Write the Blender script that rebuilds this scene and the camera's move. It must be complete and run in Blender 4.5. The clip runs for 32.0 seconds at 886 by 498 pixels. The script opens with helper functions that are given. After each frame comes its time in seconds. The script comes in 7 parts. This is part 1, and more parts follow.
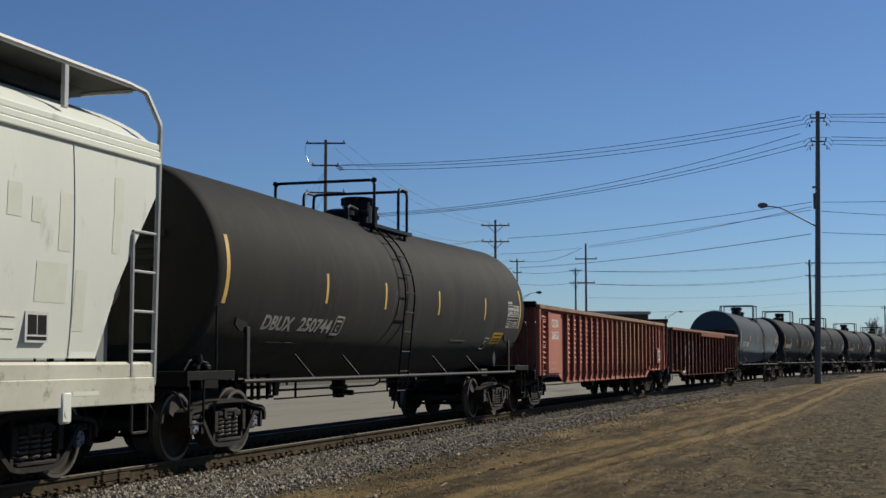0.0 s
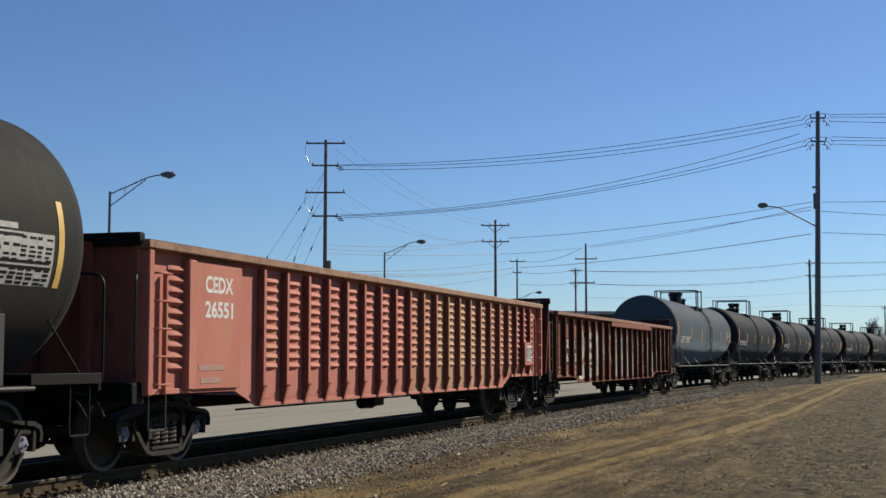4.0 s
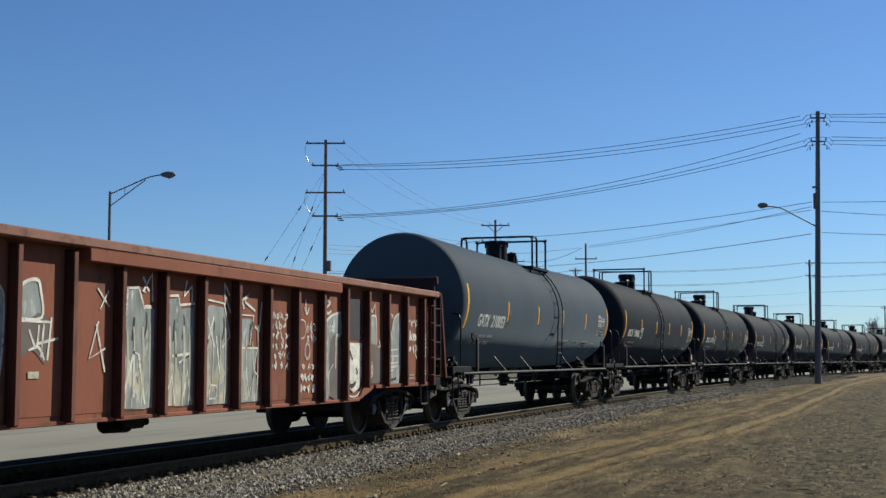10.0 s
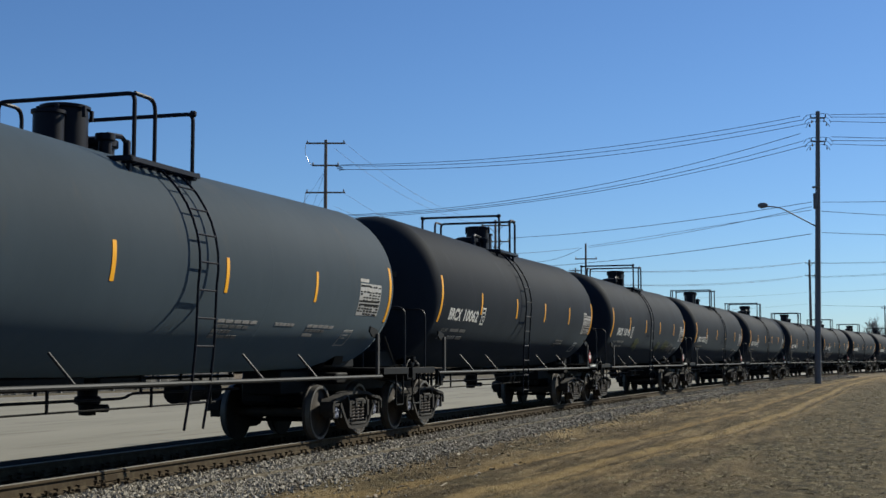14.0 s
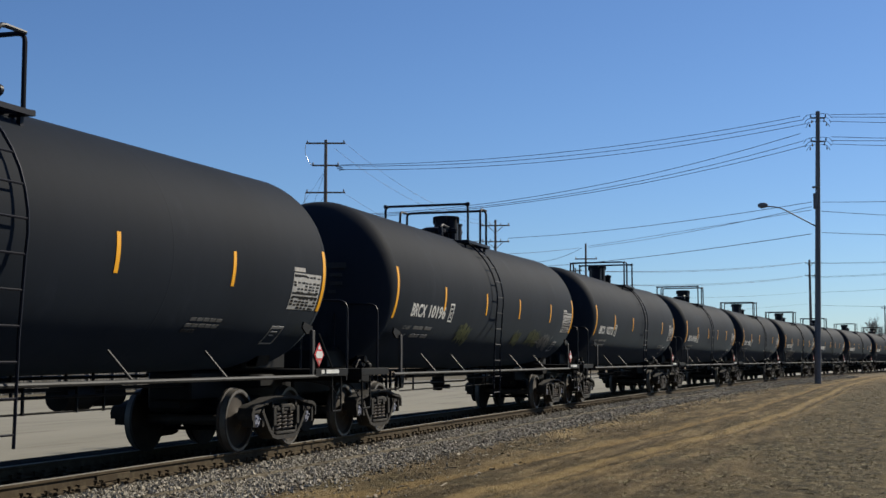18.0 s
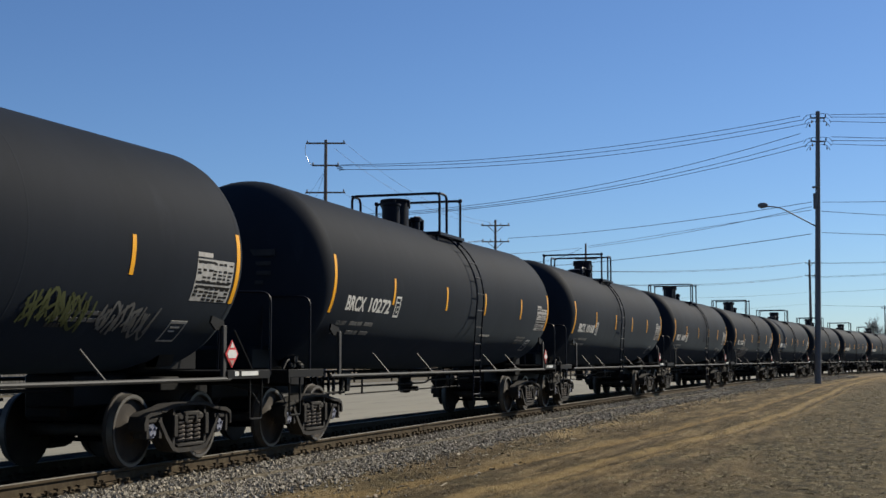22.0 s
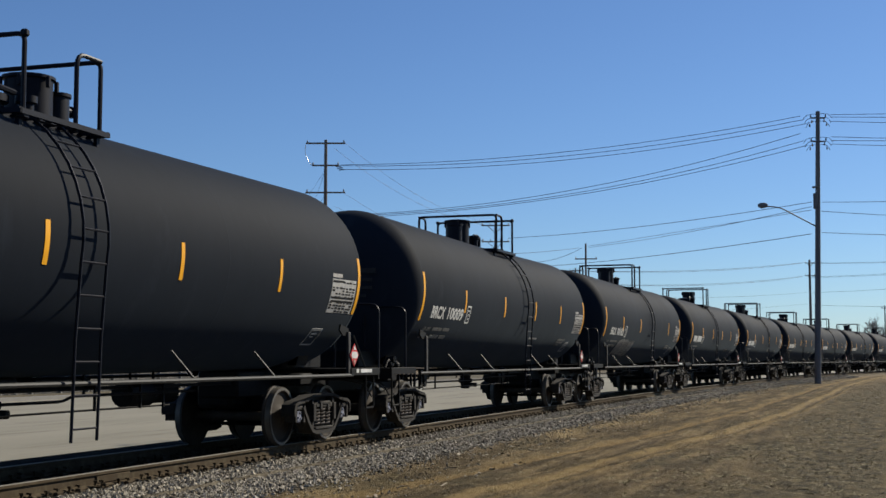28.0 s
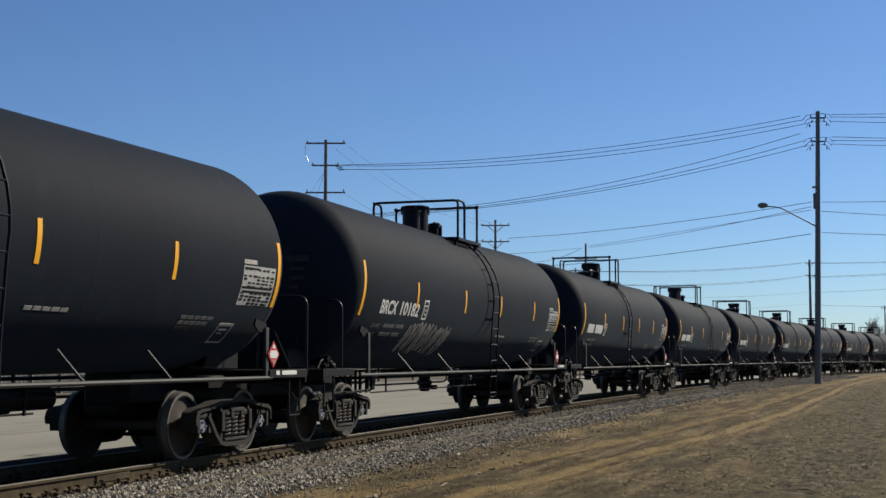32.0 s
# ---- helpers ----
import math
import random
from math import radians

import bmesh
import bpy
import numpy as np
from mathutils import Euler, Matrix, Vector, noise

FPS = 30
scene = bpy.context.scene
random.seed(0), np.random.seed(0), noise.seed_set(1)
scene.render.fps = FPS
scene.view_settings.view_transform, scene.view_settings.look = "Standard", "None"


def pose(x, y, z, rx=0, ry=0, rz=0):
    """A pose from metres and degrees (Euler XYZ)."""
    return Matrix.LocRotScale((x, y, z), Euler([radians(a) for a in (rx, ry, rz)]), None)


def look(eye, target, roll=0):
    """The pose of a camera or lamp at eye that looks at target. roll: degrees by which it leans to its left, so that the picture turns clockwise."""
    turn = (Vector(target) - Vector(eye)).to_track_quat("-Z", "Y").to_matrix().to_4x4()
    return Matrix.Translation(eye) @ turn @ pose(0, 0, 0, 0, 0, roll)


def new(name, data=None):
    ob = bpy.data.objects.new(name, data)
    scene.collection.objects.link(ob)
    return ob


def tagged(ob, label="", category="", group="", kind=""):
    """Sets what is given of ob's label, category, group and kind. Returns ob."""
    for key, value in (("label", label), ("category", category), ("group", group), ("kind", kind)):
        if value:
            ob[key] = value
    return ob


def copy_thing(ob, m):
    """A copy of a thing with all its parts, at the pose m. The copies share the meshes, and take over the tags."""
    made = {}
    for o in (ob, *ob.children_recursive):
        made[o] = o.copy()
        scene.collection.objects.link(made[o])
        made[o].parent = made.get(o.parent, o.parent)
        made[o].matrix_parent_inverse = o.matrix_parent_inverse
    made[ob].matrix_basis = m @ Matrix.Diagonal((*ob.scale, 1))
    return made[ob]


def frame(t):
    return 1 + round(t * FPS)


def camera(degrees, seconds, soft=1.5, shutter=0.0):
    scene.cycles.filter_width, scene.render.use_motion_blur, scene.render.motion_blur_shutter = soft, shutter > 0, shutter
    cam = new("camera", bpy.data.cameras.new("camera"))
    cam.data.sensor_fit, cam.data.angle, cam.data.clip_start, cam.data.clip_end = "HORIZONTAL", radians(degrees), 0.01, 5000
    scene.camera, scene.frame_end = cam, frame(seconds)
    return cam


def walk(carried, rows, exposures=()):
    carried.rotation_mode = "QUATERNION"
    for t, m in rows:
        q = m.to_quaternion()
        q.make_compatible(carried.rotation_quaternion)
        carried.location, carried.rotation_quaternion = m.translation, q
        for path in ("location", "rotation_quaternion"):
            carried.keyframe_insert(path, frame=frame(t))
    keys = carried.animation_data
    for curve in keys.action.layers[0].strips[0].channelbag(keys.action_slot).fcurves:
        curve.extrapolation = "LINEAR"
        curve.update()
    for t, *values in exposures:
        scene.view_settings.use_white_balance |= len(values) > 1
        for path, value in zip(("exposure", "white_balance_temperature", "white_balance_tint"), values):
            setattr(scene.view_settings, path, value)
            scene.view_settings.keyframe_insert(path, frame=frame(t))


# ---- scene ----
import itertools

SECONDS = 32.0
EYE = Vector((0.0, 0.0, 1.35))
HEADING, TILT = 17.749, 4.755          # degrees left of the track, degrees up
cam = camera(36.98, SECONDS, soft=1.5)
aim = Vector((math.cos(radians(HEADING)) * math.cos(radians(TILT)), math.sin(radians(HEADING)) * math.cos(radians(TILT)), math.sin(radians(TILT))))
walk(cam, [(0.0, look(EYE, EYE + aim)), (SECONDS, look(EYE, EYE + aim))],
     exposures=[(0.0, 0.10, 6550, 10), (1.0, 0.53, 6650, 10), (3.5, 0.53, 6700, 10), (6.0, 0.48, 6330, 7), (9.0, 0.48, 6250, 6), (14.5, 0.48, 6280, 7), (17.0, 0.48, 6560, 10), (SECONDS, 0.48, 6560, 10)])

# ---- light ----
SUN_E, SUN_A = radians(33.5), radians(57.0)      # height, and turn from straight across the track towards its far end
to_sun = Vector((math.cos(SUN_E) * math.sin(SUN_A), -math.cos(SUN_E) * math.cos(SUN_A), math.sin(SUN_E)))
world = bpy.data.worlds.new("sky")
world.use_nodes = True
scene.world = world
wn = world.node_tree
sky = wn.nodes.new("ShaderNodeTexSky")
sky.sky_type = "NISHITA"
sky.sun_disc = False
sky.sun_elevation, sky.sun_rotation = SUN_E, math.atan2(to_sun.x, to_sun.y)
sky.altitude, sky.air_density, sky.dust_density, sky.ozone_density = 800.0, 1.0, 0.35, 3.0
tint = wn.nodes.new("ShaderNodeMix")
tint.data_type, tint.blend_type = "RGBA", "MULTIPLY"
tint.inputs[0].default_value, tint.inputs[7].default_value = 1.0, (0.74, 0.95, 1.235, 1.0)
wn.links.new(sky.outputs[0], tint.inputs[6])
wn.links.new(tint.outputs[2], wn.nodes["Background"].inputs[0])
wn.nodes["Background"].inputs[1].default_value = 0.056
sun = new("sun", bpy.data.lights.new("sun", "SUN"))
sun.data.energy, sun.data.angle, sun.data.color = 5.0, radians(0.53), (1.0, 0.93, 0.79)
sun.matrix_world = look((0, 0, 60), Vector((0, 0, 60)) - to_sun)


# ---- materials ----
def surface(name, low, high, rough=0.7, metal=0.0, grain=40.0, stain=1.2, bump=0.15, dirt=None, dirt_at=0.62, stretch=(1, 1, 1), spread=0.0, gloss=0.2, sheen=0.0, matte=0.0):
    """A worn surface: two colours mixed by large stains and fine grain, a third one as dirt, and a fine relief."""
    m = bpy.data.materials.new(name)
    m.use_nodes = True
    n, l = m.node_tree.nodes, m.node_tree.links
    b = n["Principled BSDF"]
    b.inputs["Roughness"].default_value, b.inputs["Metallic"].default_value = rough, metal
    b.inputs["Specular IOR Level"].default_value = gloss
    b.inputs["Diffuse Roughness"].default_value = matte
    b.inputs["Sheen Weight"].default_value, b.inputs["Sheen Roughness"].default_value = sheen, 0.35
    b.inputs["Sheen Tint"].default_value = (0.68, 0.86, 1.0, 1.0)
    tc, mp, info = n.new("ShaderNodeTexCoord"), n.new("ShaderNodeMapping"), n.new("ShaderNodeObjectInfo")
    mp.inputs["Scale"].default_value = stretch
    add = n.new("ShaderNodeVectorMath")
    add.operation = "MULTIPLY_ADD"
    add.inputs[1].default_value = (37.0, 19.0, 23.0)
    l.new(info.outputs["Random"], add.inputs[0])
    l.new(tc.outputs["Object"], add.inputs[2])
    l.new(add.outputs[0], mp.inputs[0])
    big, fine = n.new("ShaderNodeTexNoise"), n.new("ShaderNodeTexNoise")
    for t, s, d in ((big, stain, 5), (fine, grain, 3)):
        t.inputs["Scale"].default_value, t.inputs["Detail"].default_value = s, d
        l.new(mp.outputs[0], t.inputs["Vector"])
    mix = n.new("ShaderNodeMix")
    mix.data_type = "RGBA"
    mix.inputs[6].default_value, mix.inputs[7].default_value = (*low, 1), (*high, 1)
    fac = n.new("ShaderNodeMath")
    fac.operation = "MULTIPLY_ADD"
    fac.inputs[1].default_value = 0.45
    ramp = n.new("ShaderNodeMapRange")
    ramp.inputs[1].default_value, ramp.inputs[2].default_value = 0.3, 0.7
    l.new(big.outputs[0], ramp.inputs[0])
    l.new(fine.outputs[0], fac.inputs[0])
    half = n.new("ShaderNodeMath")
    half.operation = "MULTIPLY"
    half.inputs[1].default_value = 0.6
    l.new(ramp.outputs[0], half.inputs[0])
    l.new(half.outputs[0], fac.inputs[2])
    l.new(fac.outputs[0], mix.inputs[0])
    out = mix.outputs[2]
    if dirt:
        spot = n.new("ShaderNodeTexNoise")
        spot.inputs["Scale"].default_value, spot.inputs["Detail"].default_value, spot.inputs["Roughness"].default_value = stain * 2.3, 8, 0.65
        l.new(mp.outputs[0], spot.inputs["Vector"])
        r2 = n.new("ShaderNodeMapRange")
        r2.inputs[1].default_value, r2.inputs[2].default_value = dirt_at - 0.07, dirt_at + 0.07
        l.new(spot.outputs[0], r2.inputs[0])
        m2 = n.new("ShaderNodeMix")
        m2.data_type = "RGBA"
        m2.inputs[7].default_value = (*dirt, 1)
        l.new(r2.outputs[0], m2.inputs[0])
        l.new(out, m2.inputs[6])
        out = m2.outputs[2]
    if spread:
        hsv = n.new("ShaderNodeHueSaturation")
        r3 = n.new("ShaderNodeMapRange")
        r3.inputs[3].default_value, r3.inputs[4].default_value = 1 - spread, 1 + spread
        l.new(info.outputs["Random"], r3.inputs[0])
        l.new(r3.outputs[0], hsv.inputs["Value"])
        l.new(out, hsv.inputs["Color"])
        out = hsv.outputs[0]
    l.new(out, b.inputs["Base Color"])
    if bump:
        bp = n.new("ShaderNodeBump")
        bp.inputs["Strength"].default_value, bp.inputs["Distance"].default_value = bump, 0.02
        l.new(fine.outputs[0], bp.inputs["Height"])
        l.new(bp.outputs[0], b.inputs["Normal"])
    return m


# ---- shapes ----
class Geo:
    """Vertices and faces of one mesh."""

    def __init__(self):
        self.v, self.f = [], []

    def add(self, verts, faces):
        k = len(self.v)
        self.v += [tuple(p) for p in verts]
        self.f += [tuple(i + k for i in q) for q in faces]
        return self

    def box(self, c, s, m=None, bevel=0.0):
        """A box round c with sizes s, its edges cut by bevel, turned by the matrix m."""
        c, h = Vector(c), Vector(s) / 2
        m = m or Matrix.Identity(3)
        if not bevel:
            vs = [c + m @ Vector((x * h.x, y * h.y, z * h.z)) for x in (-1, 1) for y in (-1, 1) for z in (-1, 1)]
            return self.add(vs, [(0, 1, 3, 2), (4, 6, 7, 5), (0, 4, 5, 1), (2, 3, 7, 6), (0, 2, 6, 4), (1, 5, 7, 3)])
        bevel = min(bevel, 0.45 * min(s))
        key, vs = {}, []
        sg = (-1, 1)
        for x in sg:
            for y in sg:
                for z in sg:
                    for a in range(3):
                        p = [x * (h.x - bevel), y * (h.y - bevel), z * (h.z - bevel)]
                        p[a] = (x, y, z)[a] * h[a]
                        key[x, y, z, a] = len(vs)
                        vs.append(Vector(p))
        fs = []
        for a in range(3):
            b, d = (a + 1) % 3, (a + 2) % 3
            for s1 in sg:
                q = []
                for sb, sd in ((-1, -1), (1, -1), (1, 1), (-1, 1)):
                    k = [0, 0, 0]
                    k[a], k[b], k[d] = s1, sb, sd
                    q.append(key[(*k, a)])
                fs.append(q)
                for s2 in sg:
                    q = []
                    for sd, ax in ((-1, a), (-1, b), (1, b), (1, a)):
                        k = [0, 0, 0]
                        k[a], k[b], k[d] = s1, s2, sd
                        q.append(key[(*k, ax)])
                    fs.append(q)
        for x in sg:
            for y in sg:
                for z in sg:
                    fs.append([key[x, y, z, 0], key[x, y, z, 1], key[x, y, z, 2]])
        good = []
        for q in fs:
            a, b, d = vs[q[0]], vs[q[1]], vs[q[2]]
            mid = sum((vs[i] for i in q), Vector()) / len(q)
            good.append(q if (b - a).cross(d - a).dot(mid) > 0 else q[::-1])
        return self.add([c + m @ p for p in vs], good)

    def tube(self, pts, r, n=8, closed=False):
        """A round bar along points."""
        pts = [Vector(p) for p in pts]
        k = len(pts)
        up, rings = None, []
        for i, p in enumerate(pts):
            a = pts[(i - 1) % k] if (i or closed) else p
            b = pts[(i + 1) % k] if (i < k - 1 or closed) else p
            d = (b - a).normalized()
            if up is None:
                up = d.orthogonal().normalized()
            up = (up - d * up.dot(d)).normalized()
            side = d.cross(up)
            rr = r[i] if isinstance(r, (list, tuple)) else r
            rings.append([p + rr * (math.cos(t) * up + math.sin(t) * side) for t in (2 * math.pi * j / n for j in range(n))])
        fs = []
        for i in range(k if closed else k - 1):
            o, o2 = i * n, ((i + 1) % k) * n
            fs += [(o + j, o + (j + 1) % n, o2 + (j + 1) % n, o2 + j) for j in range(n)]
        if not closed:
            fs += [tuple(range(n))[::-1], tuple(range((k - 1) * n, k * n))]
        return self.add([q for ring in rings for q in ring], fs)

    def lathe(self, prof, axis="x", c=(0, 0, 0), n=32, arc=(0.0, 2 * math.pi), caps=True):
        """Turns (along, radius) pairs round an axis through c."""
        c = Vector(c)
        full = abs(arc[1] - arc[0] - 2 * math.pi) < 1e-6
        k = n if full else n + 1
        vs = []
        for a, r in prof:
            for j in range(k):
                t = arc[0] + (arc[1] - arc[0]) * j / n
                u, w = r * math.cos(t), r * math.sin(t)
                vs.append(c + Vector({"x": (a, u, w), "y": (w, a, u), "z": (u, w, a)}[axis]))
        fs = []
        for i in range(len(prof) - 1):
            for j in range(n):
                j2 = (j + 1) % k if full else j + 1
                fs.append((i * k + j, i * k + j2, (i + 1) * k + j2, (i + 1) * k + j))
        fs = [q[::-1] for q in fs]
        if full and caps:
            if prof[0][1] > 1e-4:
                fs.append(tuple(range(k)))
            if prof[-1][1] > 1e-4:
                fs.append(tuple(range((len(prof) - 1) * k, len(prof) * k))[::-1])
        return self.add(vs, fs)

    def plate(self, outline, d, m):
        """An outline of (u, w) pairs, d thick along the third axis of the 4x4 matrix m, centred."""
        k = len(outline)
        vs = [m @ Vector((u, w, -d / 2)) for u, w in outline] + [m @ Vector((u, w, d / 2)) for u, w in outline]
        return self.add(vs, [tuple(range(k))[::-1], tuple(range(k, 2 * k))] + [(i, (i + 1) % k, k + (i + 1) % k, k + i) for i in range(k)])

    def sweep(self, section, path, ends=True):
        """A closed section of (out, up) pairs along (point, out-vector) pairs."""
        k = len(section)
        vs = [Vector(p) + u * Vector(o) + Vector((0, 0, w)) for p, o in path for u, w in section]
        fs = [(i * k + j, i * k + (j + 1) % k, (i + 1) * k + (j + 1) % k, (i + 1) * k + j) for i in range(len(path) - 1) for j in range(k)]
        if ends:
            fs += [tuple(range(k))[::-1], tuple(range((len(path) - 1) * k, len(path) * k))]
        return self.add(vs, fs)

    def mesh(self, name, material, smooth=True, more=()):
        """more: (Geo, material) pairs that share the mesh with a finish of their own."""
        count = [len(self.f)]
        for g, _ in more:
            self.add(g.v, g.f)
            count.append(len(g.f))
        me = bpy.data.meshes.new(name)
        me.from_pydata(self.v, [], self.f)
        for m in (material, *(m for _, m in more)):
            me.materials.append(m)
        if more:
            me.polygons.foreach_set("material_index", [i for i, n in enumerate(count) for _ in range(n)])
        if smooth:
            me.polygons.foreach_set("use_smooth", [True] * len(me.polygons))
            me.set_sharp_from_angle(angle=radians(38))
        me.update()
        return me


def part(name, geo, material, parent=None, label="", at=None, smooth=True):
    """One mesh object, under a thing or a part."""
    ob = new(name, geo.mesh(name, material, smooth) if isinstance(geo, Geo) else geo)
    if parent:
        ob.parent = parent
    if at is not None:
        ob.matrix_basis = at
    if label:
        tagged(ob, label)
    return ob


def thing(name, label, category, group="", at=None):
    ob = new(name)
    ob.empty_display_size = 0.3
    if at is not None:
        ob.matrix_basis = at
    return tagged(ob, label, category, group)


def bend(pts, r=0.12, n=4):
    """Points of a line with its inner corners rounded."""
    pts = [Vector(p) for p in pts]
    out = [pts[0]]
    for a, b, c in zip(pts, pts[1:], pts[2:]):
        d1, d2 = (a - b), (c - b)
        k = min(r, d1.length / 2, d2.length / 2)
        p, q = b + d1.normalized() * k, b + d2.normalized() * k
        for i in range(n + 1):
            t = i / n
            out.append((1 - t) ** 2 * p + 2 * t * (1 - t) * b + t * t * q)
    return out + [pts[-1]]


# ---- the track's line ----
TRACK_Y, BEND_AT, BEND = 9.63, 29.7, 0.00124     # lateral distance, start of the curve, 1 / radius


def on_track(a):
    """Point of the track's middle at a metres along it, and its heading."""
    if a <= BEND_AT:
        return Vector((a, TRACK_Y, 0.0)), 0.0
    q = (a - BEND_AT) * BEND
    return Vector((BEND_AT + math.sin(q) / BEND, TRACK_Y - (1 - math.cos(q)) / BEND, 0.0)), -q


def beside(a, e, z=0.0):
    """A point e metres to the far side of the track's middle."""
    p, q = on_track(a)
    return p + Vector((-math.sin(q) * e, math.cos(q) * e, z))



# ---- the train's way ----
SPEEDS = (4.832, 4.924, 4.992, 5.09, 5.216, 5.303, 5.324, 5.32, 5.36)     # m/s, every four seconds


def travelled(t):
    """Metres gone since 20 s."""
    def upto(t):
        s = 0.0
        for i in range(8):
            k = min(max(t - 4 * i, 0.0), 4.0)
            s += SPEEDS[i] * k + (SPEEDS[i + 1] - SPEEDS[i]) * k * k / 8
        return s
    return upto(t) - upto(20.0)


M = {}
M["black"] = surface("black_tank_paint", (0.01362, 0.0182, 0.0261), (0.02128, 0.02752, 0.03857), 0.72, grain=6, stain=0.6, bump=0.02, dirt=(0.02596, 0.03263, 0.04505), dirt_at=0.66, stretch=(1, 1, 0.4), gloss=0.04, sheen=0.027, matte=0.9)
M["grey"] = surface("slate_tank_paint", (0.0584, 0.08152, 0.09768), (0.07986, 0.1072, 0.1257), 0.75, grain=6, stain=0.6, bump=0.02, dirt=(0.08559, 0.1009, 0.107), dirt_at=0.66, stretch=(1, 1, 0.4), gloss=0.06, sheen=0.11, matte=0.9)
M["brown"] = surface("brown_grey_tank_paint", (0.02615, 0.02429, 0.02092), (0.05821, 0.05146, 0.04134), 0.75, grain=7, stain=0.9, bump=0.03, dirt=(0.05735, 0.05315, 0.03628), dirt_at=0.60, stretch=(1, 1, 0.22), gloss=0.08, sheen=0.03, matte=0.9)
M["dark"] = surface("black_steel", (0.00434, 0.00434, 0.00477), (0.0104, 0.01, 0.00952), 0.6, grain=30, stain=3, bump=0.05, gloss=0.08)
M["rail_paint"] = surface("dark_rail_paint", (0.00496, 0.00558, 0.00992), (0.00992, 0.0105, 0.0161), 0.45, grain=30, stain=3, bump=0.02, gloss=0.1)
M["frame_grey"] = surface("dusty_grey_steel", (0.01479, 0.01479, 0.01479), (0.02967, 0.02907, 0.02763), 0.6, grain=30, stain=2, bump=0.05)
M["bogie"] = surface("rusty_cast_steel", (0.0102, 0.00918, 0.008075), (0.02337, 0.02057, 0.01768), 0.85, grain=35, stain=4, bump=0.2, dirt=(0.0357, 0.02848, 0.0221), dirt_at=0.62)
M["wheel"] = surface("dusty_wheel_steel", (0.0162, 0.0135, 0.0108), (0.0459, 0.03564, 0.027), 0.75, grain=30, stain=5, bump=0.1)
M["tread"] = surface("dull_wheel_rim", (0.0794, 0.0719, 0.062), (0.129, 0.119, 0.104), 0.5, metal=0.4, grain=60, stain=8, bump=0.02)
M["cap"] = surface("bearing_cap_paint", (0.05, 0.055, 0.0832), (0.225, 0.23, 0.27), 0.5, grain=60, stain=18, bump=0.1)
M["amber"] = surface("amber_reflective_tape", (0.66, 0.29, 0.012), (0.78, 0.37, 0.02), 0.4, grain=60, stain=8, bump=0.02)
M["old_amber"] = surface("faded_amber_tape", (0.42, 0.25, 0.05), (0.58, 0.40, 0.13), 0.6, grain=40, stain=5, bump=0.02)
M["white"] = surface("white_stencil_paint", (0.423, 0.419, 0.396), (0.57, 0.566, 0.534), 0.6, grain=60, stain=6, bump=0.02)
M["dull"] = surface("dull_stencil_paint", (0.085, 0.085, 0.083), (0.14, 0.14, 0.135), 0.7, grain=60, stain=6, bump=0.02)
M["red"] = surface("red_sign_paint", (0.42, 0.03, 0.03), (0.5, 0.05, 0.05), 0.5, grain=60, stain=8, bump=0.02)
M["red_gon"] = surface("faded_red_car_paint", (0.297, 0.09559, 0.07187), (0.4208, 0.1696, 0.1242), 0.75, grain=14, stain=1.0, bump=0.06, dirt=(0.3125, 0.165, 0.09106), dirt_at=0.63, stretch=(1, 1, 0.4), gloss=0.12)
M["rust_gon"] = surface("brown_red_car_paint", (0.1577, 0.05043, 0.0288), (0.2288, 0.08157, 0.04634), 0.75, grain=14, stain=1.0, bump=0.06, dirt=(0.0935, 0.04897, 0.02963), dirt_at=0.6, stretch=(1, 1, 0.4), gloss=0.12)
M["hopper"] = surface("cream_car_paint", (0.5568, 0.58, 0.5138), (0.6313, 0.6491, 0.58), 0.6, grain=8, stain=0.9, bump=0.03, dirt=(0.3153, 0.3125, 0.2574), dirt_at=0.66, stretch=(1, 1, 0.4), gloss=0.3)
M["patch"] = surface("grey_paint_patch", (0.5202, 0.5313, 0.453), (0.6056, 0.6177, 0.5233), 0.7, grain=20, stain=3, bump=0.02)
M["silver"] = surface("galvanised_steel", (0.312, 0.32, 0.312), (0.446, 0.446, 0.432), 0.5, grain=30, stain=5, bump=0.04)
M["rail"] = surface("rusty_rail_side", (0.0375, 0.0275, 0.017), (0.0675, 0.05, 0.031), 0.85, grain=25, stain=3, bump=0.2, dirt=(0.075, 0.06, 0.0375), dirt_at=0.58, gloss=0.05)
M["railtop"] = surface("worn_rail_top", (0.15, 0.135, 0.112), (0.225, 0.206, 0.176), 0.75, metal=0.0, grain=60, stain=3, bump=0.02, gloss=0.08)
M["tie"] = surface("weathered_tie_wood", (0.0195, 0.0156, 0.0122), (0.0477, 0.0391, 0.0295), 0.95, grain=22, stain=2, bump=0.5, stretch=(1, 4, 1), spread=0.3)
M["pole"] = surface("weathered_pole_wood", (0.096, 0.0848, 0.0768), (0.2, 0.173, 0.152), 0.9, grain=18, stain=2, bump=0.3, stretch=(1, 1, 0.15))
M["wire"] = surface("dark_cable", (0.0174, 0.0174, 0.019), (0.0304, 0.0304, 0.033), 0.6, grain=30, stain=3, bump=0)
M["lamp"] = surface("grey_lamp_metal", (0.0868, 0.0911, 0.0955), (0.165, 0.165, 0.169), 0.5, grain=30, stain=3, bump=0.02)
M["insul"] = surface("porcelain_insulator", (0.177, 0.169, 0.161), (0.274, 0.267, 0.257), 0.3, grain=20, stain=4, bump=0)
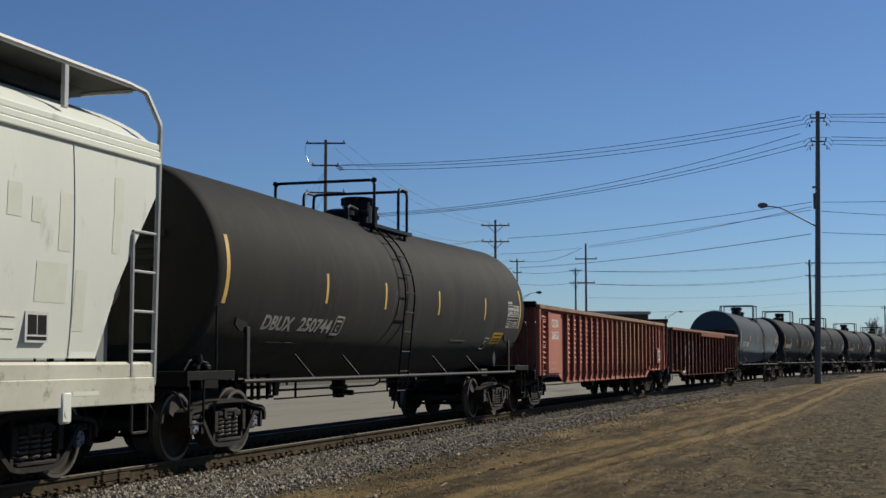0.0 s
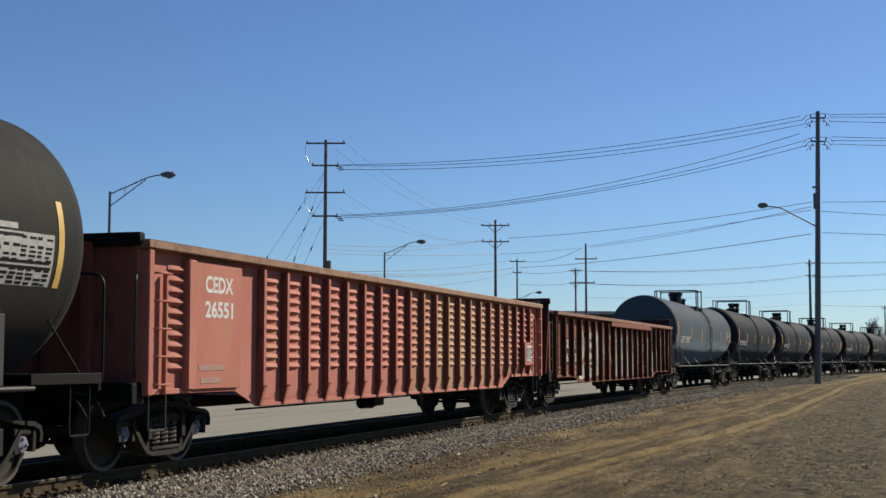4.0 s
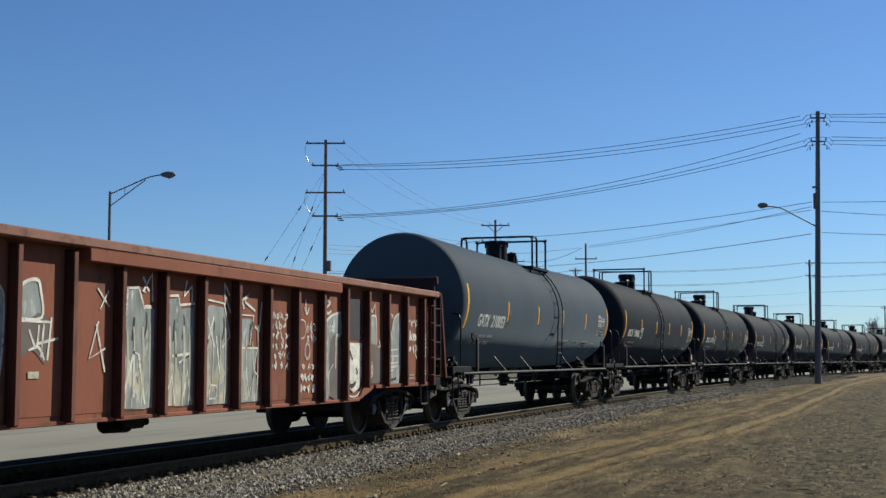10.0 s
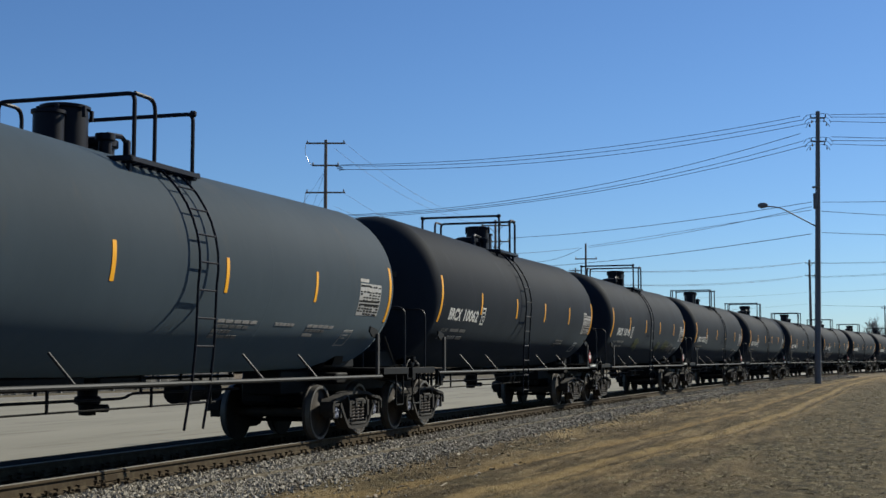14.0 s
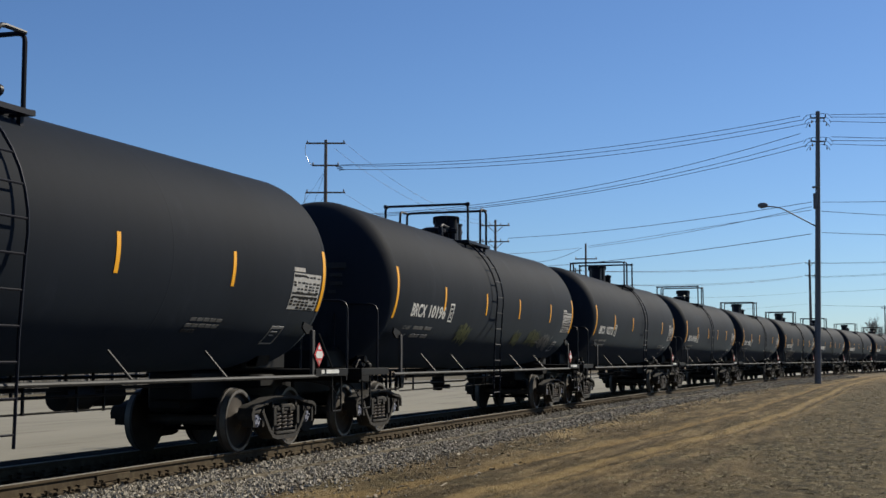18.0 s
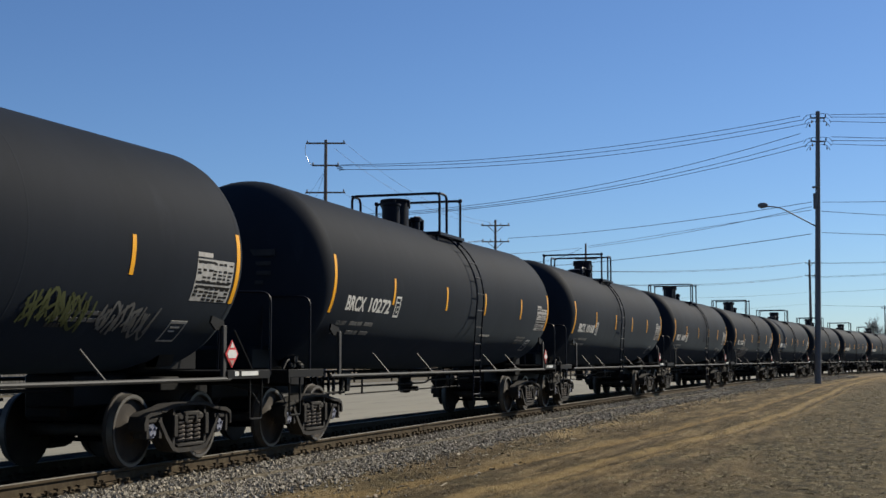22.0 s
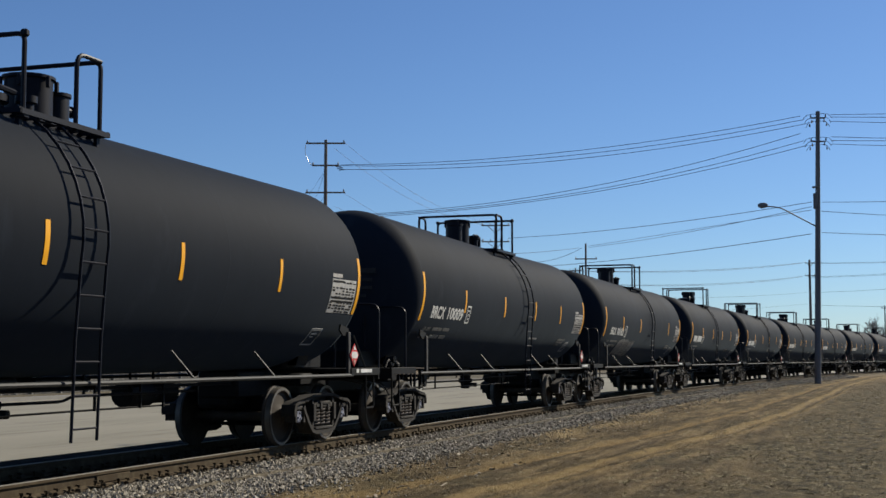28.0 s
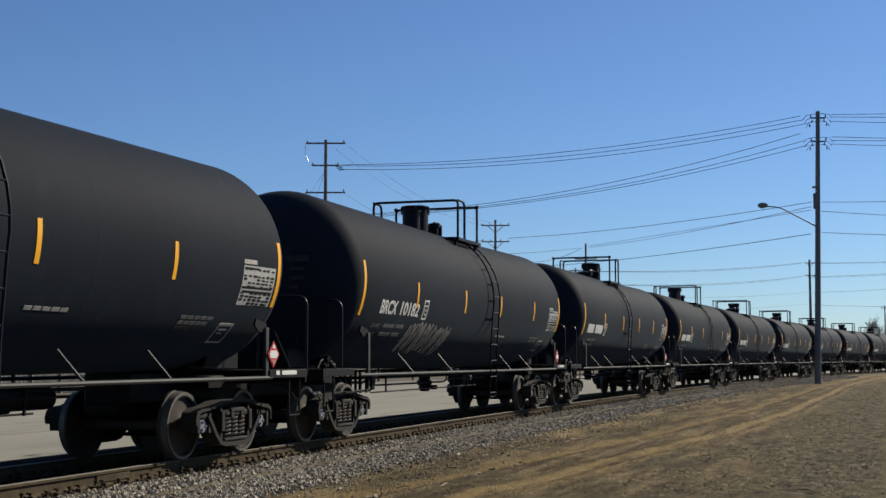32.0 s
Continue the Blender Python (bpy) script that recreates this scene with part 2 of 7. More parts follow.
M["red_chord"] = surface("rusty_red_rim", (0.1838, 0.09746, 0.06335), (0.2865, 0.1765, 0.1121), 0.85, grain=18, stain=2.5, bump=0.1, dirt=(0.1354, 0.08282, 0.04872), dirt_at=0.6)
M["faded"] = surface("faded_pink_paint", (0.248, 0.149, 0.118), (0.31, 0.211, 0.174), 0.8, grain=40, stain=6, bump=0.02)
M["spray_white"] = surface("sprayed_white_paint", (0.36, 0.336, 0.288), (0.72, 0.696, 0.612), 0.7, grain=18, stain=5, bump=0.02, dirt=(0.24, 0.186, 0.15), dirt_at=0.60)
M["spray_grey"] = surface("sprayed_grey_paint", (0.0715, 0.0806, 0.0754), (0.338, 0.3575, 0.338), 0.7, grain=12, stain=4, bump=0.02, dirt=(0.468, 0.481, 0.455), dirt_at=0.62, stretch=(1, 1, 0.35))
M["spray_pale"] = surface("sprayed_pale_paint", (0.1586, 0.1403, 0.0976), (0.5612, 0.5307, 0.4148), 0.7, grain=14, stain=5, bump=0.02, dirt=(0.122, 0.1037, 0.0732), dirt_at=0.64, stretch=(1, 1, 0.5))
M["spray_dark"] = surface("sprayed_dark_paint", (0.0217, 0.0186, 0.0217), (0.0434, 0.0372, 0.0403), 0.7, grain=25, stain=4, bump=0.02)
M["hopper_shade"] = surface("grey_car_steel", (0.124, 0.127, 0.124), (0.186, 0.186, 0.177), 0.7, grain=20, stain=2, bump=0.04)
# steel darkened to carry the shade beneath the running board
M["hopper_dark"] = surface("shade_dark_steel", (0.03, 0.031, 0.03), (0.06, 0.06, 0.057), 0.8, grain=20, stain=2, bump=0.04)
M["spray_green"] = surface("faded_green_spray", (0.0442, 0.054, 0.0179), (0.0734, 0.0835, 0.0312), 0.7, grain=25, stain=5, bump=0.02)
M["spring"] = surface("bare_spring_steel", (0.052, 0.045, 0.039), (0.105, 0.088, 0.075), 0.8, grain=30, stain=8, bump=0.05)
M["worn"] = surface("worn_stencil_paint", (0.186, 0.177, 0.168), (0.39, 0.372, 0.344), 0.7, grain=30, stain=12, bump=0.02)
M["yellow"] = surface("yellow_label_paint", (0.38, 0.225, 0.0186), (0.46, 0.285, 0.031), 0.6, grain=40, stain=6, bump=0.02)
M["tan_gon"] = surface("dusty_tan_car_paint", (0.2847, 0.1549, 0.08355), (0.3649, 0.2206, 0.1242), 0.8, grain=14, stain=1.0, bump=0.06, dirt=(0.2559, 0.1284, 0.0715), dirt_at=0.62, stretch=(1, 1, 0.4), gloss=0.2)
M["post_grey"] = surface("dark_grey_steel", (0.021, 0.021, 0.0217), (0.0385, 0.0378, 0.0371), 0.7, grain=30, stain=2, bump=0.05)
M["hopper_sill"] = surface("stained_cream_paint", (0.3802, 0.3749, 0.3062), (0.528, 0.5227, 0.4435), 0.7, grain=10, stain=1.5, bump=0.05, dirt=(0.2323, 0.2218, 0.1742), dirt_at=0.62, gloss=0.1)
M["big_pole"] = surface("grey_weathered_pole", (0.100, 0.102, 0.106), (0.180, 0.180, 0.182), 0.9, grain=18, stain=2, bump=0.3, stretch=(1, 1, 0.15))
# near-black tone of the strip that stands for the train's shadow
M["shoulder"] = surface("shadow_dark_gravel", (0.010, 0.0095, 0.008), (0.030, 0.027, 0.022), 0.95, grain=26, stain=4, bump=0.9, gloss=0.02)
M["spray_brown"] = surface("sprayed_brown_grey_paint", (0.085, 0.066, 0.058), (0.135, 0.108, 0.096), 0.7, grain=25, stain=5, bump=0.02)
# dirty rust, darkened further so post sides carry their shade
M["rust_rib"] = surface("shaded_dirty_rust_paint", (0.05246, 0.01948, 0.01424), (0.0865, 0.03373, 0.02548), 0.85, grain=14, stain=1.5, bump=0.06, dirt=(0.03747, 0.01649, 0.01125), dirt_at=0.6, stretch=(1, 1, 0.4), gloss=0.08)
# lighter rust for post fronts, as if the sun struck them
M["rust_front"] = surface("lit_rust_brown_paint", (0.105, 0.045, 0.032), (0.185, 0.085, 0.062), 0.85, grain=16, stain=1.5, bump=0.06, dirt=(0.07, 0.034, 0.024), dirt_at=0.6, stretch=(1, 1, 0.4), gloss=0.08)
M["rust_chord"] = surface("dusty_rust_rim", (0.165, 0.075, 0.052), (0.245, 0.128, 0.09), 0.85, grain=18, stain=2.5, bump=0.1, dirt=(0.12, 0.06, 0.042), dirt_at=0.6)
# red with the shade of post sides and end walls mixed in
M["red_rib"] = surface("shaded_faded_red_paint", (0.1612, 0.05215, 0.04249), (0.2308, 0.09053, 0.07105), 0.85, grain=14, stain=1.5, bump=0.06, dirt=(0.1043, 0.04266, 0.03157), dirt_at=0.6, stretch=(1, 1, 0.4), gloss=0.08)
# end tone with the shade of the wall already in it
M["end_dark"] = surface("shaded_end_paint", (0.0208, 0.0143, 0.0156), (0.0442, 0.0286, 0.0286), 0.85, grain=14, stain=1.5, bump=0.06, gloss=0.08)
M["mid_gon"] = surface("dusty_red_car_paint", (0.291, 0.1247, 0.07762), (0.3909, 0.1932, 0.1231), 0.8, grain=14, stain=1.0, bump=0.06, dirt=(0.2831, 0.1422, 0.07996), dirt_at=0.62, stretch=(1, 1, 0.4), gloss=0.12)
M["faint"] = surface("faint_stencil_paint", (0.020, 0.020, 0.021), (0.034, 0.034, 0.035), 0.7, grain=60, stain=6, bump=0.02)
M["chalk"] = surface("rubbed_chalk", (0.045, 0.046, 0.045), (0.12, 0.12, 0.115), 0.9, grain=30, stain=9, bump=0.02)
M["panel"] = surface("printed_panel_paint", (0.20, 0.197, 0.185), (0.40, 0.39, 0.37), 0.7, grain=30, stain=12, bump=0.02)
# ---- ground ----
WHEEL_LINE = ((-60, 4.6), (10, 4.6), (17, 5.0), (24, 5.75), (31, 6.5), (44, 7.15), (66, 7.1), (96, 6.0), (140, 4.0), (320, 4.0))


def wheel_line(x):
    """How far on the near side of the track the wheel tracks run."""
    return float(np.interp(x, [p[0] for p in WHEEL_LINE], [p[1] for p in WHEEL_LINE]))


def ground_height(e, x, y):
    """Height by the distance e from the track's middle."""
    a = abs(e)
    if a < 1.45:
        z = -0.215
    elif a < 3.1:
        z = -0.215 - (a - 1.45) * (0.09 if e < 0 else 0.20)
    else:
        z = -0.385 if e < 0 else -0.58
        if e < 0:
            z += min(a - 3.1, 4.0) * 0.018
    if e < -2.4:
        k = min((-e - 2.4) / 2, 1.0)
        z += k * 0.035 * noise.noise((x * 0.35, y * 0.9, 0.0)) + k * 0.026 * noise.noise((x * 1.7, y * 3.1, 4.0)) + k * 0.016 * noise.noise((x * 0.9, y * 7.0, 9.0))
        for rut, w, d in ((-1.55, 0.22, 0.05), (0.10, 0.15, 0.07), (0.38, 0.14, -0.035), (-0.22, 0.16, -0.03)):
            z -= d * math.exp(-((-e - wheel_line(x) - rut - 0.10 * noise.noise((x * 0.15, 3.0, 0.0))) / w) ** 2)
    return z


def ground_sheet():
    """One sheet to the horizon, fine where the camera looks."""
    xs = [-2500, -600, -150, -60, -20, -5, 4]
    while xs[-1] < 60:
        xs.append(xs[-1] + 0.22)
    while xs[-1] < 230:
        xs.append(xs[-1] * 1.012)
    xs += [300, 420, 700, 1200, 2500]
    es = [-2500, -900, -300, -120, -60, -30, -18]
    e = -14.0
    while e < -2.6:
        es.append(e)
        e += 0.11
    es += [-2.6, -2.3, -2.0, -1.7, -1.45, -1.0, 0.0, 1.0, 1.45, 2.0, 2.6, 3.2, 6, 12, 20, 40, 90, 200, 600, 2500]
    g, k, plan = Geo(), len(es), []
    for x in xs:
        for e in es:
            p = beside(x, e) if -150 < x < 320 and abs(e) < 130 else Vector((x, TRACK_Y + e, 0))
            z = ground_height(e, p.x, p.y) if abs(e) < 40 else -0.3
            g.v.append((p.x, p.y, z))
            plan += [x, e, -e - wheel_line(x)]
    for i in range(len(xs) - 1):
        for j in range(k - 1):
            g.f.append((i * k + j, (i + 1) * k + j, (i + 1) * k + j + 1, i * k + j + 1))
    m = bpy.data.materials.new("dirt_and_dead_grass")
    m.use_nodes = True
    n, l = m.node_tree.nodes, m.node_tree.links
    b = n["Principled BSDF"]
    b.inputs["Roughness"].default_value = 0.95
    b.inputs["Specular IOR Level"].default_value = 0.1
    tc = n.new("ShaderNodeAttribute")
    tc.attribute_name = "along_and_across"

    def noise_tex(scale, detail, rough, stretch=(1, 1, 1)):
        mp, t = n.new("ShaderNodeMapping"), n.new("ShaderNodeTexNoise")
        mp.inputs["Scale"].default_value = (stretch[0], stretch[1], 0)
        l.new(tc.outputs["Vector"], mp.inputs[0])
        l.new(mp.outputs[0], t.inputs["Vector"])
        t.inputs["Scale"].default_value, t.inputs["Detail"].default_value, t.inputs["Roughness"].default_value = scale, detail, rough
        return t.outputs[0]

    def blend(f, a, b2, lo=0.4, hi=0.6):
        r, mx = n.new("ShaderNodeMapRange"), n.new("ShaderNodeMix")
        r.inputs[1].default_value, r.inputs[2].default_value = lo, hi
        mx.data_type = "RGBA"
        l.new(f, r.inputs[0])
        l.new(r.outputs[0], mx.inputs[0])
        for s, c in ((6, a), (7, b2)):
            if isinstance(c, tuple):
                mx.inputs[s].default_value = (*c, 1)
            else:
                l.new(c, mx.inputs[s])
        return mx.outputs[2]

    def over(f, gain, base):
        """Noise times gain plus base."""
        w = n.new("ShaderNodeMath")
        w.operation = "MULTIPLY_ADD"
        w.inputs[1].default_value = gain
        l.new(f, w.inputs[0])
        l.new(base, w.inputs[2])
        return w.outputs[0]
    dirt = blend(noise_tex(1.3, 6, 0.62, (0.16, 1.7, 1)), (0.060, 0.0422, 0.0200), (0.168, 0.121, 0.0585), 0.42, 0.58)
    dirt = blend(noise_tex(0.5, 5, 0.6, (0.3, 1.2, 1)), dirt, (0.06376, 0.04527, 0.01984), 0.53, 0.62)
    grass = blend(noise_tex(2.3, 9, 0.78, (0.8, 1.4, 1)), (0.033, 0.0258, 0.0120), (0.128, 0.0985, 0.0490), 0.43, 0.59)
    grass = blend(noise_tex(0.45, 6, 0.65, (0.6, 1.4, 1)), grass, (0.052, 0.0398, 0.0178), 0.54, 0.63)
    both = blend(noise_tex(0.42, 6, 0.65, (0.35, 1.1, 1)), dirt, grass, 0.52, 0.62)
    # dead grass takes over away from the wheel tracks, grey grit beside the stones
    sep = n.new("ShaderNodeSeparateXYZ")
    l.new(tc.outputs["Vector"], sep.inputs[0])
    wander = over(noise_tex(0.25, 2, 0.5, (1, 0.2, 1)), 0.35, sep.outputs[2])

    def lane(at, wide, soft):
        """One along a line beside the track, nought away from it."""
        d = n.new("ShaderNodeMath")
        d.operation = "SUBTRACT"
        d.inputs[1].default_value = at + 0.175
        l.new(wander, d.inputs[0])
        q = n.new("ShaderNodeMath")
        q.operation = "ABSOLUTE"
        l.new(d.outputs[0], q.inputs[0])
        return over(noise_tex(2.5, 5, 0.7, (0.25, 1.5, 1)), soft, q.outputs[0]), wide + soft / 2
    full = blend(over(noise_tex(0.55, 6, 0.65, (0.5, 1, 1)), 3.0, sep.outputs[1]), grass, both, -7.1, -5.3)
    # wheel lanes: pale packed soil, and dark lines painted as the ruts' shaded edges
    for at, wide, soft, tone in ((-1.62, 0.12, 0.9, (0.160, 0.108, 0.043)), (-0.10, 0.07, 0.45, (0.182, 0.126, 0.052)), (0.42, 0.06, 0.5, (0.158, 0.110, 0.046)), (0.14, 0.045, 0.14, (0.047, 0.032, 0.014)), (-1.40, 0.01, 0.26, (0.055, 0.038, 0.017)), (-0.36, 0.0, 0.2, (0.070, 0.048, 0.021))):
        f, edge = lane(at, wide, soft)
        full = blend(f, tone, full, edge - 0.06, edge + 0.10)
    grit = blend(noise_tex(9, 4, 0.7), (0.06376, 0.04815, 0.02816), (0.19, 0.152, 0.11), 0.35, 0.65)
    full = blend(over(noise_tex(1.1, 6, 0.7), 1.6, sep.outputs[1]), full, grit, -1.95, -1.45)
    speck = blend(noise_tex(3.6, 8, 0.85, (0.55, 1.5, 1)), (0.030, 0.0235, 0.0125), full, 0.36, 0.43)
    pale = blend(noise_tex(4.4, 8, 0.85, (0.5, 1.5, 1)), speck, (0.215, 0.172, 0.102), 0.575, 0.68)
    l.new(pale, b.inputs["Base Color"])
    bp = n.new("ShaderNodeBump")
    bp.inputs["Strength"].default_value, bp.inputs["Distance"].default_value = 0.9, 0.08
    l.new(noise_tex(7, 7, 0.8), bp.inputs["Height"])
    l.new(bp.outputs[0], b.inputs["Normal"])
    ob = part("ground", g, m)
    ob.data.attributes.new("along_and_across", "FLOAT_VECTOR", "POINT").data.foreach_set("vector", plan)
    return tagged(ob, "bare brown dirt with dead grass and wheel ruts", "ground", kind="structure")


ground_sheet()


def strip(name, e0, e1, z, x0, x1, step, material, thick=0.06):
    xs = [x0 + (x1 - x0) * i / max(1, round((x1 - x0) / step)) for i in range(max(1, round((x1 - x0) / step)) + 1)]
    g = Geo()
    g.sweep([(e0, z - thick), (e1, z - thick), (e1, z), (e0, z)], [(on_track(a)[0], beside(a, 1) - on_track(a)[0]) for a in xs])
    return part(name, g, material, smooth=False)


M["concrete"] = surface("pale_concrete_paving", (0.182, 0.170, 0.135), (0.242, 0.227, 0.183), 0.9, grain=9, stain=0.25, bump=0.05, dirt=(0.140, 0.128, 0.100), dirt_at=0.60, stretch=(0.25, 1.8, 1), gloss=0.1)
tagged(strip("road", 2.7, 25.5, -0.44, -60, 300, 8, M["concrete"], 0.2), "pale worn concrete road alongside the track", "road", kind="structure")

M["ballast"] = surface("grey_ballast", (0.0524, 0.0426, 0.03), (0.214, 0.182, 0.133), 0.95, grain=26, stain=5, bump=0.9, gloss=0.02)
# the shade under the train is put into this stone colour
M["bed_shade"] = surface("shade_black_ballast", (0.006, 0.0055, 0.0045), (0.016, 0.014, 0.011), 0.95, grain=26, stain=5, bump=0.9, gloss=0.02)
# train shadow beyond the far rail, laid down as a dark strip
tagged(strip("track_shoulder", 2.5, 4.55, -0.40, -40, 300, 4, M["shoulder"], 0.1), "dark strip between track and road painted as train shadow", "shoulder", kind="structure")
tagged(strip("track_bed", -0.70, 2.9, -0.190, -40, 300, 4, M["bed_shade"], 0.09), "stone bed between the rails blackened as shade under the train", "ballast", kind="structure")
tagged(strip("ballast_bed", -1.75, 1.75, -0.192, -40, 300, 4, M["ballast"], 0.1), "dark grey crushed stone bed under the rails", "ballast", kind="structure")

# rails
RAIL_SECTION = [(-0.070, -0.172), (0.070, -0.172), (0.070, -0.160), (0.012, -0.140), (0.009, -0.045), (0.036, -0.034), (0.036, -0.004),
                (-0.036, -0.004), (-0.036, -0.034), (-0.009, -0.045), (-0.012, -0.140), (-0.070, -0.160)]
TOP_SECTION = [(-0.034, -0.012), (0.034, -0.012), (0.034, -0.003), (0.028, 0.0), (-0.028, 0.0), (-0.034, -0.003)]
track = thing("railway_track", "rusty rails with polished tops on wooden ties", "railway track")
line = [-60 + 2.0 * i for i in range(180)]
for e in (-0.755, 0.755):
    path = [(beside(a, e), beside(a, e + 1) - beside(a, e)) for a in line]
    r = part("rail", Geo().sweep(RAIL_SECTION, path), M["rail"], track, smooth=False)
    part("running_surface", Geo().sweep([(u, w + 0.001) for u, w in TOP_SECTION], path), M["railtop"], r, "polished steel rail top", smooth=False)
    for a in (14.4, 26.4, 38.4, 50.4):
        p, q = on_track(a)
        part("joint_bar", Geo().box((0, -0.022 if e < 0 else 0.022, -0.092), (0.75, 0.022, 0.085), bevel=0.006), M["rail"], r,
             at=Matrix.Translation(beside(a, e)) @ pose(0, 0, 0, 0, 0, math.degrees(q)))
tie_mesh = Geo().box((0, 0, 0), (0.23, 2.6, 0.18), bevel=0.012).mesh("tie", M["tie"], False)
plate_geo = Geo().box((0, 0, 0), (0.19, 0.36, 0.016), bevel=0.003)
for s in (-1, 1):
    for dx in (-0.06, 0.06):
        plate_geo.box((dx * 1.3, s * (0.10 + dx * 0.2), 0.045), (0.026, 0.026, 0.06)).box((dx * 1.3, s * 0.092, 0.066), (0.042, 0.05, 0.02))
    plate_geo.box((0.02, s * 0.16, 0.02), (0.10, 0.07, 0.05), bevel=0.01)
plate_mesh = plate_geo.mesh("tie_plate", M["rail"], False)
for i in range(150):
    a = 3.0 + 0.5 * i + random.uniform(-0.03, 0.03)
    p, q = on_track(a)
    t = new("tie", tie_mesh)
    t.parent = track
    t.matrix_basis = Matrix.Translation(p + Vector((0, random.uniform(-0.05, 0.05), -0.272))) @ pose(0, 0, 0, 0, 0, math.degrees(q) + random.uniform(-1.2, 1.2))
    if i < 100:
        for e in (-0.755, 0.755):
            k = new("tie_plate", plate_mesh)
            k.parent = track
            k.matrix_basis = Matrix.Translation(beside(a + random.uniform(-0.05, 0.05), e, -0.176 + random.uniform(-0.012, 0.012))) @ pose(0, 0, 0, random.uniform(-3, 3), random.uniform(-5, 5), math.degrees(q) + random.uniform(-9, 9))


def stones(name, label, count, x0, x1, place, size, material):
    """Many small broken stones as one object."""
    rng = np.random.default_rng(7)
    shapes = []
    for _ in range(10):
        v = np.array([(1, 0, 0), (-1, 0, 0), (0, 1, 0), (0, -1, 0), (0, 0, 1), (0, 0, -1)], float) * rng.uniform(0.6, 1.15, (6, 1)) + rng.uniform(-0.3, 0.3, (6, 3))
        shapes.append(v * (1.0, 0.85, 0.7))
    faces = np.array([(0, 2, 4), (2, 1, 4), (1, 3, 4), (3, 0, 4), (2, 0, 5), (1, 2, 5), (3, 1, 5), (0, 3, 5)])
    vs, fs = [], []
    for i in range(count):
        u = rng.random()
        a = x0 * (x1 / x0) ** u
        e, z = place(rng, a)
        p = beside(a, e)
        s = size * rng.uniform(0.55, 1.25) * (1 + 0.6 * max(0, (a - 25) / 60))
        t = rng.uniform(0, 6.28)
        c, d = math.cos(t), math.sin(t)
        w = shapes[rng.integers(10)] * s
        w = np.stack([w[:, 0] * c - w[:, 1] * d, w[:, 0] * d + w[:, 1] * c, w[:, 2]], 1)
        vs.append(w + (p.x, p.y, z + 0.2 * s))
        fs.append(faces + 6 * i)
    me = bpy.data.meshes.new(name)
    me.from_pydata(np.concatenate(vs).tolist(), [], np.concatenate(fs).tolist())
    me.materials.append(material)
    return tagged(new(name, me), label, "gravel", kind="stuff")


def stone_material(name, colors):
    m = bpy.data.materials.new(name)
    m.use_nodes = True
    n, l = m.node_tree.nodes, m.node_tree.links
    b = n["Principled BSDF"]
    b.inputs["Roughness"].default_value = 0.9
    b.inputs["Specular IOR Level"].default_value = 0.15
    g, r = n.new("ShaderNodeNewGeometry"), n.new("ShaderNodeValToRGB")
    l.new(g.outputs["Random Per Island"], r.inputs[0])
    for i, c in enumerate(colors):
        el = r.color_ramp.elements[i] if i < 2 else r.color_ramp.elements.new(0.5)
        el.position, el.color = i / (len(colors) - 1), (*c, 1)
    l.new(r.outputs[0], b.inputs["Base Color"])
    return m


M["stone"] = stone_material("mixed_grey_stone", [(0.0477, 0.0396, 0.0281), (0.154, 0.132, 0.0979), (0.277, 0.244, 0.186), (0.105, 0.0802, 0.0526), (0.401, 0.358, 0.281)])
M["clod"] = stone_material("dirt_clods", [(0.0744, 0.0499, 0.0223), (0.134, 0.0945, 0.0446), (0.193, 0.144, 0.0744), (0.0521, 0.0393, 0.0223), (0.283, 0.242, 0.163)])
M["straw"] = stone_material("dead_grass_blades", [(0.0754, 0.0609, 0.0286), (0.128, 0.104, 0.0506), (0.174, 0.145, 0.077), (0.058, 0.0476, 0.0248), (0.232, 0.197, 0.11)])


def on_ground(a, e):
    p = beside(a, e)
    return max(ground_height(e, p.x, p.y), -0.195 if -1.75 < e else -9)


def shoulder(rng, a):
    e = -(0.95 + 1.50 * rng.random() ** 0.85 + 0.16 * rng.normal() + 0.35 * max(0, noise.noise((a * 0.5, 1.0, 0.0))) * rng.random())
    e = min(e, -0.82)
    return e, on_ground(a, e)


def dirt_lane(rng, a):
    e = -(2.1 + 6.0 * rng.random() ** 1.3)
    return e, on_ground(a, e)


stones("ballast_stones", "loose grey crushed stone on the track shoulder", 40000, 11.0, 130.0, shoulder, 0.034, M["stone"])
stones("dirt_clods", "small clods and pebbles strewn over the dirt", 2200, 9.0, 110.0, dirt_lane, 0.014, M["clod"])
stones("scattered_gravel", "grey gravel strayed onto the dirt", 2600, 11.0, 110.0, lambda rng, a: (lambda e: (e, on_ground(a, e)))(-(2.1 + abs(rng.normal(0, 0.7)))), 0.026, M["stone"])


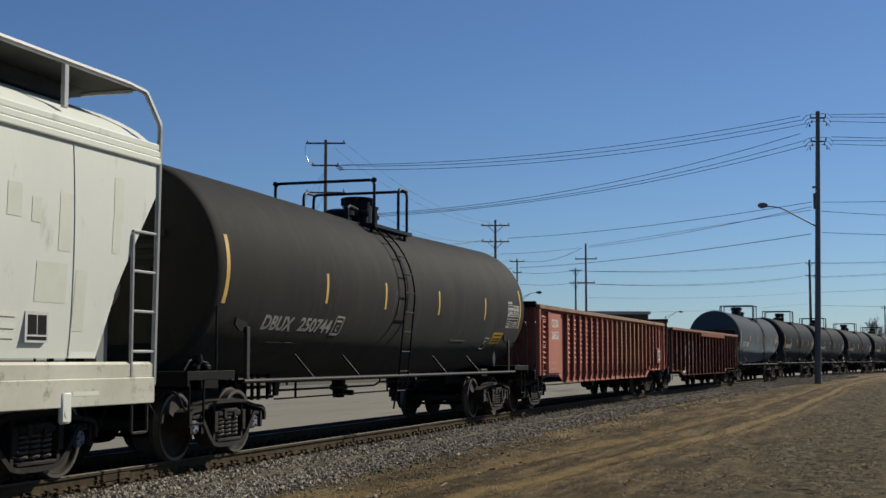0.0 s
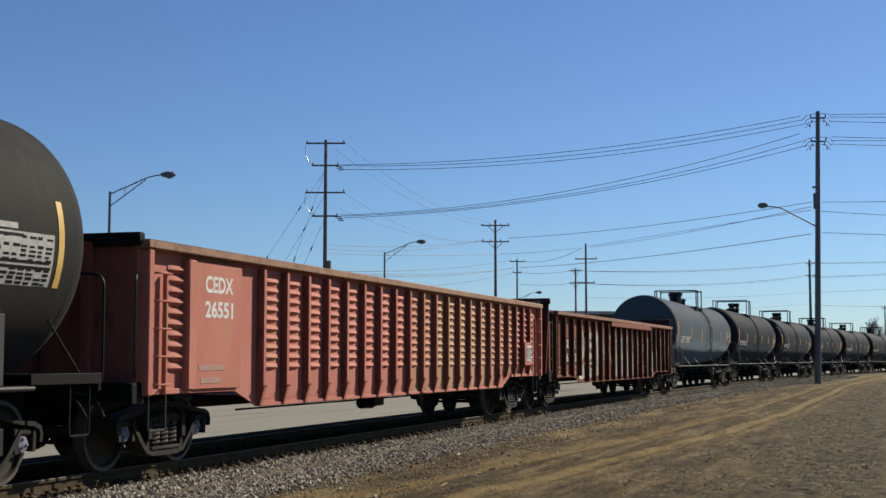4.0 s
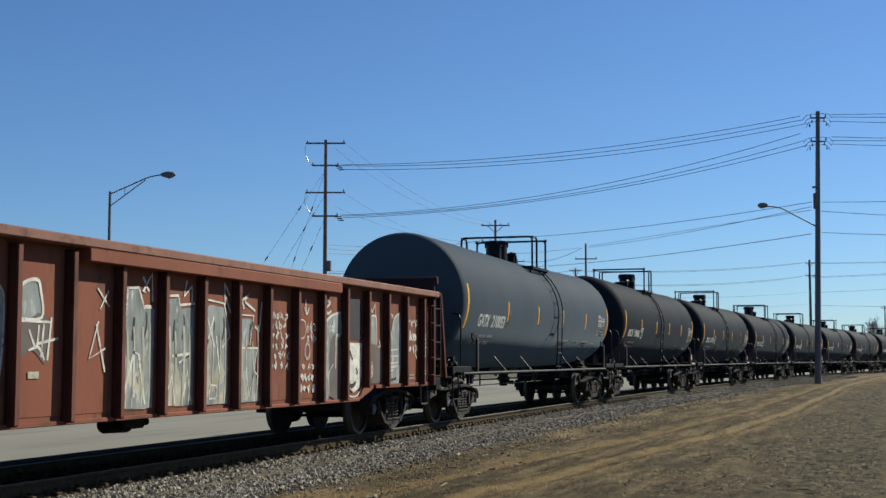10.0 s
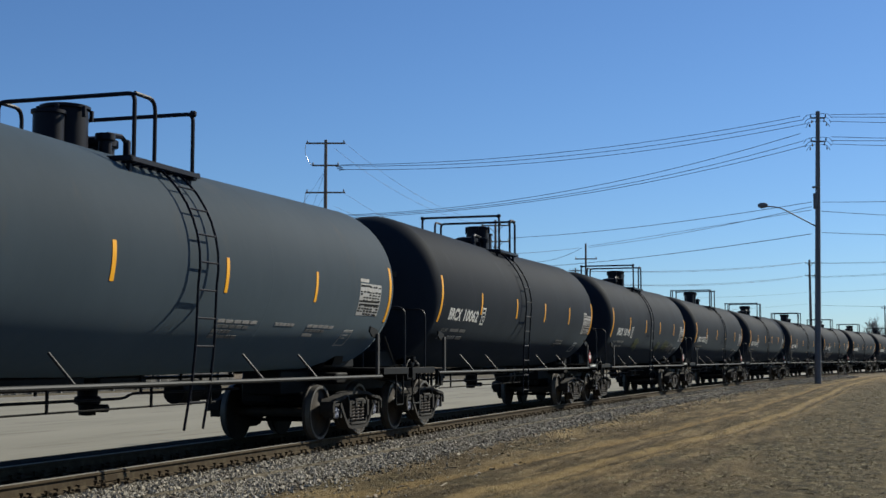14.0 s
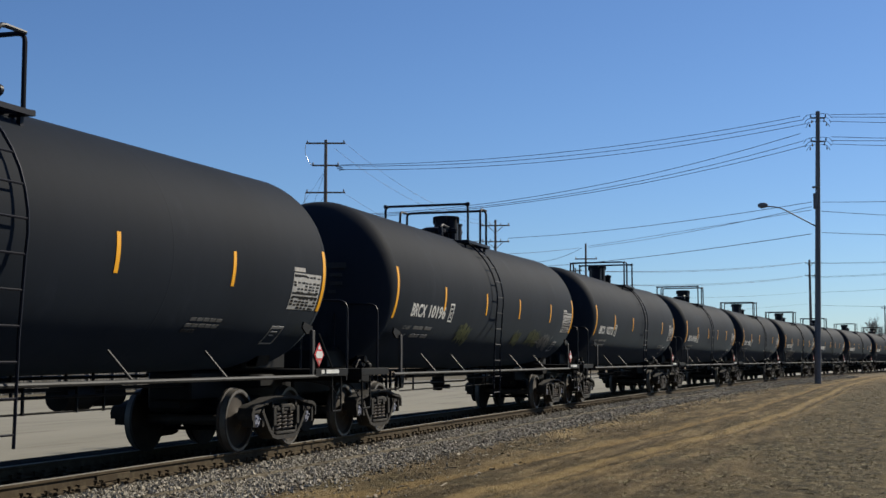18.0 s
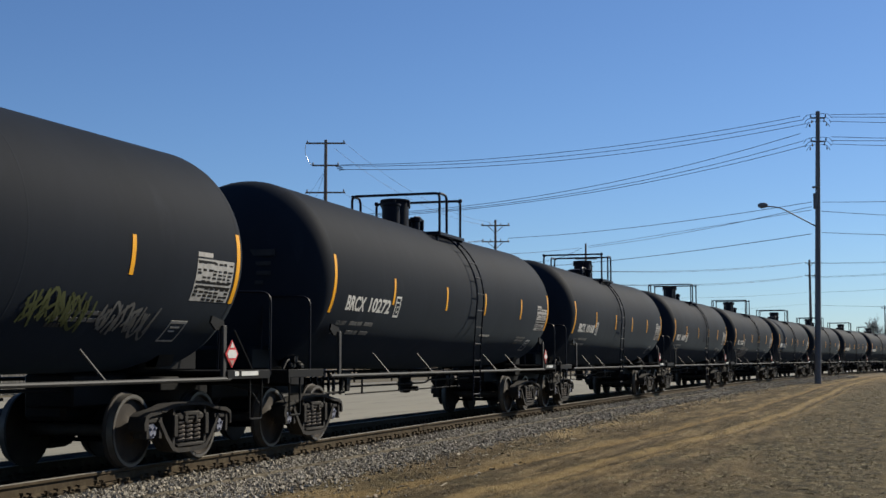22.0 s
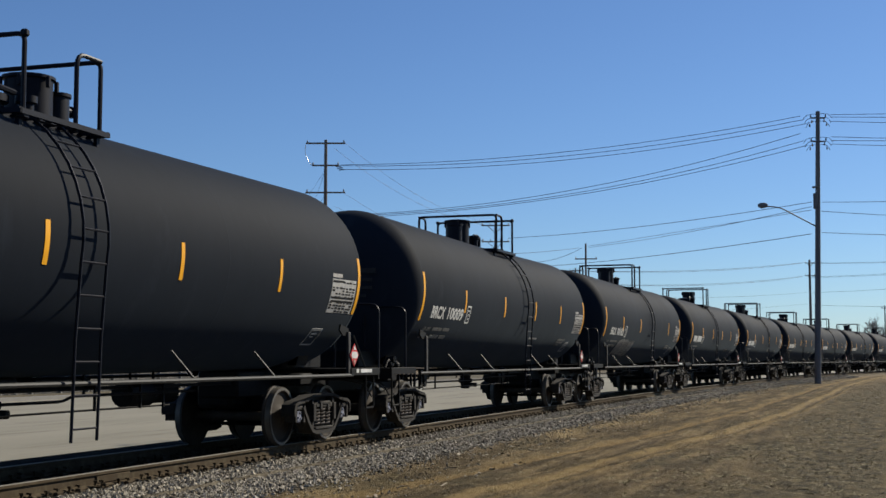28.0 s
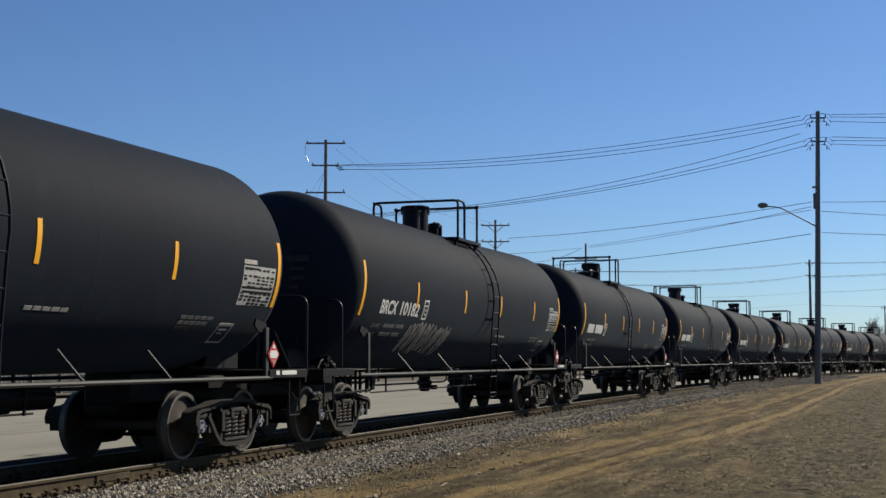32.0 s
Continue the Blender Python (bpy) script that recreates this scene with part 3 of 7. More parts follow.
def grass_tufts(count):
    """Flattened tufts of dead grass, thick away from the track, sparse beside it."""
    rng = np.random.default_rng(11)
    vs, fs = [], []
    for i in range(count):
        a = 6.0 * (90.0 / 6.0) ** rng.random()
        e = -(6.0 + 6.5 * rng.random() ** 0.8) if rng.random() < 0.93 else -(2.2 + 4.5 * rng.random())
        if noise.noise((a * 0.35, e * 0.9, 2.0)) < -0.15:
            continue
        p, z = beside(a, e), on_ground(a, e)
        for _ in range(7):
            t, h, w = rng.uniform(0, 6.28), rng.uniform(0.02, 0.06), rng.uniform(0.008, 0.018)
            lean = rng.uniform(1.0, 2.6)
            ox, oy = rng.normal(0, 0.035, 2)
            c, d = math.cos(t), math.sin(t)
            o = len(vs)
            vs += [(p.x + ox - d * w, p.y + oy + c * w, z - 0.005), (p.x + ox + d * w, p.y + oy - c * w, z - 0.005), (p.x + ox + c * h * lean, p.y + oy + d * h * lean, z + h * 0.30)]
            fs.append((o, o + 1, o + 2))
    me = bpy.data.meshes.new("grass_tufts")
    me.from_pydata(vs, [], fs)
    me.materials.append(M["straw"])
    return tagged(new("grass_tufts", me), "short tufts of dead straw-coloured grass", "grass", kind="stuff")


grass_tufts(9000)

# twigs and litter at the edge of the stones
for i in range(46):
    a, e = 12 * (60 / 12) ** random.random(), -random.uniform(1.3, 3.6)
    z, t, k = on_ground(a, e), random.uniform(-0.6, 0.6), random.uniform(0.10, 0.38)
    p = beside(a, e, z + 0.022)
    u = Vector((math.cos(t), math.sin(t), 0)) * k / 2
    tagged(part("twig", Geo().tube([p - u, p + Vector((0, 0.02, 0.012)), p + u], [0.006, 0.010, 0.005], 5), M["tie"] if i % 3 else M["pole"]), "dry brown twig lying on the gravel", "twig", "twigs beside the track")
M["chip"] = surface("bleached_wood", (0.20, 0.165, 0.115), (0.36, 0.31, 0.23), 0.9, grain=30, stain=4, bump=0.2, stretch=(1, 4, 1), spread=0.3)
for i in range(64):
    a, e = 13.5 * (55 / 13.5) ** random.random(), -random.uniform(1.9, 4.2)
    turn, long, wide = random.uniform(-35, 35), random.uniform(0.05, 0.24), random.uniform(0.02, 0.06)
    chip = Geo().plate([(-long / 2, -wide / 2), (long * 0.3, -wide * 0.6), (long / 2, -wide * 0.1), (long * 0.35, wide / 2), (-long * 0.4, wide * 0.4)], 0.012, Matrix.Identity(4))
    tagged(part("wood_chip", chip, M["chip"], at=Matrix.Translation(beside(a, e, on_ground(a, e) + 0.018)) @ pose(0, 0, 0, random.uniform(-9, 9), random.uniform(-9, 9), turn)), "pale splinter of wood lying at the gravel edge", "wood chip", "wood chips beside the track")
# ---- rolling stock: x along the car, -y its near side, z from the rail top ----
WHEEL_R = 0.457


def wheelset_geo():
    g = Geo()
    g.tube([(0, -1.05, 0), (0, 1.05, 0)], 0.075, 12)
    for s in (-1, 1):
        g.lathe([(s * 0.68, 0.075), (s * 0.685, WHEEL_R + 0.028), (s * 0.715, WHEEL_R + 0.028), (s * 0.73, WHEEL_R + 0.004), (s * 0.82, WHEEL_R - 0.003),
                 (s * 0.825, WHEEL_R - 0.06), (s * 0.78, WHEEL_R - 0.075), (s * 0.765, 0.20), (s * 0.80, 0.13), (s * 0.83, 0.075)][::-s], "y", n=30)
    return g


TREAD, CAPS = Geo(), Geo()
for s in (-1, 1):
    TREAD.lathe([(s * 0.733, WHEEL_R + 0.0055), (s * 0.818, WHEEL_R - 0.0005)][::-s], "y", n=30, caps=False)
    TREAD.lathe([(s * 0.8262, WHEEL_R - 0.006), (s * 0.8272, WHEEL_R - 0.045)][::-s], "y", n=30, caps=False)
    CAPS.lathe([(s * 1.0, 0.10), (s * 1.10, 0.10), (s * 1.105, 0.085), (s * 1.115, 0.085), (s * 1.118, 0.0)][::-s], "y", n=14)
    for k in range(3):
        t = k * 2.094 + 0.4
        CAPS.box((0.055 * math.cos(t), s * 1.122, 0.055 * math.sin(t)), (0.03, 0.03, 0.03), bevel=0.004)
WHEELSET = wheelset_geo().mesh("wheelset", M["wheel"], more=((TREAD, M["tread"]), (CAPS, M["cap"])))


def side_frame_geo(s):
    """A cast side frame: thin recessed web inside wide flanges, open windows, and pedestal jaws over the bearings."""
    g = Geo()
    m = Matrix.Translation((0, s * 1.045, 0)) @ Matrix.Rotation(radians(90), 4, "X")
    web = Matrix.Translation((0, s * 0.99, 0)) @ Matrix.Rotation(radians(90), 4, "X")

    def band(line, thick, deep, at=m):
        """A bar along (u, w) points, mirrored to the other half where it does not cross the middle."""
        for k in (-1, 1):
            pts = [Vector((k * u, w)) for u, w in line]
            up, low = [], []
            for q, p in enumerate(pts):
                d = (pts[min(q + 1, len(pts) - 1)] - pts[max(q - 1, 0)]).normalized()
                o = Vector((-d.y, d.x)) * thick / 2
                up.append(tuple(p + o))
                low.append(tuple(p - o))
            g.plate((up + low[::-1])[::-k], deep, at)
    band([(0.0, 0.775), (0.28, 0.772), (0.46, 0.755), (0.64, 0.715), (0.82, 0.685), (1.02, 0.665), (1.12, 0.625), (1.15, 0.55), (1.135, 0.47)], 0.050, 0.235)
    band([(0.0, 0.70), (0.40, 0.69), (0.62, 0.645), (0.82, 0.62), (1.04, 0.60), (1.08, 0.53)], 0.13, 0.06, web)
    band([(0.80, 0.60), (0.70, 0.48), (0.58, 0.34), (0.44, 0.215), (0.30, 0.185), (0.0, 0.18)], 0.060, 0.225)
    band([(0.79, 0.56), (0.60, 0.33), (0.40, 0.24), (0.0, 0.235)], 0.10, 0.06, web)
    band([(0.415, 0.24), (0.415, 0.72)], 0.055, 0.20)
    band([(0.735, 0.62), (0.745, 0.36)], 0.060, 0.19)
    band([(1.06, 0.62), (1.05, 0.37)], 0.055, 0.19)
    for k in (-1, 1):
        g.box((k * 0.895, s * 1.03, 0.585), (0.27, 0.20, 0.085), bevel=0.025)
        g.box((k * 0.415, s * 1.165, 0.50), (0.10, 0.03, 0.28), bevel=0.01)
        g.box((k * 0.70, s * 1.15, 0.70), (0.16, 0.04, 0.05), bevel=0.012)
    g.box((0, s * 1.05, 0.245), (0.72, 0.24, 0.045), bevel=0.012)
    g.box((0, s * 1.07, 0.605), (0.70, 0.20, 0.10), bevel=0.03).box((0, s * 1.165, 0.645), (0.42, 0.05, 0.06), bevel=0.015)
    g.box((0.12, s * 1.17, 0.585), (0.06, 0.04, 0.12), bevel=0.01).box((-0.16, s * 1.17, 0.58), (0.09, 0.04, 0.09), bevel=0.01)
    return g


SIDE_FRAMES = {s: side_frame_geo(s).mesh("side_frame", M["bogie"]) for s in (-1, 1)}
g = Geo()
for k in range(41):
    t = k / 8 * 2 * math.pi
    g.v.append((0.092 * math.cos(t), 0.092 * math.sin(t), 0.275 + 0.275 * k / 40))
SPRING = Geo().tube(g.v, 0.019, 5).mesh("spring", M["spring"])
BOLSTER = Geo().box((0, 0, 0.60), (0.34, 2.2, 0.17), bevel=0.02).box((0, 0, 0.72), (0.42, 0.5, 0.1), bevel=0.02)
for k in (-1, 1):
    BOLSTER.box((k * 0.52, 0, 0.42), (0.10, 1.5, 0.12), bevel=0.02).box((k * 0.46, 0, 0.66), (0.5, 0.9, 0.26), bevel=0.05).tube([(k * 0.35, -0.7, 0.30), (k * 0.35, 0.7, 0.30)], 0.03, 6)
    for s in (-1, 1):
        BOLSTER.box((k * 0.40, s * 0.74, 0.42), (0.09, 0.10, 0.34), bevel=0.02)
BOLSTER = BOLSTER.mesh("bogie", M["dark"])
ROLLING = []


def bogie(parent, x):
    b = part("bogie", BOLSTER, None, parent, "cast steel bogie with two wheelsets", pose(x, 0, 0))
    for s in (-1, 1):
        part("side_frame", SIDE_FRAMES[s], None, b)
        for dx in (-0.21, 0.0, 0.21):
            part("spring", SPRING, None, b, at=pose(dx, s * 1.07, 0))
    for dx in (-0.889, 0.889):
        w = part("wheelset", WHEELSET, None, b, at=pose(dx, 0, WHEEL_R))
        ROLLING.append((parent, w, dx))
    return b


def coupler(parent, x, s):
    g = Geo().box((x - s * 0.25, 0, 0.86), (0.55, 0.14, 0.17), bevel=0.02)
    g.box((x + s * 0.08, -0.03, 0.86), (0.22, 0.26, 0.28), bevel=0.05).box((x + s * 0.2, 0.09, 0.86), (0.16, 0.09, 0.24), bevel=0.03)
    c = part("coupler", g, M["bogie"], parent)
    part("brake_hose", Geo().tube(bend([(x - s * 0.05, -0.32, 0.80), (x + s * 0.1, -0.32, 0.72), (x + s * 0.25, -0.28, 0.38), (x + s * 0.4, -0.2, 0.5)], 0.15), 0.022, 6), M["dark"], c)
    part("uncoupling_lever", Geo().tube(bend([(x - s * 0.02, -0.1, 0.98), (x - s * 0.06, -0.8, 1.0), (x - s * 0.08, -1.25, 0.92), (x - s * 0.05, -1.38, 0.70)], 0.12), 0.014, 6), M["frame_grey"], c)


FONT_CACHE = {}


def text_geo(body, height, width=1.0):
    """Flat letters as a Geo in the u, w plane, from (0, 0), and their length."""
    key = (body, height, width)
    if key not in FONT_CACHE:
        cu = bpy.data.curves.new("letters", "FONT")
        cu.body, cu.size, cu.resolution_u, cu.offset = body, 1.0, 3, 0.030
        ob = bpy.data.objects.new("letters", cu)
        me = bpy.data.meshes.new_from_object(ob)
        bm = bmesh.new()
        bm.from_mesh(me)
        for k in range(1, 8):
            bmesh.ops.bisect_plane(bm, geom=bm.verts[:] + bm.edges[:] + bm.faces[:], plane_co=(0, 0.1 * k, 0), plane_no=(0, 1, 0))
        bm.to_mesh(me)
        bm.free()
        vs = [v.co.copy() for v in me.vertices]
        fs = [tuple(p.vertices) for p in me.polygons]
        bpy.data.objects.remove(ob)
        bpy.data.meshes.remove(me)
        x0, x1 = min(v.x for v in vs), max(v.x for v in vs)
        z0, z1 = min(v.y for v in vs), max(v.y for v in vs)
        k = height / (z1 - z0)
        FONT_CACHE[key] = ([((v.x - x0) * k * width, (v.y - z0) * k) for v in vs], fs, (x1 - x0) * k * width)
    return FONT_CACHE[key]


class Skin:
    """The near side of a tank: puts flat outlines on its round surface."""

    def __init__(self, r, zc, rise=0.0):
        self.r, self.zc, self.rise = r, zc, rise

    def lift_at(self, x):
        """The shell is bent: its ends lie a little higher than its middle."""
        return self.rise * min(1.0, abs(x) / 7.4)

    def at(self, x, z, lift=0.006):
        """The point at height z on the near side."""
        return self.by(x, self.angle(z, x), lift)

    def by(self, x, t, lift=0.006):
        r = self.r + lift
        return Vector((x, -r * math.cos(t), self.zc + self.lift_at(x) + r * math.sin(t)))

    def angle(self, z, x=0.0):
        return math.asin(max(-0.98, min(0.98, (z - self.zc - self.lift_at(x)) / self.r)))

    def patch(self, g, x0, x1, z0, z1, lift=0.006, n=6):
        """A curved rectangle with thickness."""
        a0, a1 = self.angle(z0, (x0 + x1) / 2), self.angle(z1, (x0 + x1) / 2)
        k = len(g.v)
        for i in range(n + 1):
            t = a0 + (a1 - a0) * i / n
            for x, l in ((x0, lift), (x1, lift), (x0, 0.0), (x1, 0.0)):
                g.v.append(tuple(self.by(x, t, l)))
        for i in range(n):
            o, p = k + 4 * i, k + 4 * i + 4
            g.f += [(o, o + 1, p + 1, p), (o, p, p + 2, o + 2), (o + 1, o + 3, p + 3, p + 1)]
        g.f += [(k, k + 2, k + 3, k + 1), (k + 4 * n, k + 4 * n + 1, k + 4 * n + 3, k + 4 * n + 2)]
        return g

    def letters(self, body, x, z, height, width=1.0, length=None):
        vs, fs, w = text_geo(body, height, width)
        k = length / w if length else 1.0
        t0 = self.angle(z, x)
        return Geo().add([self.by(x + u * k, t0 + v / self.r, 0.004) for u, v in vs], fs)


def hoop(x, w, z, foot, back=0.0, r=0.028):
    """A rail across the car's top with two legs, and short returns."""
    g = Geo()
    g.tube(bend([(x, -w, foot), (x, -w, z), (x, w, z), (x, w, foot)], 0.10), r, 8)
    if back:
        for s in (-1, 1):
            g.tube(bend([(x, s * w, z), (x + back, s * w, z), (x + back, s * w, foot)], 0.16), r, 8)
    return g


def tank_car(label, paint, r, zc, cyl, head, knuckle, flip, mark, strips, marks_z=2.16, mark_h=0.26, mark_x=-6.75, mark_len=2.06, rail_z=4.88,
             hoops=(-1.2, 0.3), dome=0.3, ladder=-0.62, panels=True, sign=True, tag_x=-4.27, end_x=8.75, sill_mat="dark", mark_mat="white", rise=0.06, under=-0.22, post_x=7.2, panel=(6.27, 7.28), block=True, truck=7.05):
    car = thing("tank_car", label, "tank car", "cars of the freight train")
    skin = Skin(r, zc, rise)

    def bent(g):
        g.v = [(x, y, z + skin.lift_at(x)) for x, y, z in g.v]
        return g
    # the tank: shell and two dished heads
    prof = []
    if knuckle:
        n = 7
        dish = [(cyl + head * 0.42 * math.sin(t * math.pi / 2 / n) , r - knuckle + knuckle * math.cos(t * math.pi / 2 / n)) for t in range(n + 1)]
        x1, r1 = dish[-1]
        dish += [(x1 + (cyl + head - x1) * (1 - (q / 6) ** 2), r1 * q / 6) for q in range(5, -1, -1)]
    else:
        dish = [(cyl + head * math.sin(t), r * math.cos(t)) for t in (math.pi / 2 * k / 12 for k in range(13))]
    body = [(-a, max(b, 0.0)) for a, b in dish[::-1]] + [(-cyl * 0.66, r), (-cyl * 0.33, r), (0, r), (cyl * 0.33, r), (cyl * 0.66, r)] + [(a, max(b, 0.0)) for a, b in dish]
    tank = part("tank", bent(Geo().lathe(body, "x", (0, 0, zc), 72)), M[paint], car)
    for x in (-cyl + 0.02, -cyl * 0.62, cyl * 0.36, cyl - 0.02):
        part("weld_seam", bent(Geo().lathe([(x - 0.03, r - 0.002), (x - 0.012, r + 0.0015), (x + 0.012, r + 0.0015), (x + 0.03, r - 0.002)], "x", (0, 0, zc), 72, caps=False)), M[paint], tank)
    for x, z0, z1, w in strips:
        part("reflective_strip", skin.patch(Geo(), x - w / 2, x + w / 2, z0, z1, 0.006, 8), M["old_amber" if paint == "brown" else "amber"], car, "amber reflective strip")
    # lettering
    if mark:
        a, b = mark
        share = 0.43
        part("reporting_mark", skin.letters(a, mark_x, marks_z, mark_h, length=mark_len * share - 0.05), M[mark_mat], car, "white painted letters")
        part("car_number", skin.letters(b, mark_x + mark_len * (share + 0.075), marks_z, mark_h, length=mark_len * (1 - share - 0.075)), M[mark_mat], car, "white painted figures")
    else:
        for u0, u1 in ((0.0, 0.40), (0.50, 1.0)):
            part("worn_lettering", skin.patch(Geo(), mark_x + mark_len * u0, mark_x + mark_len * u1, marks_z, marks_z + mark_h, 0.004), M[mark_mat], car, "blurred white lettering bars")
    stencil = M["worn" if paint == "grey" else "faint" if paint == "brown" else "dull"]
    part("stencil_words", skin.letters("LD LMT", mark_x - 0.12, marks_z - 0.24, 0.08, length=0.42), stencil, car)
    part("stencil_words", skin.letters("LT WT", mark_x - 0.12, marks_z - 0.39, 0.08, length=0.36), stencil, car)
    for z, bars in ((marks_z - 0.235, ((0.46, 0.78), (0.80, 1.02), (1.12, 1.52))), (marks_z - 0.385, ((0.50, 0.84), (0.86, 1.02), (1.12, 1.5)))):
        for u0, u1 in bars:
            part("stencil_line", skin.patch(Geo(), mark_x + u0, mark_x + u1, z, z + 0.06, 0.004, 2), stencil, car)
    if panels:
        g = Geo()
        for x0, x1, z0, z1 in ((tag_x - 0.13, tag_x + 0.13, 2.11, 2.145), (tag_x - 0.13, tag_x + 0.13, 2.45, 2.485), (tag_x - 0.13, tag_x - 0.10, 2.14, 2.46), (tag_x + 0.10, tag_x + 0.13, 2.14, 2.46), (tag_x - 0.07, tag_x + 0.06, 2.36, 2.39)):
            skin.patch(g, x0, x1, z0, z1, 0.006, 3)
        if paint == "brown":
            g = Geo()
        tag = None if paint == "brown" else part("stencil_frame", g, M[mark_mat] if paint == "black" else M["dull"], car, "white stencil frame")
        if tag:
            part("stencil_letter", skin.letters("C", tag_x - 0.055, 2.19, 0.13), M["white"] if paint == "black" else M["dull"], tag)
        q0, q1 = panel
        plate = part("data_panel", skin.patch(Geo(), q0, q1, 2.10, 2.64, 0.004, 8), M["panel"], car, "pale panel of small black data fields")
        part("panel_tab", skin.patch(Geo(), q0, q0 + 0.40, 2.66, 2.72, 0.004, 2), M["worn"], plate)
        dice = random.Random(2)
        for z, u0, u1 in ((2.585, 0.02, 0.48), (2.325, 0.02, 0.94), (2.27, 0.05, 0.97)):
            part("panel_rule", skin.patch(Geo(), q0 + (q1 - q0) * u0, q0 + (q1 - q0) * u1, z, z + 0.030, 0.007, 2), M["dark"], plate)
        for i in range(11):
            for j in range(7):
                if dice.random() < 0.92 - 0.2 * (j == 0) and i not in (4, 9):
                    x, z, wide = q0 + 0.02 + (q1 - q0 - 0.03) * j / 7 + dice.uniform(0, 0.02), 2.112 + 0.0465 * i, dice.uniform(0.07, 0.115)
                    part("data_field", skin.patch(Geo(), x, min(q1 - 0.01, x + wide), z, z + dice.uniform(0.020, 0.033), 0.0075, 2), M["dark"], plate)
        if paint == "brown":
            rows = ((2.65, 3.75, 1.72, "dull"),)
        elif paint == "grey":
            rows = ((1.45, 2.7, 1.85, "worn"), (3.3, 4.0, 1.85, "worn"), (4.5, 5.6, 1.85, "worn"), (1.45, 2.5, 1.78, "dull"), (4.5, 5.3, 1.78, "dull"), (1.42, 2.0, 1.71, "dull"), (1.42, 2.3, 1.64, "dull"), (4.5, 4.9, 1.71, "worn"))
        elif flip < 0:
            rows = ((1.62, 2.45, 1.865, "worn"), (4.95, 5.85, 1.87, "dull"), (4.95, 5.75, 1.80, "dull"), (4.95, 5.35, 1.73, "faint"))
        elif not block:
            rows = ()
        else:
            rows = ((3.55, 4.45, 1.85, "dull"), (3.50, 4.42, 1.77, "dull"), (3.48, 3.85, 1.70, "faint"))
        for x0, x1, z, tone in rows:
            for k in range(5):
                u = x0 + (x1 - x0) * k / 5
                part("stencil_line", skin.patch(Geo(), u, u + (x1 - x0) * 0.17, z, z + 0.042, 0.004, 2), M[tone], car)
        g = Geo()
        q = -0.92 if paint == "brown" else 0.0
        for x0, x1, z0, z1 in ((6.10, 6.52, 1.805, 1.84), (6.10, 6.52, 1.58, 1.595), (6.10, 6.12, 1.59, 1.81), (6.50, 6.52, 1.59, 1.81), (6.18, 6.40, 1.745, 1.765), (6.20, 6.34, 1.70, 1.715)):
            skin.patch(g, x0 + q, x1 + q, z0, z1, 0.006, 3)
        part("placard_frame", g, M["worn" if paint == "brown" else "panel"], car)
        for z, w in ((3.02, 0.75), (2.85, 0.6), (2.70, 0.6), (2.55, 0.35)):
            bx = -cyl - head * 0.90
            part("head_lettering", Geo().box((bx - 0.02, -0.45, z), (0.02, w, 0.10 if w > 0.7 else 0.06)), M["faint"], car)
    # top platform, manway and rails
    f = flip
    top = zc + r
    deck = zc + math.sqrt(r * r - 1.0) + 0.18
    x0, x1 = sorted((f * (hoops[0] - 0.1), f * (hoops[1] + 0.12)))
    plat = Geo()
    for s in (-1, 1):
        for y in (0.52, 0.78, 1.04):
            plat.box(((x0 + x1) / 2, s * y, deck), (x1 - x0, 0.05, 0.06))
        for k in range(9):
            x = x0 + (x1 - x0) * k / 8
            plat.box((x, s * 0.78, deck), (0.045, 0.56, 0.05))
        for x in (x0 + 0.1, x1 - 0.1):
            plat.box((x, s * 0.95, deck - 0.1), (0.06, 0.05, 0.24))
    for x in (x0, x1):
        plat.box((x, 0, deck + 0.01), (0.06, 2.1, 0.06))
    part("platform", plat, M["rail_paint"], car, "grated walkway round the manway")
    part("safety_rail", hoop(f * hoops[0], 1.0, rail_z, deck - 0.05, 0.0), M["rail_paint"], car, "bent pipe safety rail")
    part("safety_rail", hoop(f * hoops[1], 1.0, rail_z, deck - 0.05, -f * 0.5), M["rail_paint"], car, "bent pipe safety rail with returns")
    for y in (-1.0, 1.0):
        part("rail_joint", Geo().box((f * hoops[0], y, rail_z), (0.085, 0.085, 0.085), bevel=0.02), M["rail_paint"], car)
        part("rail_foot", Geo().box((f * hoops[0], y, deck - 0.02), (0.12, 0.10, 0.10), bevel=0.015), M["rail_paint"], car)
    d = Geo().lathe([(top - 0.12, 0.29), (rail_z - 0.17, 0.29), (rail_z - 0.155, 0.32), (rail_z - 0.12, 0.32), (rail_z - 0.11, 0.29), (rail_z - 0.10, 0.0)], "z", (f * dome, 0, 0), 24)
    dome_ob = part("manway_housing", d, M["rail_paint"], car, "round protective valve housing")
    for k in range(6):
        t = k * 1.047 + 0.3
        part("lid_bolt", Geo().box((f * dome + 0.335 * math.cos(t), 0.335 * math.sin(t), rail_z - 0.21), (0.05, 0.05, 0.14), bevel=0.01), M["rail_paint"], dome_ob)
    low_dome = part("vent_housing", Geo().lathe([(top - 0.12, 0.19), (rail_z - 0.30, 0.19), (rail_z - 0.29, 0.215), (rail_z - 0.25, 0.215), (rail_z - 0.24, 0.0)], "z", (f * (dome + 0.44), -0.06, 0), 18), M["rail_paint"], car, "smaller round vent housing")
    part("vent_nozzle", Geo().lathe([(0.0, 0.05), (0.10, 0.05), (0.11, 0.075), (0.17, 0.075), (0.18, 0.0)], "x", (f * (dome + 0.44) + 0.18, -0.10, rail_z - 0.42), 10), M["rail_paint"], low_dome)
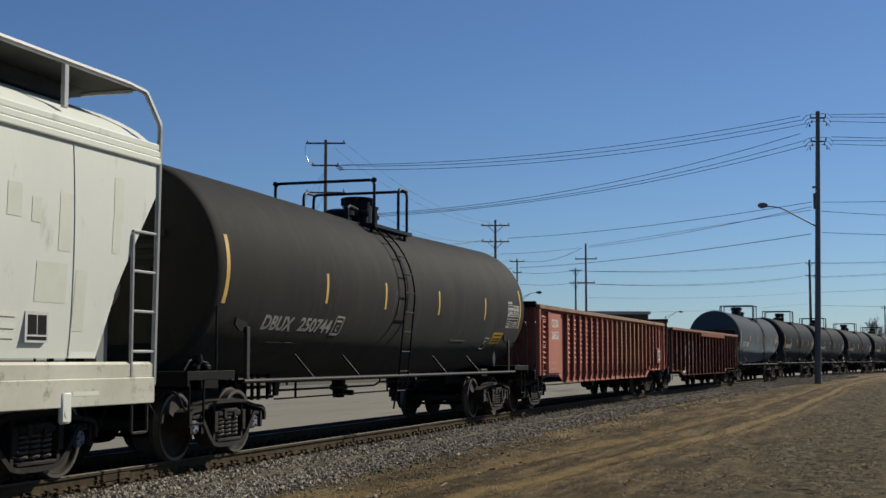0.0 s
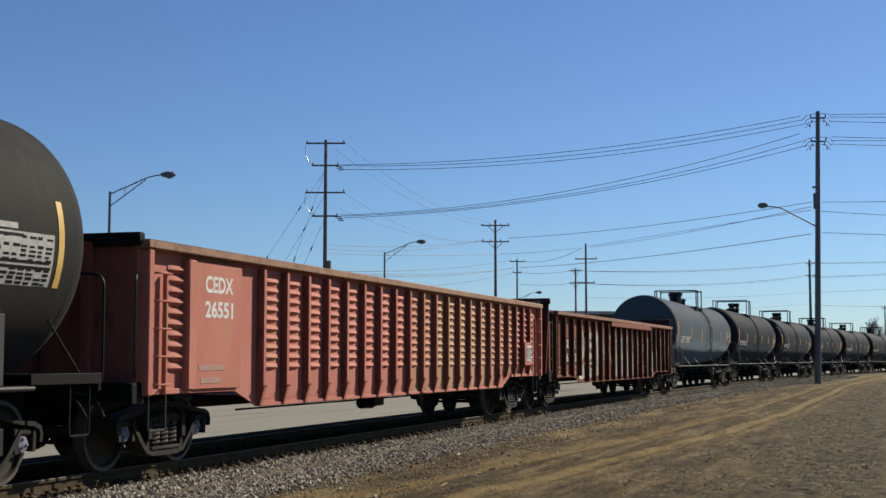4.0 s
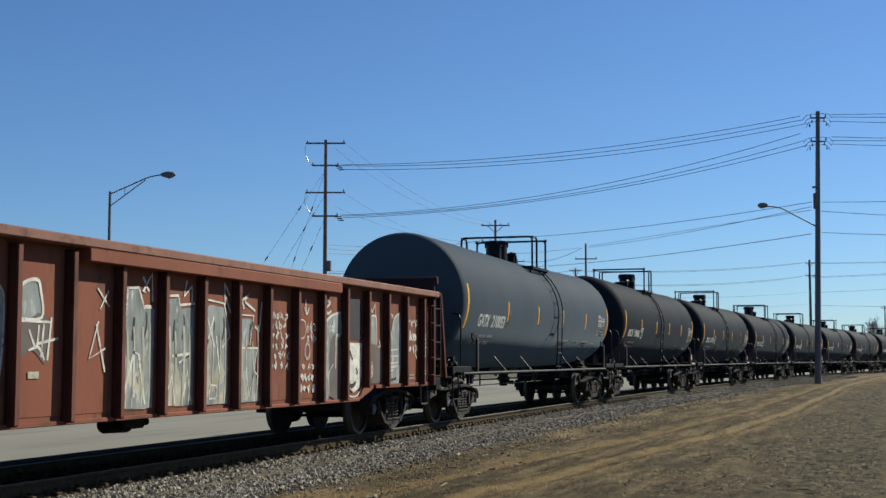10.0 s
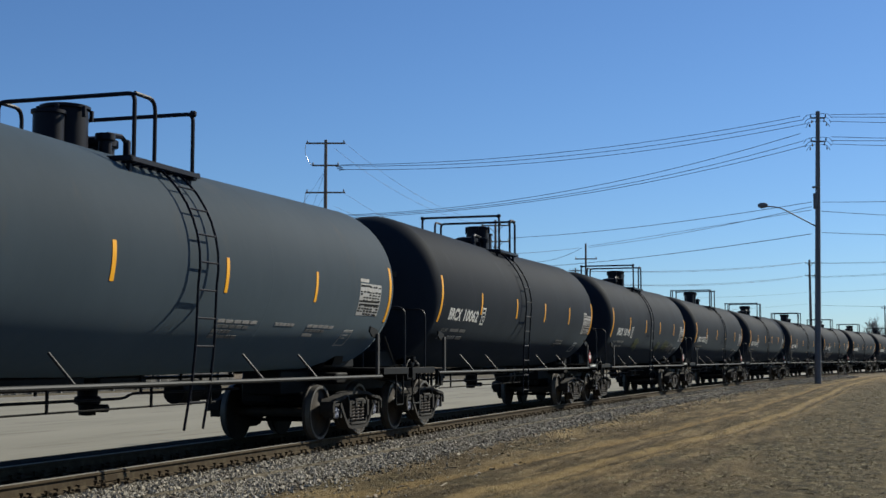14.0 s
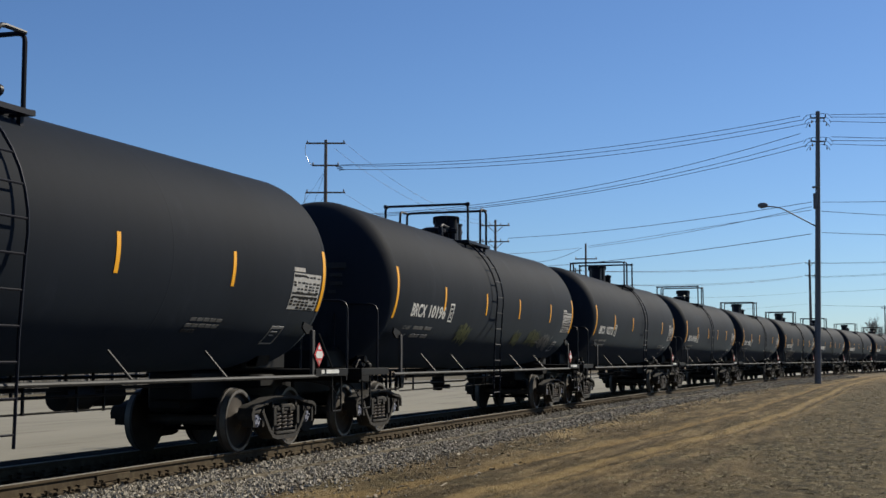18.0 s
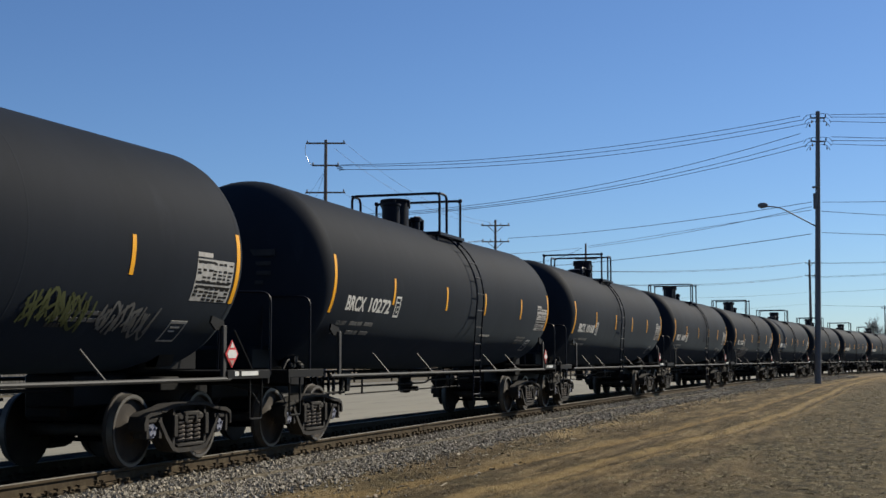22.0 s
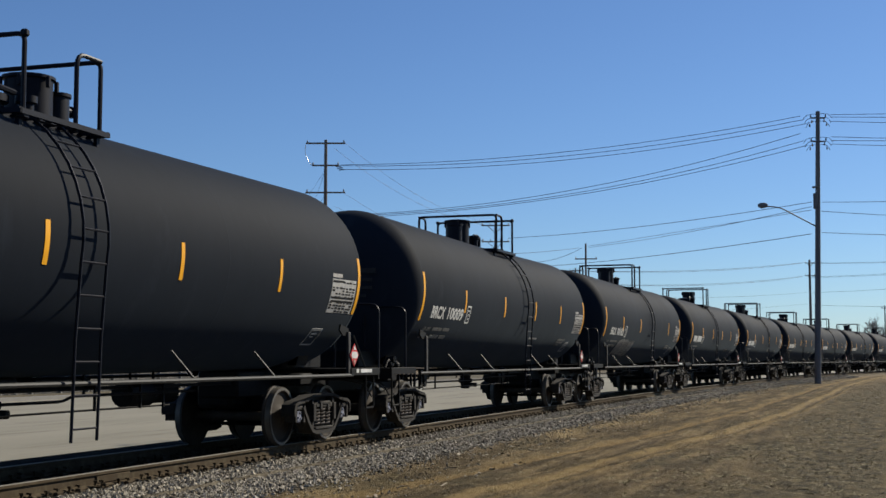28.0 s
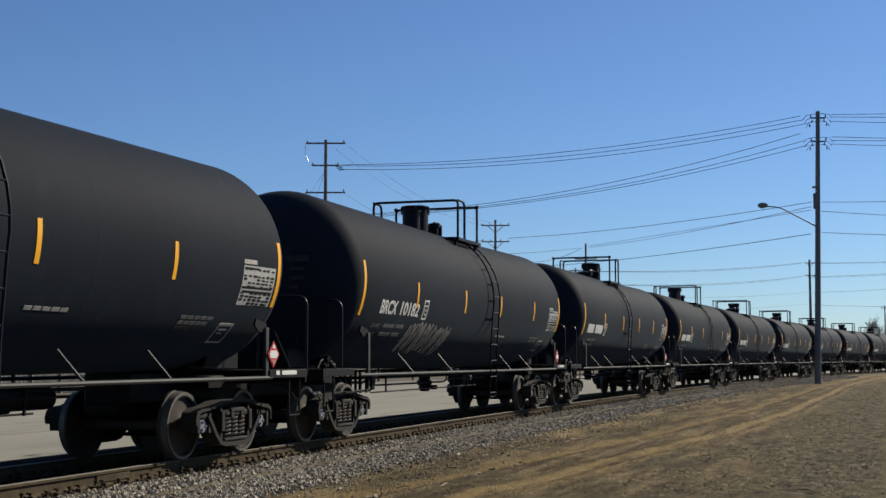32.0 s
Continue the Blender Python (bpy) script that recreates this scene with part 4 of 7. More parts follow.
    part("valve", Geo().lathe([(top - 0.05, 0.24), (top + 0.10, 0.24), (top + 0.115, 0.29), (top + 0.20, 0.29), (top + 0.23, 0.20), (top + 0.25, 0.0)], "z", (f * (dome - 0.80), 0.05, 0), 18), M["rail_paint"], car)
    part("valve", Geo().lathe([(top - 0.05, 0.09), (top + 0.12, 0.09), (top + 0.14, 0.13), (top + 0.22, 0.13), (top + 0.24, 0.0)], "z", (f * (dome - 0.46), -0.30, 0), 12), M["rail_paint"], car)
    part("valve_handle", Geo().tube([(f * (dome - 1.12), -0.22, top + 0.20), (f * (dome - 0.98), -0.22, top + 0.27), (f * (dome - 0.60), -0.24, top + 0.24)], 0.035, 6).box((f * (dome - 1.12), -0.22, top + 0.12), (0.09, 0.09, 0.26), bevel=0.02), M["rail_paint"], car)
    # ladder on the near side, following the shell, then straight down
    lx = f * ladder + (0.06 if f < 0 else -0.07)
    lad = part("ladder", Geo(), M["dark"], car, "bent steel ladder")
    curve = [(skin.by(0, t, 0.09).y, skin.by(0, t, 0.09).z) for t in (radians(54 - 8 * k) for k in range(9))]
    curve = curve + ([(-1.545, 1.55), (-1.535, 1.05), (-1.52, 0.46)] if paint == "black" else [(-1.51, 1.55), (-1.46, 1.05), (-1.36, 0.45)])
    for s in (-1, 1):
        part("stile", Geo().tube([(lx + s * 0.25, y, z) for y, z in curve], 0.018, 6), M["rail_paint"], lad)
    dist, nxt = 0.0, 0.0
    for (ya, za), (yb, zb) in zip(curve, curve[1:]):
        seg = math.hypot(yb - ya, zb - za)
        while nxt <= dist + seg:
            k = (nxt - dist) / seg
            y, z = ya + (yb - ya) * k, za + (zb - za) * k
            part("rung", Geo().tube([(lx - 0.25, y, z), (lx + 0.25, y, z)], 0.013, 6), M["rail_paint"], lad)
            nxt += 0.36
        dist += seg
    # side sills with posts and struts
    zs = 1.085 if panels and sign else 1.05
    for s in (-1, 1):
        pipe = part("side_sill", Geo().tube([(-8.05 if paint == "grey" else -7.35, s * 1.45, zs), (7.35, s * 1.45, zs)], 0.029, 8), M["frame_grey"], car, "dusty grey side pipe")
        for x in (-6.93 if post_x > 7 else -7.2, post_x):
            part("sill_post", Geo().box((x, s * 1.43, 1.44), (0.10, 0.05, 0.72), bevel=0.01), M["post_grey"], car)
            part("post_bracket", Geo().plate([(-0.34, 1.83), (-0.29, 1.92), (0.04, 1.86), (0.04, 1.68), (-0.05, 1.73), (-0.2, 1.74)], 0.03, Matrix.Translation((x, s * 1.40, 0)) @ Matrix.Rotation(radians(90), 4, "X")), M["dark"], car)
        for x in ((-4.95, -3.0, 1.85, 4.25) if f > 0 else (-4.65, -2.2, 2.5, 4.42)):
            part("strut", Geo().tube([(x - 0.04, s * 1.16, zs + 0.37), (x + 0.05, s * 1.44, zs + 0.02)], 0.018, 6), M["dark" if paint == "brown" else "frame_grey"], pipe)
    # stub sills, bolsters, end platforms, couplers, trucks
    for s in (-1, 1):
        b = s * truck + under
        sill = part("stub_sill", Geo().box((b + s * 0.25, 0, 0.96), (3.5, 0.70, 0.42), bevel=0.03), M[sill_mat], car)
        part("saddle", Geo().plate([(-0.80, 0.16), (-0.74, -0.02), (0.74, -0.02), (0.80, 0.16), (0.62, 0.02), (0.5, -0.12), (-0.5, -0.12), (-0.62, 0.02)], 0.4, Matrix.Translation((b, 0, 1.27)) @ Matrix.Rotation(radians(90), 4, "X") @ Matrix.Rotation(radians(90), 4, "Y")), M[sill_mat], sill)
        part("bolster", Geo().box((b, 0, 1.02), (0.55, 1.7, 0.20), bevel=0.03), M[sill_mat], sill)
        part("brake_beam_box", Geo().box((b - s * 0.95, 0.1, 0.84), (1.0, 0.6, 0.5), bevel=0.06), M[sill_mat], sill)
        part("head_brace", Geo().box((b + s * 0.45, 0, 1.36), (1.5, 1.2, 0.40), bevel=0.06), M["dark"], sill)
        c = s * 8.12 + under
        walkp = part("end_platform", Geo().box((c, 0, 1.17), (1.32, 2.95, 0.05), bevel=0.008).box((c + s * 0.62, 0, 1.08), (0.06, 2.95, 0.16), bevel=0.008).box((c, -1.46, 1.14), (1.32, 0.035, 0.12), bevel=0.006).box((c, 1.46, 1.14), (1.32, 0.035, 0.12), bevel=0.006), M["dark"], car, "dark grated end platform")
        h = 8.72 if s > 0 else -8.05
        for y in (-1.40, 1.40):
            part("handrail", Geo().tube(bend([(h, y, 1.12), (h, y, 2.32), (h, y * 0.42, 2.34), (h, y * 0.40, 1.15)], 0.16), 0.018, 6), M["rail_paint"], walkp)
        for y in (-1.42, 1.42):
            part("sill_step", Geo().tube(bend([(c + s * 0.50, y, 1.08), (c + s * 0.50, y, 0.52), (c + s * 0.12, y, 0.52), (c + s * 0.12, y, 1.08)], 0.05), 0.016, 6), M["dark"], walkp)
        if s > 0:
            part("brace_bar", Geo().tube([(c + 0.55, -1.25, 1.2), (c - 0.10, -1.28, 1.76)], 0.016, 6), M["frame_grey"], walkp)
        else:
            gear = part("hand_brake_gear", Geo().box((c + 0.05, -1.15, 1.26), (0.22, 0.18, 0.14), bevel=0.04).box((c + 0.36, -1.18, 1.24), (0.16, 0.14, 0.10), bevel=0.03).tube(bend([(c - 0.25, -1.2, 1.20), (c - 0.1, -1.2, 1.34), (c + 0.4, -1.2, 1.30), (c + 0.5, -1.2, 1.20)], 0.06), 0.018, 6), M["dark"], walkp, "dark hand brake gear")
            part("brake_drum", Geo().lathe([(-1.27, 0.0), (-1.265, 0.065), (-1.21, 0.07), (-1.10, 0.04)], "y", (c + 0.08, 0, 1.35), 14), M["dark"], gear)
        coupler(car, s * (end_x - 0.05) + under, s)
        bogie(car, b)
    part("brake_wheel", Geo().tube([(-8.78 + under, 0.55 + 0.26 * math.cos(t), 1.75 + 0.26 * math.sin(t)) for t in (k * math.pi / 8 for k in range(16))], 0.018, 6, True).box((-8.74 + under, 0.55, 1.75), (0.05, 0.5, 0.04)).box((-8.74 + under, 0.55, 1.45), (0.06, 0.07, 0.7)), M["dark"], car)
    # pipes and valves beneath
    part("brake_pipe", Geo().tube(bend([(-6.3, -0.22, 0.90), (-4.0, -0.22, 0.90), (-3.7, -0.22, 0.98), (6.0, -0.22, 0.98)], 0.1), 0.026, 6), M["dark"], car)
    part("brake_rod", Geo().tube(bend([(-6.2, -0.42, 0.68), (-5.4, -0.42, 0.68), (-5.3, -0.42, 0.75), (-4.2, -0.42, 0.75)], 0.05), 0.024, 6), M["dark"], car)
    part("brake_rod", Geo().tube(bend([(-4.2, -0.38, 0.84), (0.6, -0.38, 0.84), (0.8, -0.38, 0.90), (3.9, -0.38, 0.90)], 0.1), 0.020, 6), M["dark"], car)
    for k, x in enumerate((-6.0, -5.72, -5.5, -5.2, -4.95, -4.72, -4.4)):
        part("pipe_hanger", Geo().box((x, -0.42, 0.92), (0.03 + 0.015 * (k % 3), 0.04, 0.42)).box((x, -0.30, 1.0), (0.04, 0.45, 0.05)), M["dark"], car)
    part("brake_lever", Geo().plate([(-0.20, 0.22), (0.24, 0.22), (0.14, -0.14), (0.02, -0.14), (0.0, 0.12), (-0.12, 0.12), (-0.14, -0.12), (-0.22, -0.1)], 0.05, Matrix.Translation((-4.25, -0.46, 0.90)) @ Matrix.Rotation(radians(90), 4, "X")), M["dark"], car)
    part("control_valve", Geo().box((-5.35, -0.22, 0.86), (0.34, 0.3, 0.32), bevel=0.05).box((-5.05, -0.25, 0.92), (0.2, 0.2, 0.2), bevel=0.04), M["dark"], car)
    part("brake_rod", Geo().tube([(-4.0, -0.36, 0.70), (3.2, -0.36, 0.72)], 0.014, 6), M["dark"], car)
    for x in (-3.2, -1.1, 1.3, 2.4, 3.0):
        part("pipe_hanger", Geo().box((x, -0.30, 1.0), (0.03, 0.20, 0.035)).box((x, -0.38, 0.86), (0.03, 0.03, 0.32)).box((x, -0.22, 1.06), (0.03, 0.03, 0.30)), M["dark"], car)
    part("outlet_valve", Geo().lathe([(0.62, 0.0), (0.63, 0.11), (0.76, 0.12), (0.78, 0.17), (0.86, 0.17), (0.88, 0.13), (1.2, 0.15)], "z", (-f * 0.35, 0, 0), 16).box((-f * 0.35, -0.2, 0.72), (0.12, 0.2, 0.1), bevel=0.02), M["dark"], car)
    part("brake_cylinder", Geo().lathe([(2.3, 0.0), (2.32, 0.17), (2.9, 0.18), (2.95, 0.08), (3.2, 0.05)], "x", (0, -0.15, 0.88), 14), M["dark"], car)
    part("air_tank", Geo().lathe([(3.6, 0.0), (3.65, 0.15), (4.5, 0.15), (4.55, 0.0)], "x", (0, 0.35, 0.86), 14), M["dark"], car)
    g = Geo().box((-1.0, 0, 1.06), (1.8, 0.5, 0.16), bevel=0.03).box((0.9, 0, 1.06), (1.2, 0.4, 0.14), bevel=0.03)
    part("bottom_skid", g, M["dark"], car)
    if sign:
        face = Matrix.Rotation(radians(90), 4, "X")
        p = part("placard", Geo().plate([(0, -0.19), (0.19, 0), (0, 0.19), (-0.19, 0)], 0.012, Matrix.Translation((7.36, -1.47, 1.42)) @ face), M["red"], car, "red and white diamond placard")
        part("placard_field", Geo().plate([(-0.10, -0.055), (0.10, -0.055), (0.145, 0), (0.10, 0.055), (-0.10, 0.055), (-0.145, 0)], 0.004, Matrix.Translation((7.36, -1.480, 1.42)) @ face), M["white"], p)
        part("placard_field", Geo().plate([(0, 0.165), (-0.06, 0.085), (0.06, 0.085)], 0.004, Matrix.Translation((7.36, -1.480, 1.42)) @ face), M["white"], p)
        part("placard_field", Geo().plate([(0, -0.165), (0.06, -0.085), (-0.06, -0.085)], 0.004, Matrix.Translation((7.36, -1.480, 1.42)) @ face), M["faded"], p)
        for x, wide in ((7.50, 0.12), (7.90, 0.52)):
            part("sill_label", Geo().box((x, -1.482, 1.155), (wide, 0.006, 0.06)), M["white"], car, "white stencil bar on the end sill")
    return car


def std_strips(a, zm, h=0.47, ends=7.33, ze=3.03, zl=2.10, shift=0.0):
    w = 0.085
    return [(-ends - shift, zl, ze, 0.10)] + [(x, zm - h, zm, w) for x in a] + [(ends + 0.07, zl, ze, 0.10)]


TRAIN = []
black = dict(paint="black", r=1.534, zc=2.667, cyl=7.42, head=0.76, knuckle=0.0)
A_AT, B_AT = (-4.49, -1.47, 1.40, 4.32), (-4.53, -1.41, 1.41, 4.60)
C_AT, D_AT = (-4.56, -1.41, 1.55, 4.40), (-4.49, -1.47, 1.45, 4.72)
B_MARKS = ("BRCX", "10062"), ("BRCX", "10196"), ("BRCX", "10272"), ("BRCX", "10168"), ("BRCX", "10009"), ("BRCX", "10182")
B_SHIFT = (0.0, 0.30, 0.0, 0.0, 0.0, 0.30)
FLIPS = (1, 1, -1, 1, -1, -1, 1, -1, 1, 1, -1, -1, 1, -1, 1)
LABEL = "black steel tank car with amber strips and railed top platform"
blank = {}
for i in range(15):
    f = FLIPS[i]
    mark = B_MARKS[i] if i < 6 else None
    if i < 6 and mark:
        car = tank_car(LABEL, flip=f, mark=mark, mark_x=-6.70 + B_SHIFT[i], tag_x=-4.27 + B_SHIFT[i], strips=std_strips(C_AT if i == 4 else D_AT if i == 1 else A_AT if f > 0 else B_AT, 2.80), block=i != 3, **black)
    elif f not in blank:
        car = blank[f] = tank_car(LABEL, flip=f, mark=None, strips=std_strips(A_AT if f > 0 else B_AT, 2.80), **black)
    else:
        car = copy_thing(blank[f], Matrix.Identity(4))
    TRAIN.append((car, 1.22 + 18.2 * i, 7.05))

gatx = tank_car("slate grey tank car with amber strips and white lettering", "grey", 1.466, 2.567, 7.80, 0.5, 0.07, -1, ("GATX", "210053"),
                std_strips((-4.41, -1.45, 1.38, 4.42), 2.71, ends=7.68, ze=2.98, zl=2.02), mark_h=0.30, mark_x=-6.75, mark_len=2.15, marks_z=2.08, rail_z=4.66, sign=False, rise=0.08, under=-0.06)
TRAIN.append((gatx, -16.75, 7.05))
dbux = tank_car("brown-grey weathered tank car with faded amber strips", "brown", 1.505, 2.50, 8.01, 0.46, 0.07, 1, ("DBUX", "250744"),
                std_strips((-4.5, -1.82, 1.25, 4.60), 2.70, ends=7.64, ze=3.02, zl=2.10, shift=0.30), mark_h=0.24, mark_x=-6.5, mark_len=2.5, marks_z=1.78, rail_z=4.66,
                hoops=(-1.12, 0.70), dome=0.58, ladder=-0.71, sign=False, mark_mat="worn", rise=0.09, under=-0.19, truck=6.98, post_x=6.8, panel=(6.55, 7.58))
TRAIN.append((dbux, -77.25, 7.05))


# ---- gondolas ----
def ribbon(g, pts, w, y):
    """A flat brush stroke on a wall at y."""
    k = len(g.v)
    for i, (x, z) in enumerate(pts):
        a, b = pts[max(i - 1, 0)], pts[min(i + 1, len(pts) - 1)]
        dx, dz = b[0] - a[0], b[1] - a[1]
        n = math.hypot(dx, dz) or 1
        h = w / 2 * (0.6 + 0.4 * math.sin(math.pi * (i + 0.5) / len(pts)))
        g.v += [(x - dz / n * h, y, z + dx / n * h), (x + dz / n * h, y, z - dx / n * h)]
    g.f += [(k + 2 * i, k + 2 * i + 1, k + 2 * i + 3, k + 2 * i + 2) for i in range(len(pts) - 1)]
    return g


def spline(pts, n=6):
    out = []
    for i in range(len(pts) - 1):
        p = [Vector(pts[max(0, min(len(pts) - 1, i + k))]) for k in (-1, 0, 1, 2)]
        for j in range(n):
            t = j / n
            q = 0.5 * ((2 * p[1]) + (p[2] - p[0]) * t + (2 * p[0] - 5 * p[1] + 4 * p[2] - p[3]) * t * t + (3 * p[1] - p[0] - 3 * p[2] + p[3]) * t ** 3)
            out.append((q.x, q.y))
    return out + [tuple(pts[-1])]


def flat_letters(body, x, z, height, length, y, material, parent, name="lettering"):
    vs, fs, w = text_geo(body, height)
    return part(name, Geo().add([(x + u * length / w, y, z + v) for u, v in vs], fs), material, parent, "white painted lettering")


PANEL_Y = 1.50


def gondola(label, paint, chord, half, top, ribs, belly, z_belly, z_end, bogie_x, louvres, rib_w, paints=None, d=0.12, rib_paint=None, ext=0.0):
    # end walls take darker paint that stands in for their shade
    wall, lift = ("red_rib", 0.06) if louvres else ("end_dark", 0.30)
    car = thing("gondola_car", label, "gondola car", "cars of the freight train")
    b0, b1 = belly
    outline = [(-half, z_end), (b0 - 0.7, z_end), (b0, z_belly), (b1, z_belly), (b1 + 0.7, z_end), (half, z_end), (half, top - 0.05), (-half, top - 0.05)]
    for s in (-1, 1):
        part("side_panel", Geo().plate(outline, 0.03, Matrix.Translation((0, s * (PANEL_Y - 0.015), 0)) @ Matrix.Rotation(radians(90), 4, "X")), M[paint], car)
        part("top_chord", Geo().box((0, s * (1.55 if louvres else 1.57), top - 0.055), (2 * half + 0.06, 0.20 if louvres else 0.24, 0.11), bevel=0.015), M[chord], car, "rusty top edge beam")
        part("bottom_sill", Geo().box(((b0 + b1) / 2, s * 1.515, z_belly + 0.02), (b1 - b0 - 0.1, 0.05, 0.05), bevel=0.008), M[paint], car)
        for x0, x1 in ((-half, b0 - 0.72), (b1 + 0.72, half)):
            part("bottom_sill", Geo().box(((x0 + x1) / 2, s * 1.515, z_end + 0.03), (x1 - x0, 0.05, 0.07), bevel=0.008), M[paint], car)
        part("end_wall", Geo().box((s * (half + ext - 0.03), 0, (z_end + top + lift) / 2), (0.06, 2 * PANEL_Y, top + lift - z_end), bevel=0.01), M[wall], car)
        part("end_beam", Geo().box((s * (half + ext + 0.02), 0, top + lift - 0.06), (0.14, 3.1, 0.16), bevel=0.02), M["dark"] if louvres else M[wall], car)
        for y in (-0.85, 0.0, 0.85):
            part("end_post", Geo().box((s * (half + ext + 0.06), y, (z_end + top) / 2), (0.14, 0.14, top + lift - z_end - 0.1), bevel=0.02), M[wall], car)
        part("end_sill", Geo().box((s * (half + ext + 0.05), 0, z_end + 0.02), (0.3, 3.1, 0.26), bevel=0.02), M["dark"], car)
    rib_geo, finish = {}, paints or (lambda x: paint)
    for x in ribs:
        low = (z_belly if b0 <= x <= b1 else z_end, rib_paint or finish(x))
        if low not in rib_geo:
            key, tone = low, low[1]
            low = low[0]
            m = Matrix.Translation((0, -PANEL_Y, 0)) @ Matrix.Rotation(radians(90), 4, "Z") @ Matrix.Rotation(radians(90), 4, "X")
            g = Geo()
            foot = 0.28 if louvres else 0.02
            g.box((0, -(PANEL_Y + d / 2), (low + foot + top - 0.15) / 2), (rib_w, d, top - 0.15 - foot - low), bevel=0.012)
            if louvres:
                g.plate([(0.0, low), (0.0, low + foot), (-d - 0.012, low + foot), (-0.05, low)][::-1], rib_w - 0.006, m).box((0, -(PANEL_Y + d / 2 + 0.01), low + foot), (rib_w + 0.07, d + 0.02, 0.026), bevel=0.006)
            # light front strip on darker sides: sun and shade put into the paint
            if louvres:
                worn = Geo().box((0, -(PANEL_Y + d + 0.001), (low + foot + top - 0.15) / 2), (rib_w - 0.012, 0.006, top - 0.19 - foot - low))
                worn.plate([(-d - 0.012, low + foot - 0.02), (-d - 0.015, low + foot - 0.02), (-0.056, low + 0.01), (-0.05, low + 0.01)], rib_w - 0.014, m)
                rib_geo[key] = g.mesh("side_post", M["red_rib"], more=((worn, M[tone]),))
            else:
                # plain posts too: lit front tone over shaded sides
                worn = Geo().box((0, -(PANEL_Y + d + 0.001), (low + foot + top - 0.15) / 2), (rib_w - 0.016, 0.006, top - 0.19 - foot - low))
                rib_geo[key] = g.mesh("side_post", M[tone], more=((worn, M["rust_front"]),))
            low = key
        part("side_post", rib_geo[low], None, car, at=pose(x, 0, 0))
    pitch = ribs[1] - ribs[0]
    sheets = {}
    for x in ribs[:-1]:
        low = z_belly if b0 <= x and x + pitch <= b1 else z_end
        key = (low, finish(x + pitch / 2))
        if key not in sheets:
            w = pitch - rib_w - 0.004
            g = Geo()
            for i in range(7):
                for j in range(7):
                    u, z = -w / 2 + w * i / 6, low + 0.1 + (top - 0.25 - low) * j / 6
                    g.v.append((u, -PANEL_Y - 0.006 - 0.004 * math.sin(math.pi * i / 6) * math.sin(math.pi * j / 6), z))
            g.f = [(i * 7 + j, i * 7 + j + 7, i * 7 + j + 8, i * 7 + j + 1) for i in range(6) for j in range(6)]
            sheets[key] = g.mesh("bay_panel", M[key[1]])
        part("bay_panel", sheets[key], None, car, at=pose(x + pitch / 2, 0, 0))
    if louvres:
        g = Geo()
        for k in range(10):
            z = 2.44 - 0.134 * k
            w = (pitch - rib_w) * 0.84
            n = 8
            for i in range(n + 1):
                u = -w / 2 + w * i / n - 0.01
                e = math.sin(math.pi * i / n)
                g.v += [(u, -PANEL_Y - 0.010, z + 0.062), (u, -PANEL_Y - 0.010 - 0.020 * e, z + 0.044), (u, -PANEL_Y - 0.010 - 0.040 * e, z + 0.022), (u, -PANEL_Y - 0.010 - 0.048 * e, z + 0.006), (u, -PANEL_Y - 0.007, z - 0.050 * e)]
            o = len(g.v) - 5 * (n + 1)
            g.f += [(o + 5 * i + j, o + 5 * i + j + 1, o + 5 * i + j + 6, o + 5 * i + j + 5) for i in range(n) for j in range(4)]
        lou = {tone: Geo().add(g.v, g.f).mesh("pressed_louvres", M[tone]) for tone in {finish(x + pitch / 2) for x in ribs} | {paint}}
        for x in list(ribs[:-1]) + [ribs[-1], ribs[0] - 2.65]:
            part("pressed_louvres", lou[finish(x + pitch / 2)], None, car, at=pose(x + pitch / 2, 0, 0.0))
    part("floor", Geo().box(((b0 + b1) / 2, 0, z_belly + 0.12), (b1 - b0, 2.85, 0.06)).box((-(half - b0 * -1) / 2 - 1.0 + (b0 + half) * 0, 0, z_end + 0.1), (0.5, 2.8, 0.05)), M["dark"], car)
    part("centre_sill", Geo().box((0, 0, 0.82), (2 * half, 0.55, 0.34), bevel=0.03), M["dark"], car)
    for s in (-1, 1):
        bogie(car, s * bogie_x)
        part("bolster", Geo().box((s * bogie_x, 0, 0.92), (0.5, 2.8, 0.18), bevel=0.02), M["dark"], car)
        coupler(car, s * (half + 0.55), s)
        part("corner_post", Geo().box((s * (half - 0.08), -1.54, (z_end + top) / 2 - 0.06), (0.12, 0.18, top - z_end - 0.1), bevel=0.015), M[rib_paint or paint], car)
        x = s * (half - 0.42)
        h = 0.13 if ext else 0.18
        u = x + s * (0.14 if ext else 0.08)
        lad = part("ladder", Geo().box((u - h, -1.56, 1.66), (0.05, 0.06, 1.45), bevel=0.01).box((u + h, -1.56, 1.66), (0.05, 0.06, 1.45), bevel=0.01), M[rib_paint or paint], car)
        for k in range(5):
            z = 1.05 + 0.33 * k
            part("rung", Geo().tube(bend([(u - h, -1.58, z), (u - h + 0.02, -1.67, z), (u + h - 0.02, -1.67, z), (u + h, -1.58, z)], 0.04), 0.013, 6), M[rib_paint or paint], lad)
        if ext:
            lean = part("corner_brace", Geo().plate([(s * (half + 0.50), 2.64), (s * (half + 0.58), 2.64), (s * (half + 0.92), 0.98), (s * (half + 0.82), 0.98)][::s], 0.09, Matrix.Translation((0, -1.52, 0)) @ Matrix.Rotation(radians(90), 4, "X")), M[rib_paint or paint], car, "slanted rust-brown corner brace")
            part("brace_top", Geo().box((s * (half + 0.30), -1.52, 2.63), (0.56, 0.08, 0.07), bevel=0.012), M[rib_paint or paint], lean)
